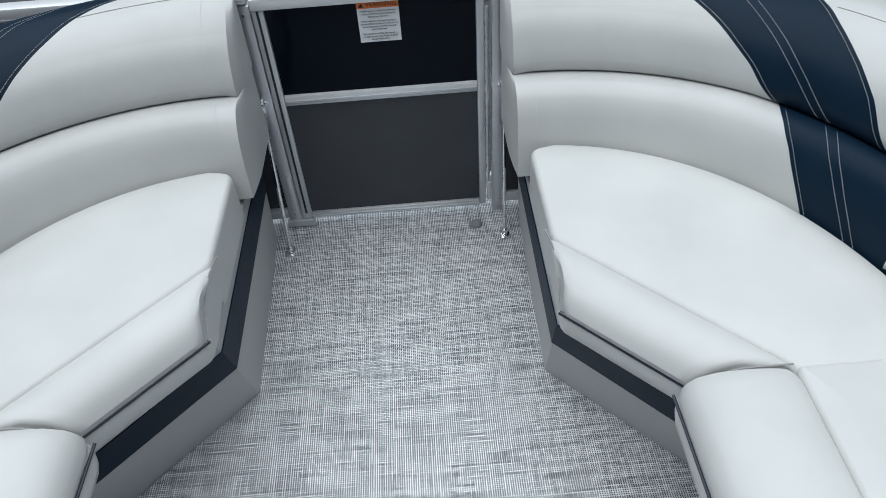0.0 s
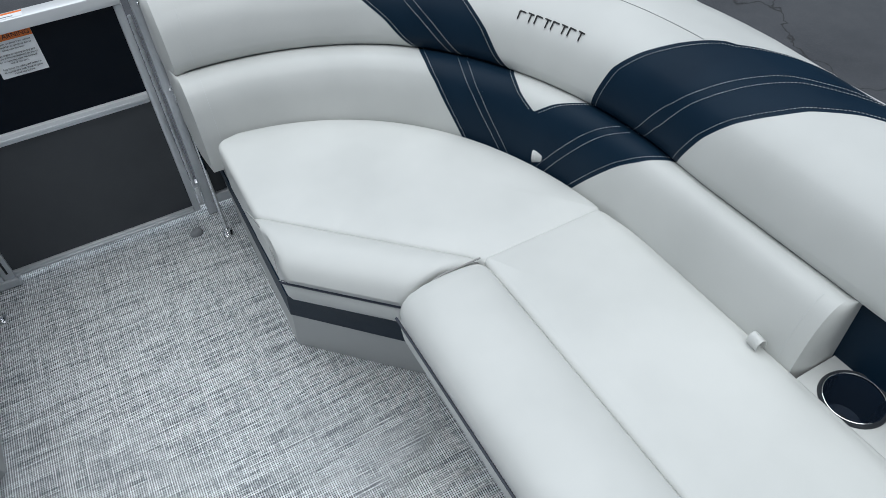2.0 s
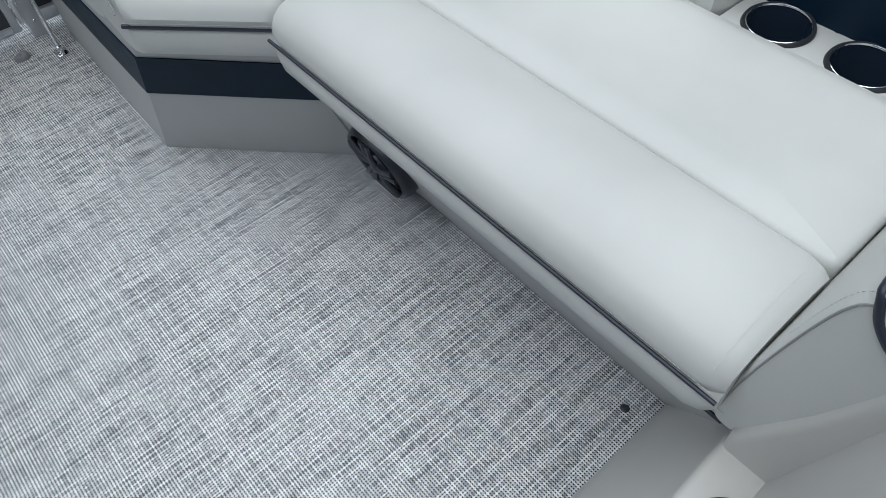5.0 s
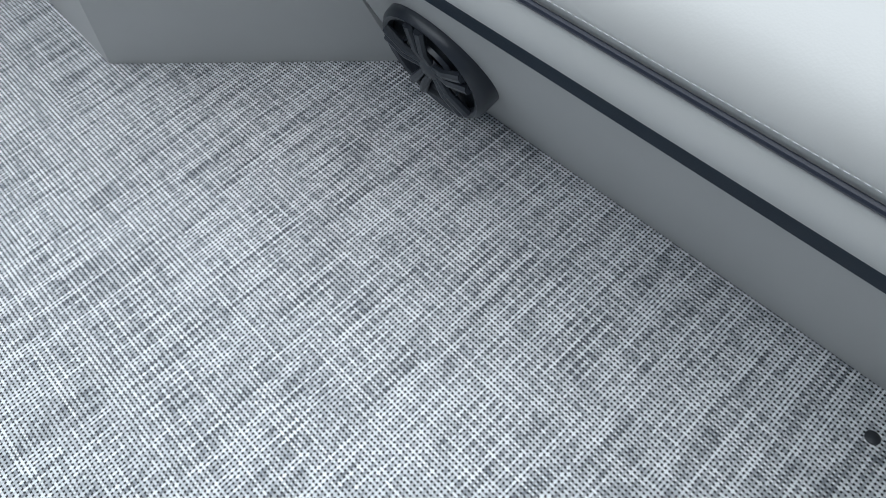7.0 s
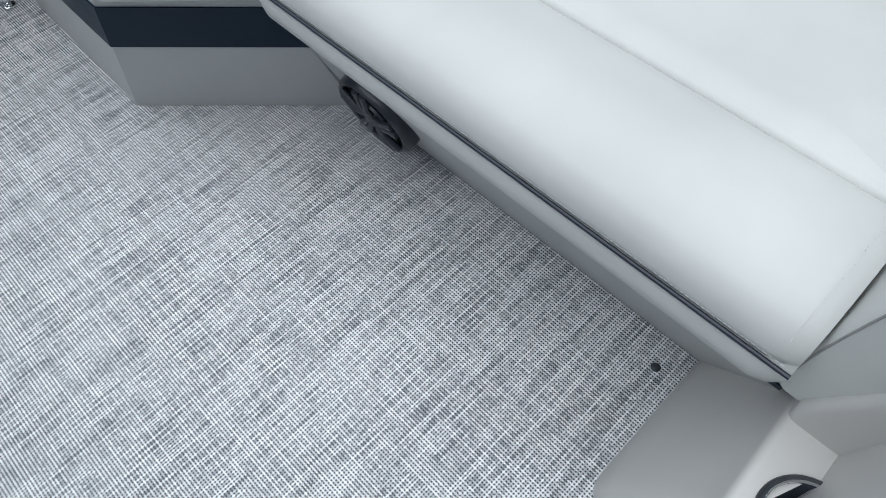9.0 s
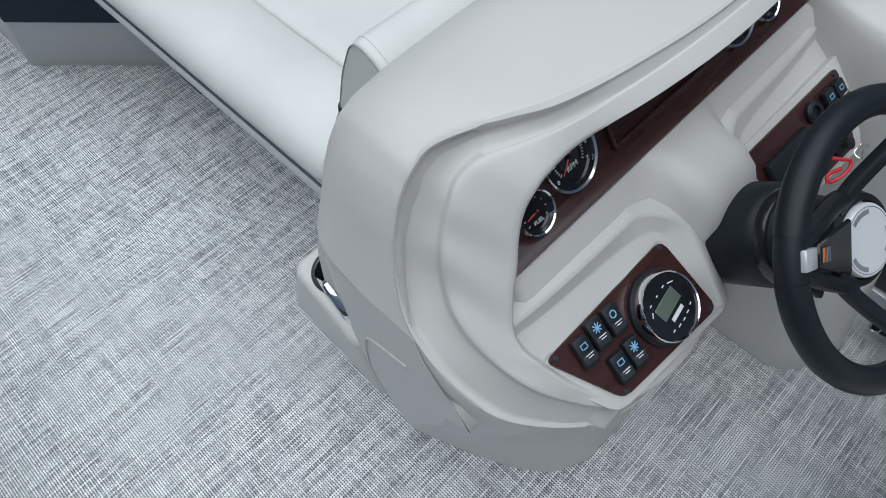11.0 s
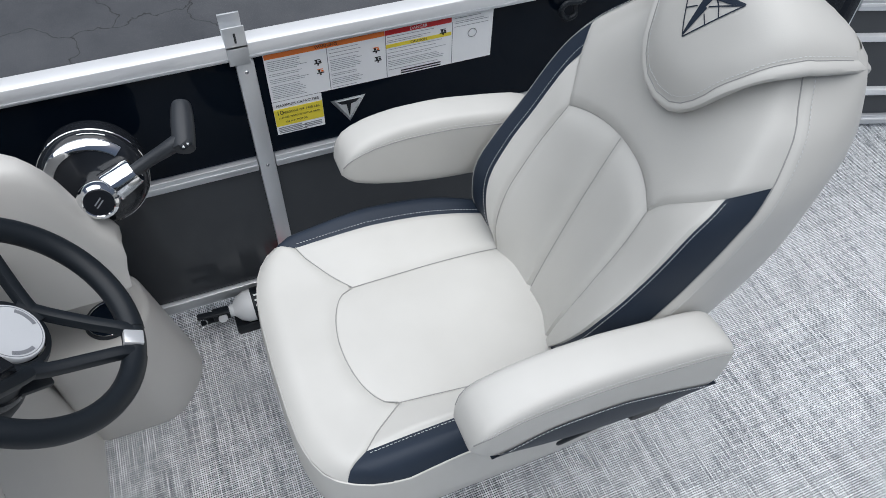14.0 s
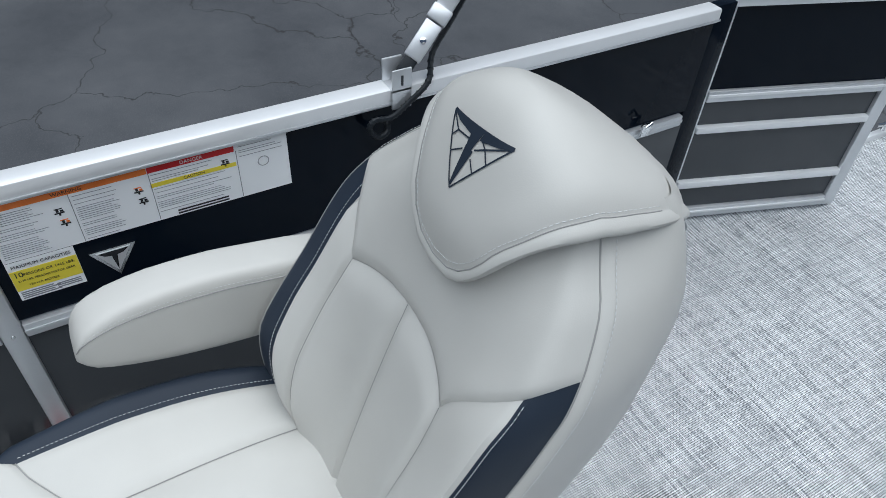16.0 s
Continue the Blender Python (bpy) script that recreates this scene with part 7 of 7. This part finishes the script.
fence_label()
bd = thing("fence_badge", "silver inverted triangle badge on black fence panel", "badge", (FX, -1.273, 0.53))
xx = FX + 0.010
for pts, mt, nm, d in (([(-1.236, 0.559), (-1.313, 0.559), (-1.2745, 0.497)], CHROME, "triangle", 0.0), ([(-1.246, 0.555), (-1.303, 0.555), (-1.2745, 0.507)], SILVER, "field", 0.001), ([(-1.250, 0.5535), (-1.299, 0.5535), (-1.290, 0.546), (-1.2795, 0.544), (-1.2745, 0.510), (-1.2695, 0.544), (-1.259, 0.546)], DIAL, "inner_mark", 0.0018)):
    b = bmesh.new()
    f = [b.verts.new((xx - d, y, z)) for y, z in pts]
    r = [b.verts.new((xx - d + 0.002, y, z)) for y, z in pts]
    b.faces.new(f)
    for i in range(len(f)):
        b.faces.new((f[i], f[i - 1], r[i - 1], r[i]))
    part(nm, b, mt, bd)

# ---- fittings on the top rail ----
def rail_bracket(y, name="rail_bracket"):
    t = thing(name, "silver canopy bracket clamped on the top rail", "bracket", (FX + 0.02, y, 0.735), group="rail brackets")
    part("plate", block(FX - 0.006, FX - 0.002, y - 0.020, y + 0.020, 0.700, 0.780, 0.001), ALU, t)
    part("cap", block(FX - 0.006, FX + 0.040, y - 0.020, y + 0.020, 0.7355, 0.741, 0.001), ALU, t)
    part("cheek", block(FX + 0.034, FX + 0.039, y - 0.020, y + 0.020, 0.7355, 0.785, 0.001), ALU, t)
    # the plate is uncut; a dark strip on it paints the shade inside a slot
    part("slot", block(FX - 0.0075, FX - 0.006, y - 0.002, y + 0.002, 0.748, 0.768), GUNMETAL, t)
    return t


rail_bracket(-1.072)
rail_bracket(-1.825)
pole = thing("canopy_pole", "square silver canopy pole folded outwards with black cable", "canopy pole", (FX + 0.02, -1.8, 0.75))
p0, p1 = Vector((FX + 0.018, -1.835, 0.755)), Vector((FX + 0.045, -1.975, 0.905))
d = (p1 - p0).normalized()
m0 = frame_at(p0.lerp(p1, 0.30), d, Vector((-0.6, 0, 0.8)))
part("hinge_block", box((0.05, 0.026, 0.026), m0 @ pose(-0.045, 0, 0), 0.003), RUBBER, pole)
part("tube", box((0.075, 0.034, 0.034), m0 @ pose(0.01, 0, 0), 0.003), ALU, pole)
part("knuckle", box((0.03, 0.040, 0.040), m0 @ pose(0.065, 0, 0), 0.004), ALU, pole)
part("outer_tube", box((0.8, 0.034, 0.034), m0 @ pose(0.47, 0, 0.01, 0, -3, 0), 0.003), ALU, pole)
part("bolt", lathe([(0, 0.006), (0.006, 0.005), (0.007, 0.0)], m0 @ pose(0.01, 0, 0.017), 12), CHROME, pole)
cable = smooth_line([(FX + 0.09, -2.06, 0.985), (FX + 0.07, -2.02, 0.90), (FX + 0.055, -1.965, 0.83), (FX + 0.035, -1.91, 0.775), (FX - 0.006, -1.88, 0.744), (FX - 0.012, -1.835, 0.712), (FX - 0.012, -1.80, 0.690), (FX - 0.012, -1.765, 0.692), (FX - 0.012, -1.755, 0.675), (FX - 0.012, -1.772, 0.655), (FX - 0.012, -1.79, 0.660), (FX + 0.008, -1.80, 0.672)], 8)
part("cable", tube(cable, 0.0052, 8), RUBBER, pole, "black ribbed cable")
for k in range(0, len(cable), 2):
    part("cable_rib", tube([cable[k], cable[k] + (cable[min(k + 1, len(cable) - 1)] - cable[k - 1 if k else 0]).normalized() * 0.003], 0.0064, 8), RUBBER, pole)

# ---- the aft side gate, swung a little inwards ----
def aft_gate():
    g = thing("aft_gate", "aluminium boarding gate with black and charcoal panels, swung inwards", "gate", (1.44, -3.0, 0))
    p, q = Vector((1.560, -2.742, 0)), Vector((1.360, -3.337, 0))
    d = (q - p).normalized()
    o = Vector((-d.y, d.x, 0))
    if o.x < 0:
        o = -o
    L = (q - p).length

    def bar(u0, u1, z0, z1, t0=0.0, t1=0.026, bevel=0.003):
        pts = [p + d * u0 + o * t0, p + d * u1 + o * t0, p + d * u1 + o * t1, p + d * u0 + o * t1]
        poly = [(v.x, v.y) for v in pts]
        area = sum(poly[i][0] * poly[(i + 1) % 4][1] - poly[(i + 1) % 4][0] * poly[i][1] for i in range(4))
        return prism(poly if area > 0 else poly[::-1], z0, z1, bevel)

    part("stile", bar(0, 0.040, 0.012, 0.700), ALU, g)
    part("stile", bar(L - 0.040, L, 0.012, 0.700), ALU, g)
    part("stile_rib", bar(0.012, 0.018, 0.014, 0.700, -0.003, 0.0, 0.001), ALU, g)
    part("top_rail", bar(0, L, 0.702, 0.735, -0.004, 0.03), ALU, g)
    for z, h, nm in ((0.430, 0.034, "middle_rail"), (0.330, 0.021, "cross_bar"), (0.134, 0.024, "cross_bar"), (0.014, 0.036, "bottom_rail")):
        part(nm, bar(0.041, L - 0.041, z, z + h, -0.002 if h > 0.03 else -0.006, 0.024, 0.004), WHITE_ALU if h < 0.03 else ALU, g)
    part("middle_rail_rib", bar(0.041, L - 0.041, 0.447, 0.455, -0.006, -0.002, 0.001), WHITE_ALU, g)
    part("bottom_rail_rib", bar(0.041, L - 0.041, 0.034, 0.041, -0.006, -0.002, 0.001), WHITE_ALU, g)
    part("upper_panel", bar(0.041, L - 0.041, 0.4645, 0.7015, 0.010, 0.015, 0), BLACK, g, "black glossy sheet panel")
    part("lower_panel", bar(0.041, L - 0.041, 0.0505, 0.4295, 0.012, 0.017, 0), CHARCOAL, g, "charcoal sheet panel")
    part("hinge", tube([p + d * -0.012 + Vector((0, 0, 0.10)), p + d * -0.012 + Vector((0, 0, 0.62))], 0.006, 8), ALU, g)
    return g


aft_gate()
solo("gate_post", block(FX + 0.022, FX + 0.050, -2.735, -2.664, 0.0, 0.735, 0.004), BLACK, "dark gate post at the end of the fence", "post", "structure")
lat = thing("gate_latch", "small chrome latch on the fence rail", "latch", (FX - 0.008, -2.50, 0.45))
part("base", block(FX - 0.012, FX - 0.003, -2.52, -2.49, 0.44, 0.475, 0.003), CHROME, lat)
part("hook", tube([(FX - 0.014, -2.515, 0.47), (FX - 0.022, -2.505, 0.485), (FX - 0.020, -2.49, 0.475)], 0.004, 8), CHROME, lat)
st = grid([[(1.507 + r * math.cos(a) * 1.2, -2.812 + r * math.sin(a), z) for a in [2 * math.pi * k / 24 for k in range(24)]] for r, z in ((0.017, 0.0006), (0.0165, 0.010), (0.013, 0.018), (0.006, 0.022), (0.001, 0.0225))], wrap=True, caps=True)
solo("door_stop", st, STOP, "small grey rubber door stop beside the gate", "door stop")
cl = thing("deck_cleat", "small chrome cleat on the deck's edge", "cleat", (FX + 0.06, -3.9, 0.02))
part("horn", tube([(FX + 0.062, -3.99, 0.060), (FX + 0.062, -3.95, 0.052), (FX + 0.062, -3.85, 0.052), (FX + 0.062, -3.81, 0.060)], 0.008, 10), CHROME, cl)
for y in (-3.93, -3.87):
    part("stem", tube([(FX + 0.062, y, 0.0225), (FX + 0.062, y, 0.05)], 0.008, 10), CHROME, cl)

# ---- fire extinguisher lying along the fence ----
ext = thing("fire_extinguisher", "small white fire extinguisher lying in a black bracket", "fire extinguisher", (1.44, -1.0, 0.045))
mx = frame_at((1.442, -0.905, 0.050), (0, -1, 0), (0, 0, 1)) @ pose(0, 0, 0, 0, 90, 0)
part("bottle", lathe([(0.0001, 0.0), (0.014, 0.002), (0.016, 0.012), (0.030, 0.024), (0.0395, 0.042), (0.0405, 0.06), (0.0405, 0.27), (0.034, 0.295), (0.0001, 0.30)], mx, 36), BOTTLE, ext)
part("red_label", lathe([(0.0408, 0.127), (0.0409, 0.15), (0.0408, 0.185)], mx, 36), RED, ext, "red printed band")
part("print_bars", lathe([(0.0411, 0.138), (0.0412, 0.140), (0.0411, 0.142)], mx, 36), WHITEINK, ext)
band = part("strap", lathe([(0.0418, 0.060), (0.0425, 0.064), (0.0425, 0.102), (0.0418, 0.106)], mx, 36), RUBBER, ext, "black slotted strap")
for k in range(4):
    w = math.radians(82 - 18 * k)
    for j in range(2):
        n = Vector((-math.cos(w), 0, math.sin(w)))
        part("slot", box((0.013, 0.0042, 0.0016), frame_at(Vector((1.442, -0.978 - 0.019 * j, 0.050)) + n * 0.0424, (0, 1, 0), n)), WHITEINK, band)
part("bracket", block(1.404, 1.485, -1.21, -0.912, 0.0005, 0.008, 0.002), RUBBER, ext)
part("bracket_side", block(1.400, 1.404, -1.00, -0.915, 0.0005, 0.03, 0.001), RUBBER, ext)
part("valve", box((0.026, 0.040, 0.026), pose(1.442, -0.886, 0.050), 0.004), RUBBER, ext)
part("lever", box((0.016, 0.075, 0.007), pose(1.432, -0.868, 0.070, 6, 0, 0), 0.002), RUBBER, ext)
part("handle", box((0.016, 0.070, 0.007), pose(1.440, -0.868, 0.040, -5, 0, 0), 0.002), RUBBER, ext)
part("dial", lathe([(0.011, 0), (0.011, 0.005), (0.0001, 0.006)], frame_at((1.427, -0.888, 0.052), (0, 1, 0), (-1, 0, 0.3)), 20), WHITEINK, ext)
part("pin_ring", tube([(1.425 + 0.002 * math.cos(a), -0.838 + 0.012 * math.sin(a), 0.055 + 0.012 * math.cos(a)) for a in [2 * math.pi * k / 20 for k in range(20)]], 0.0016, 6, closed=True), CHROME, ext, "steel pin ring")
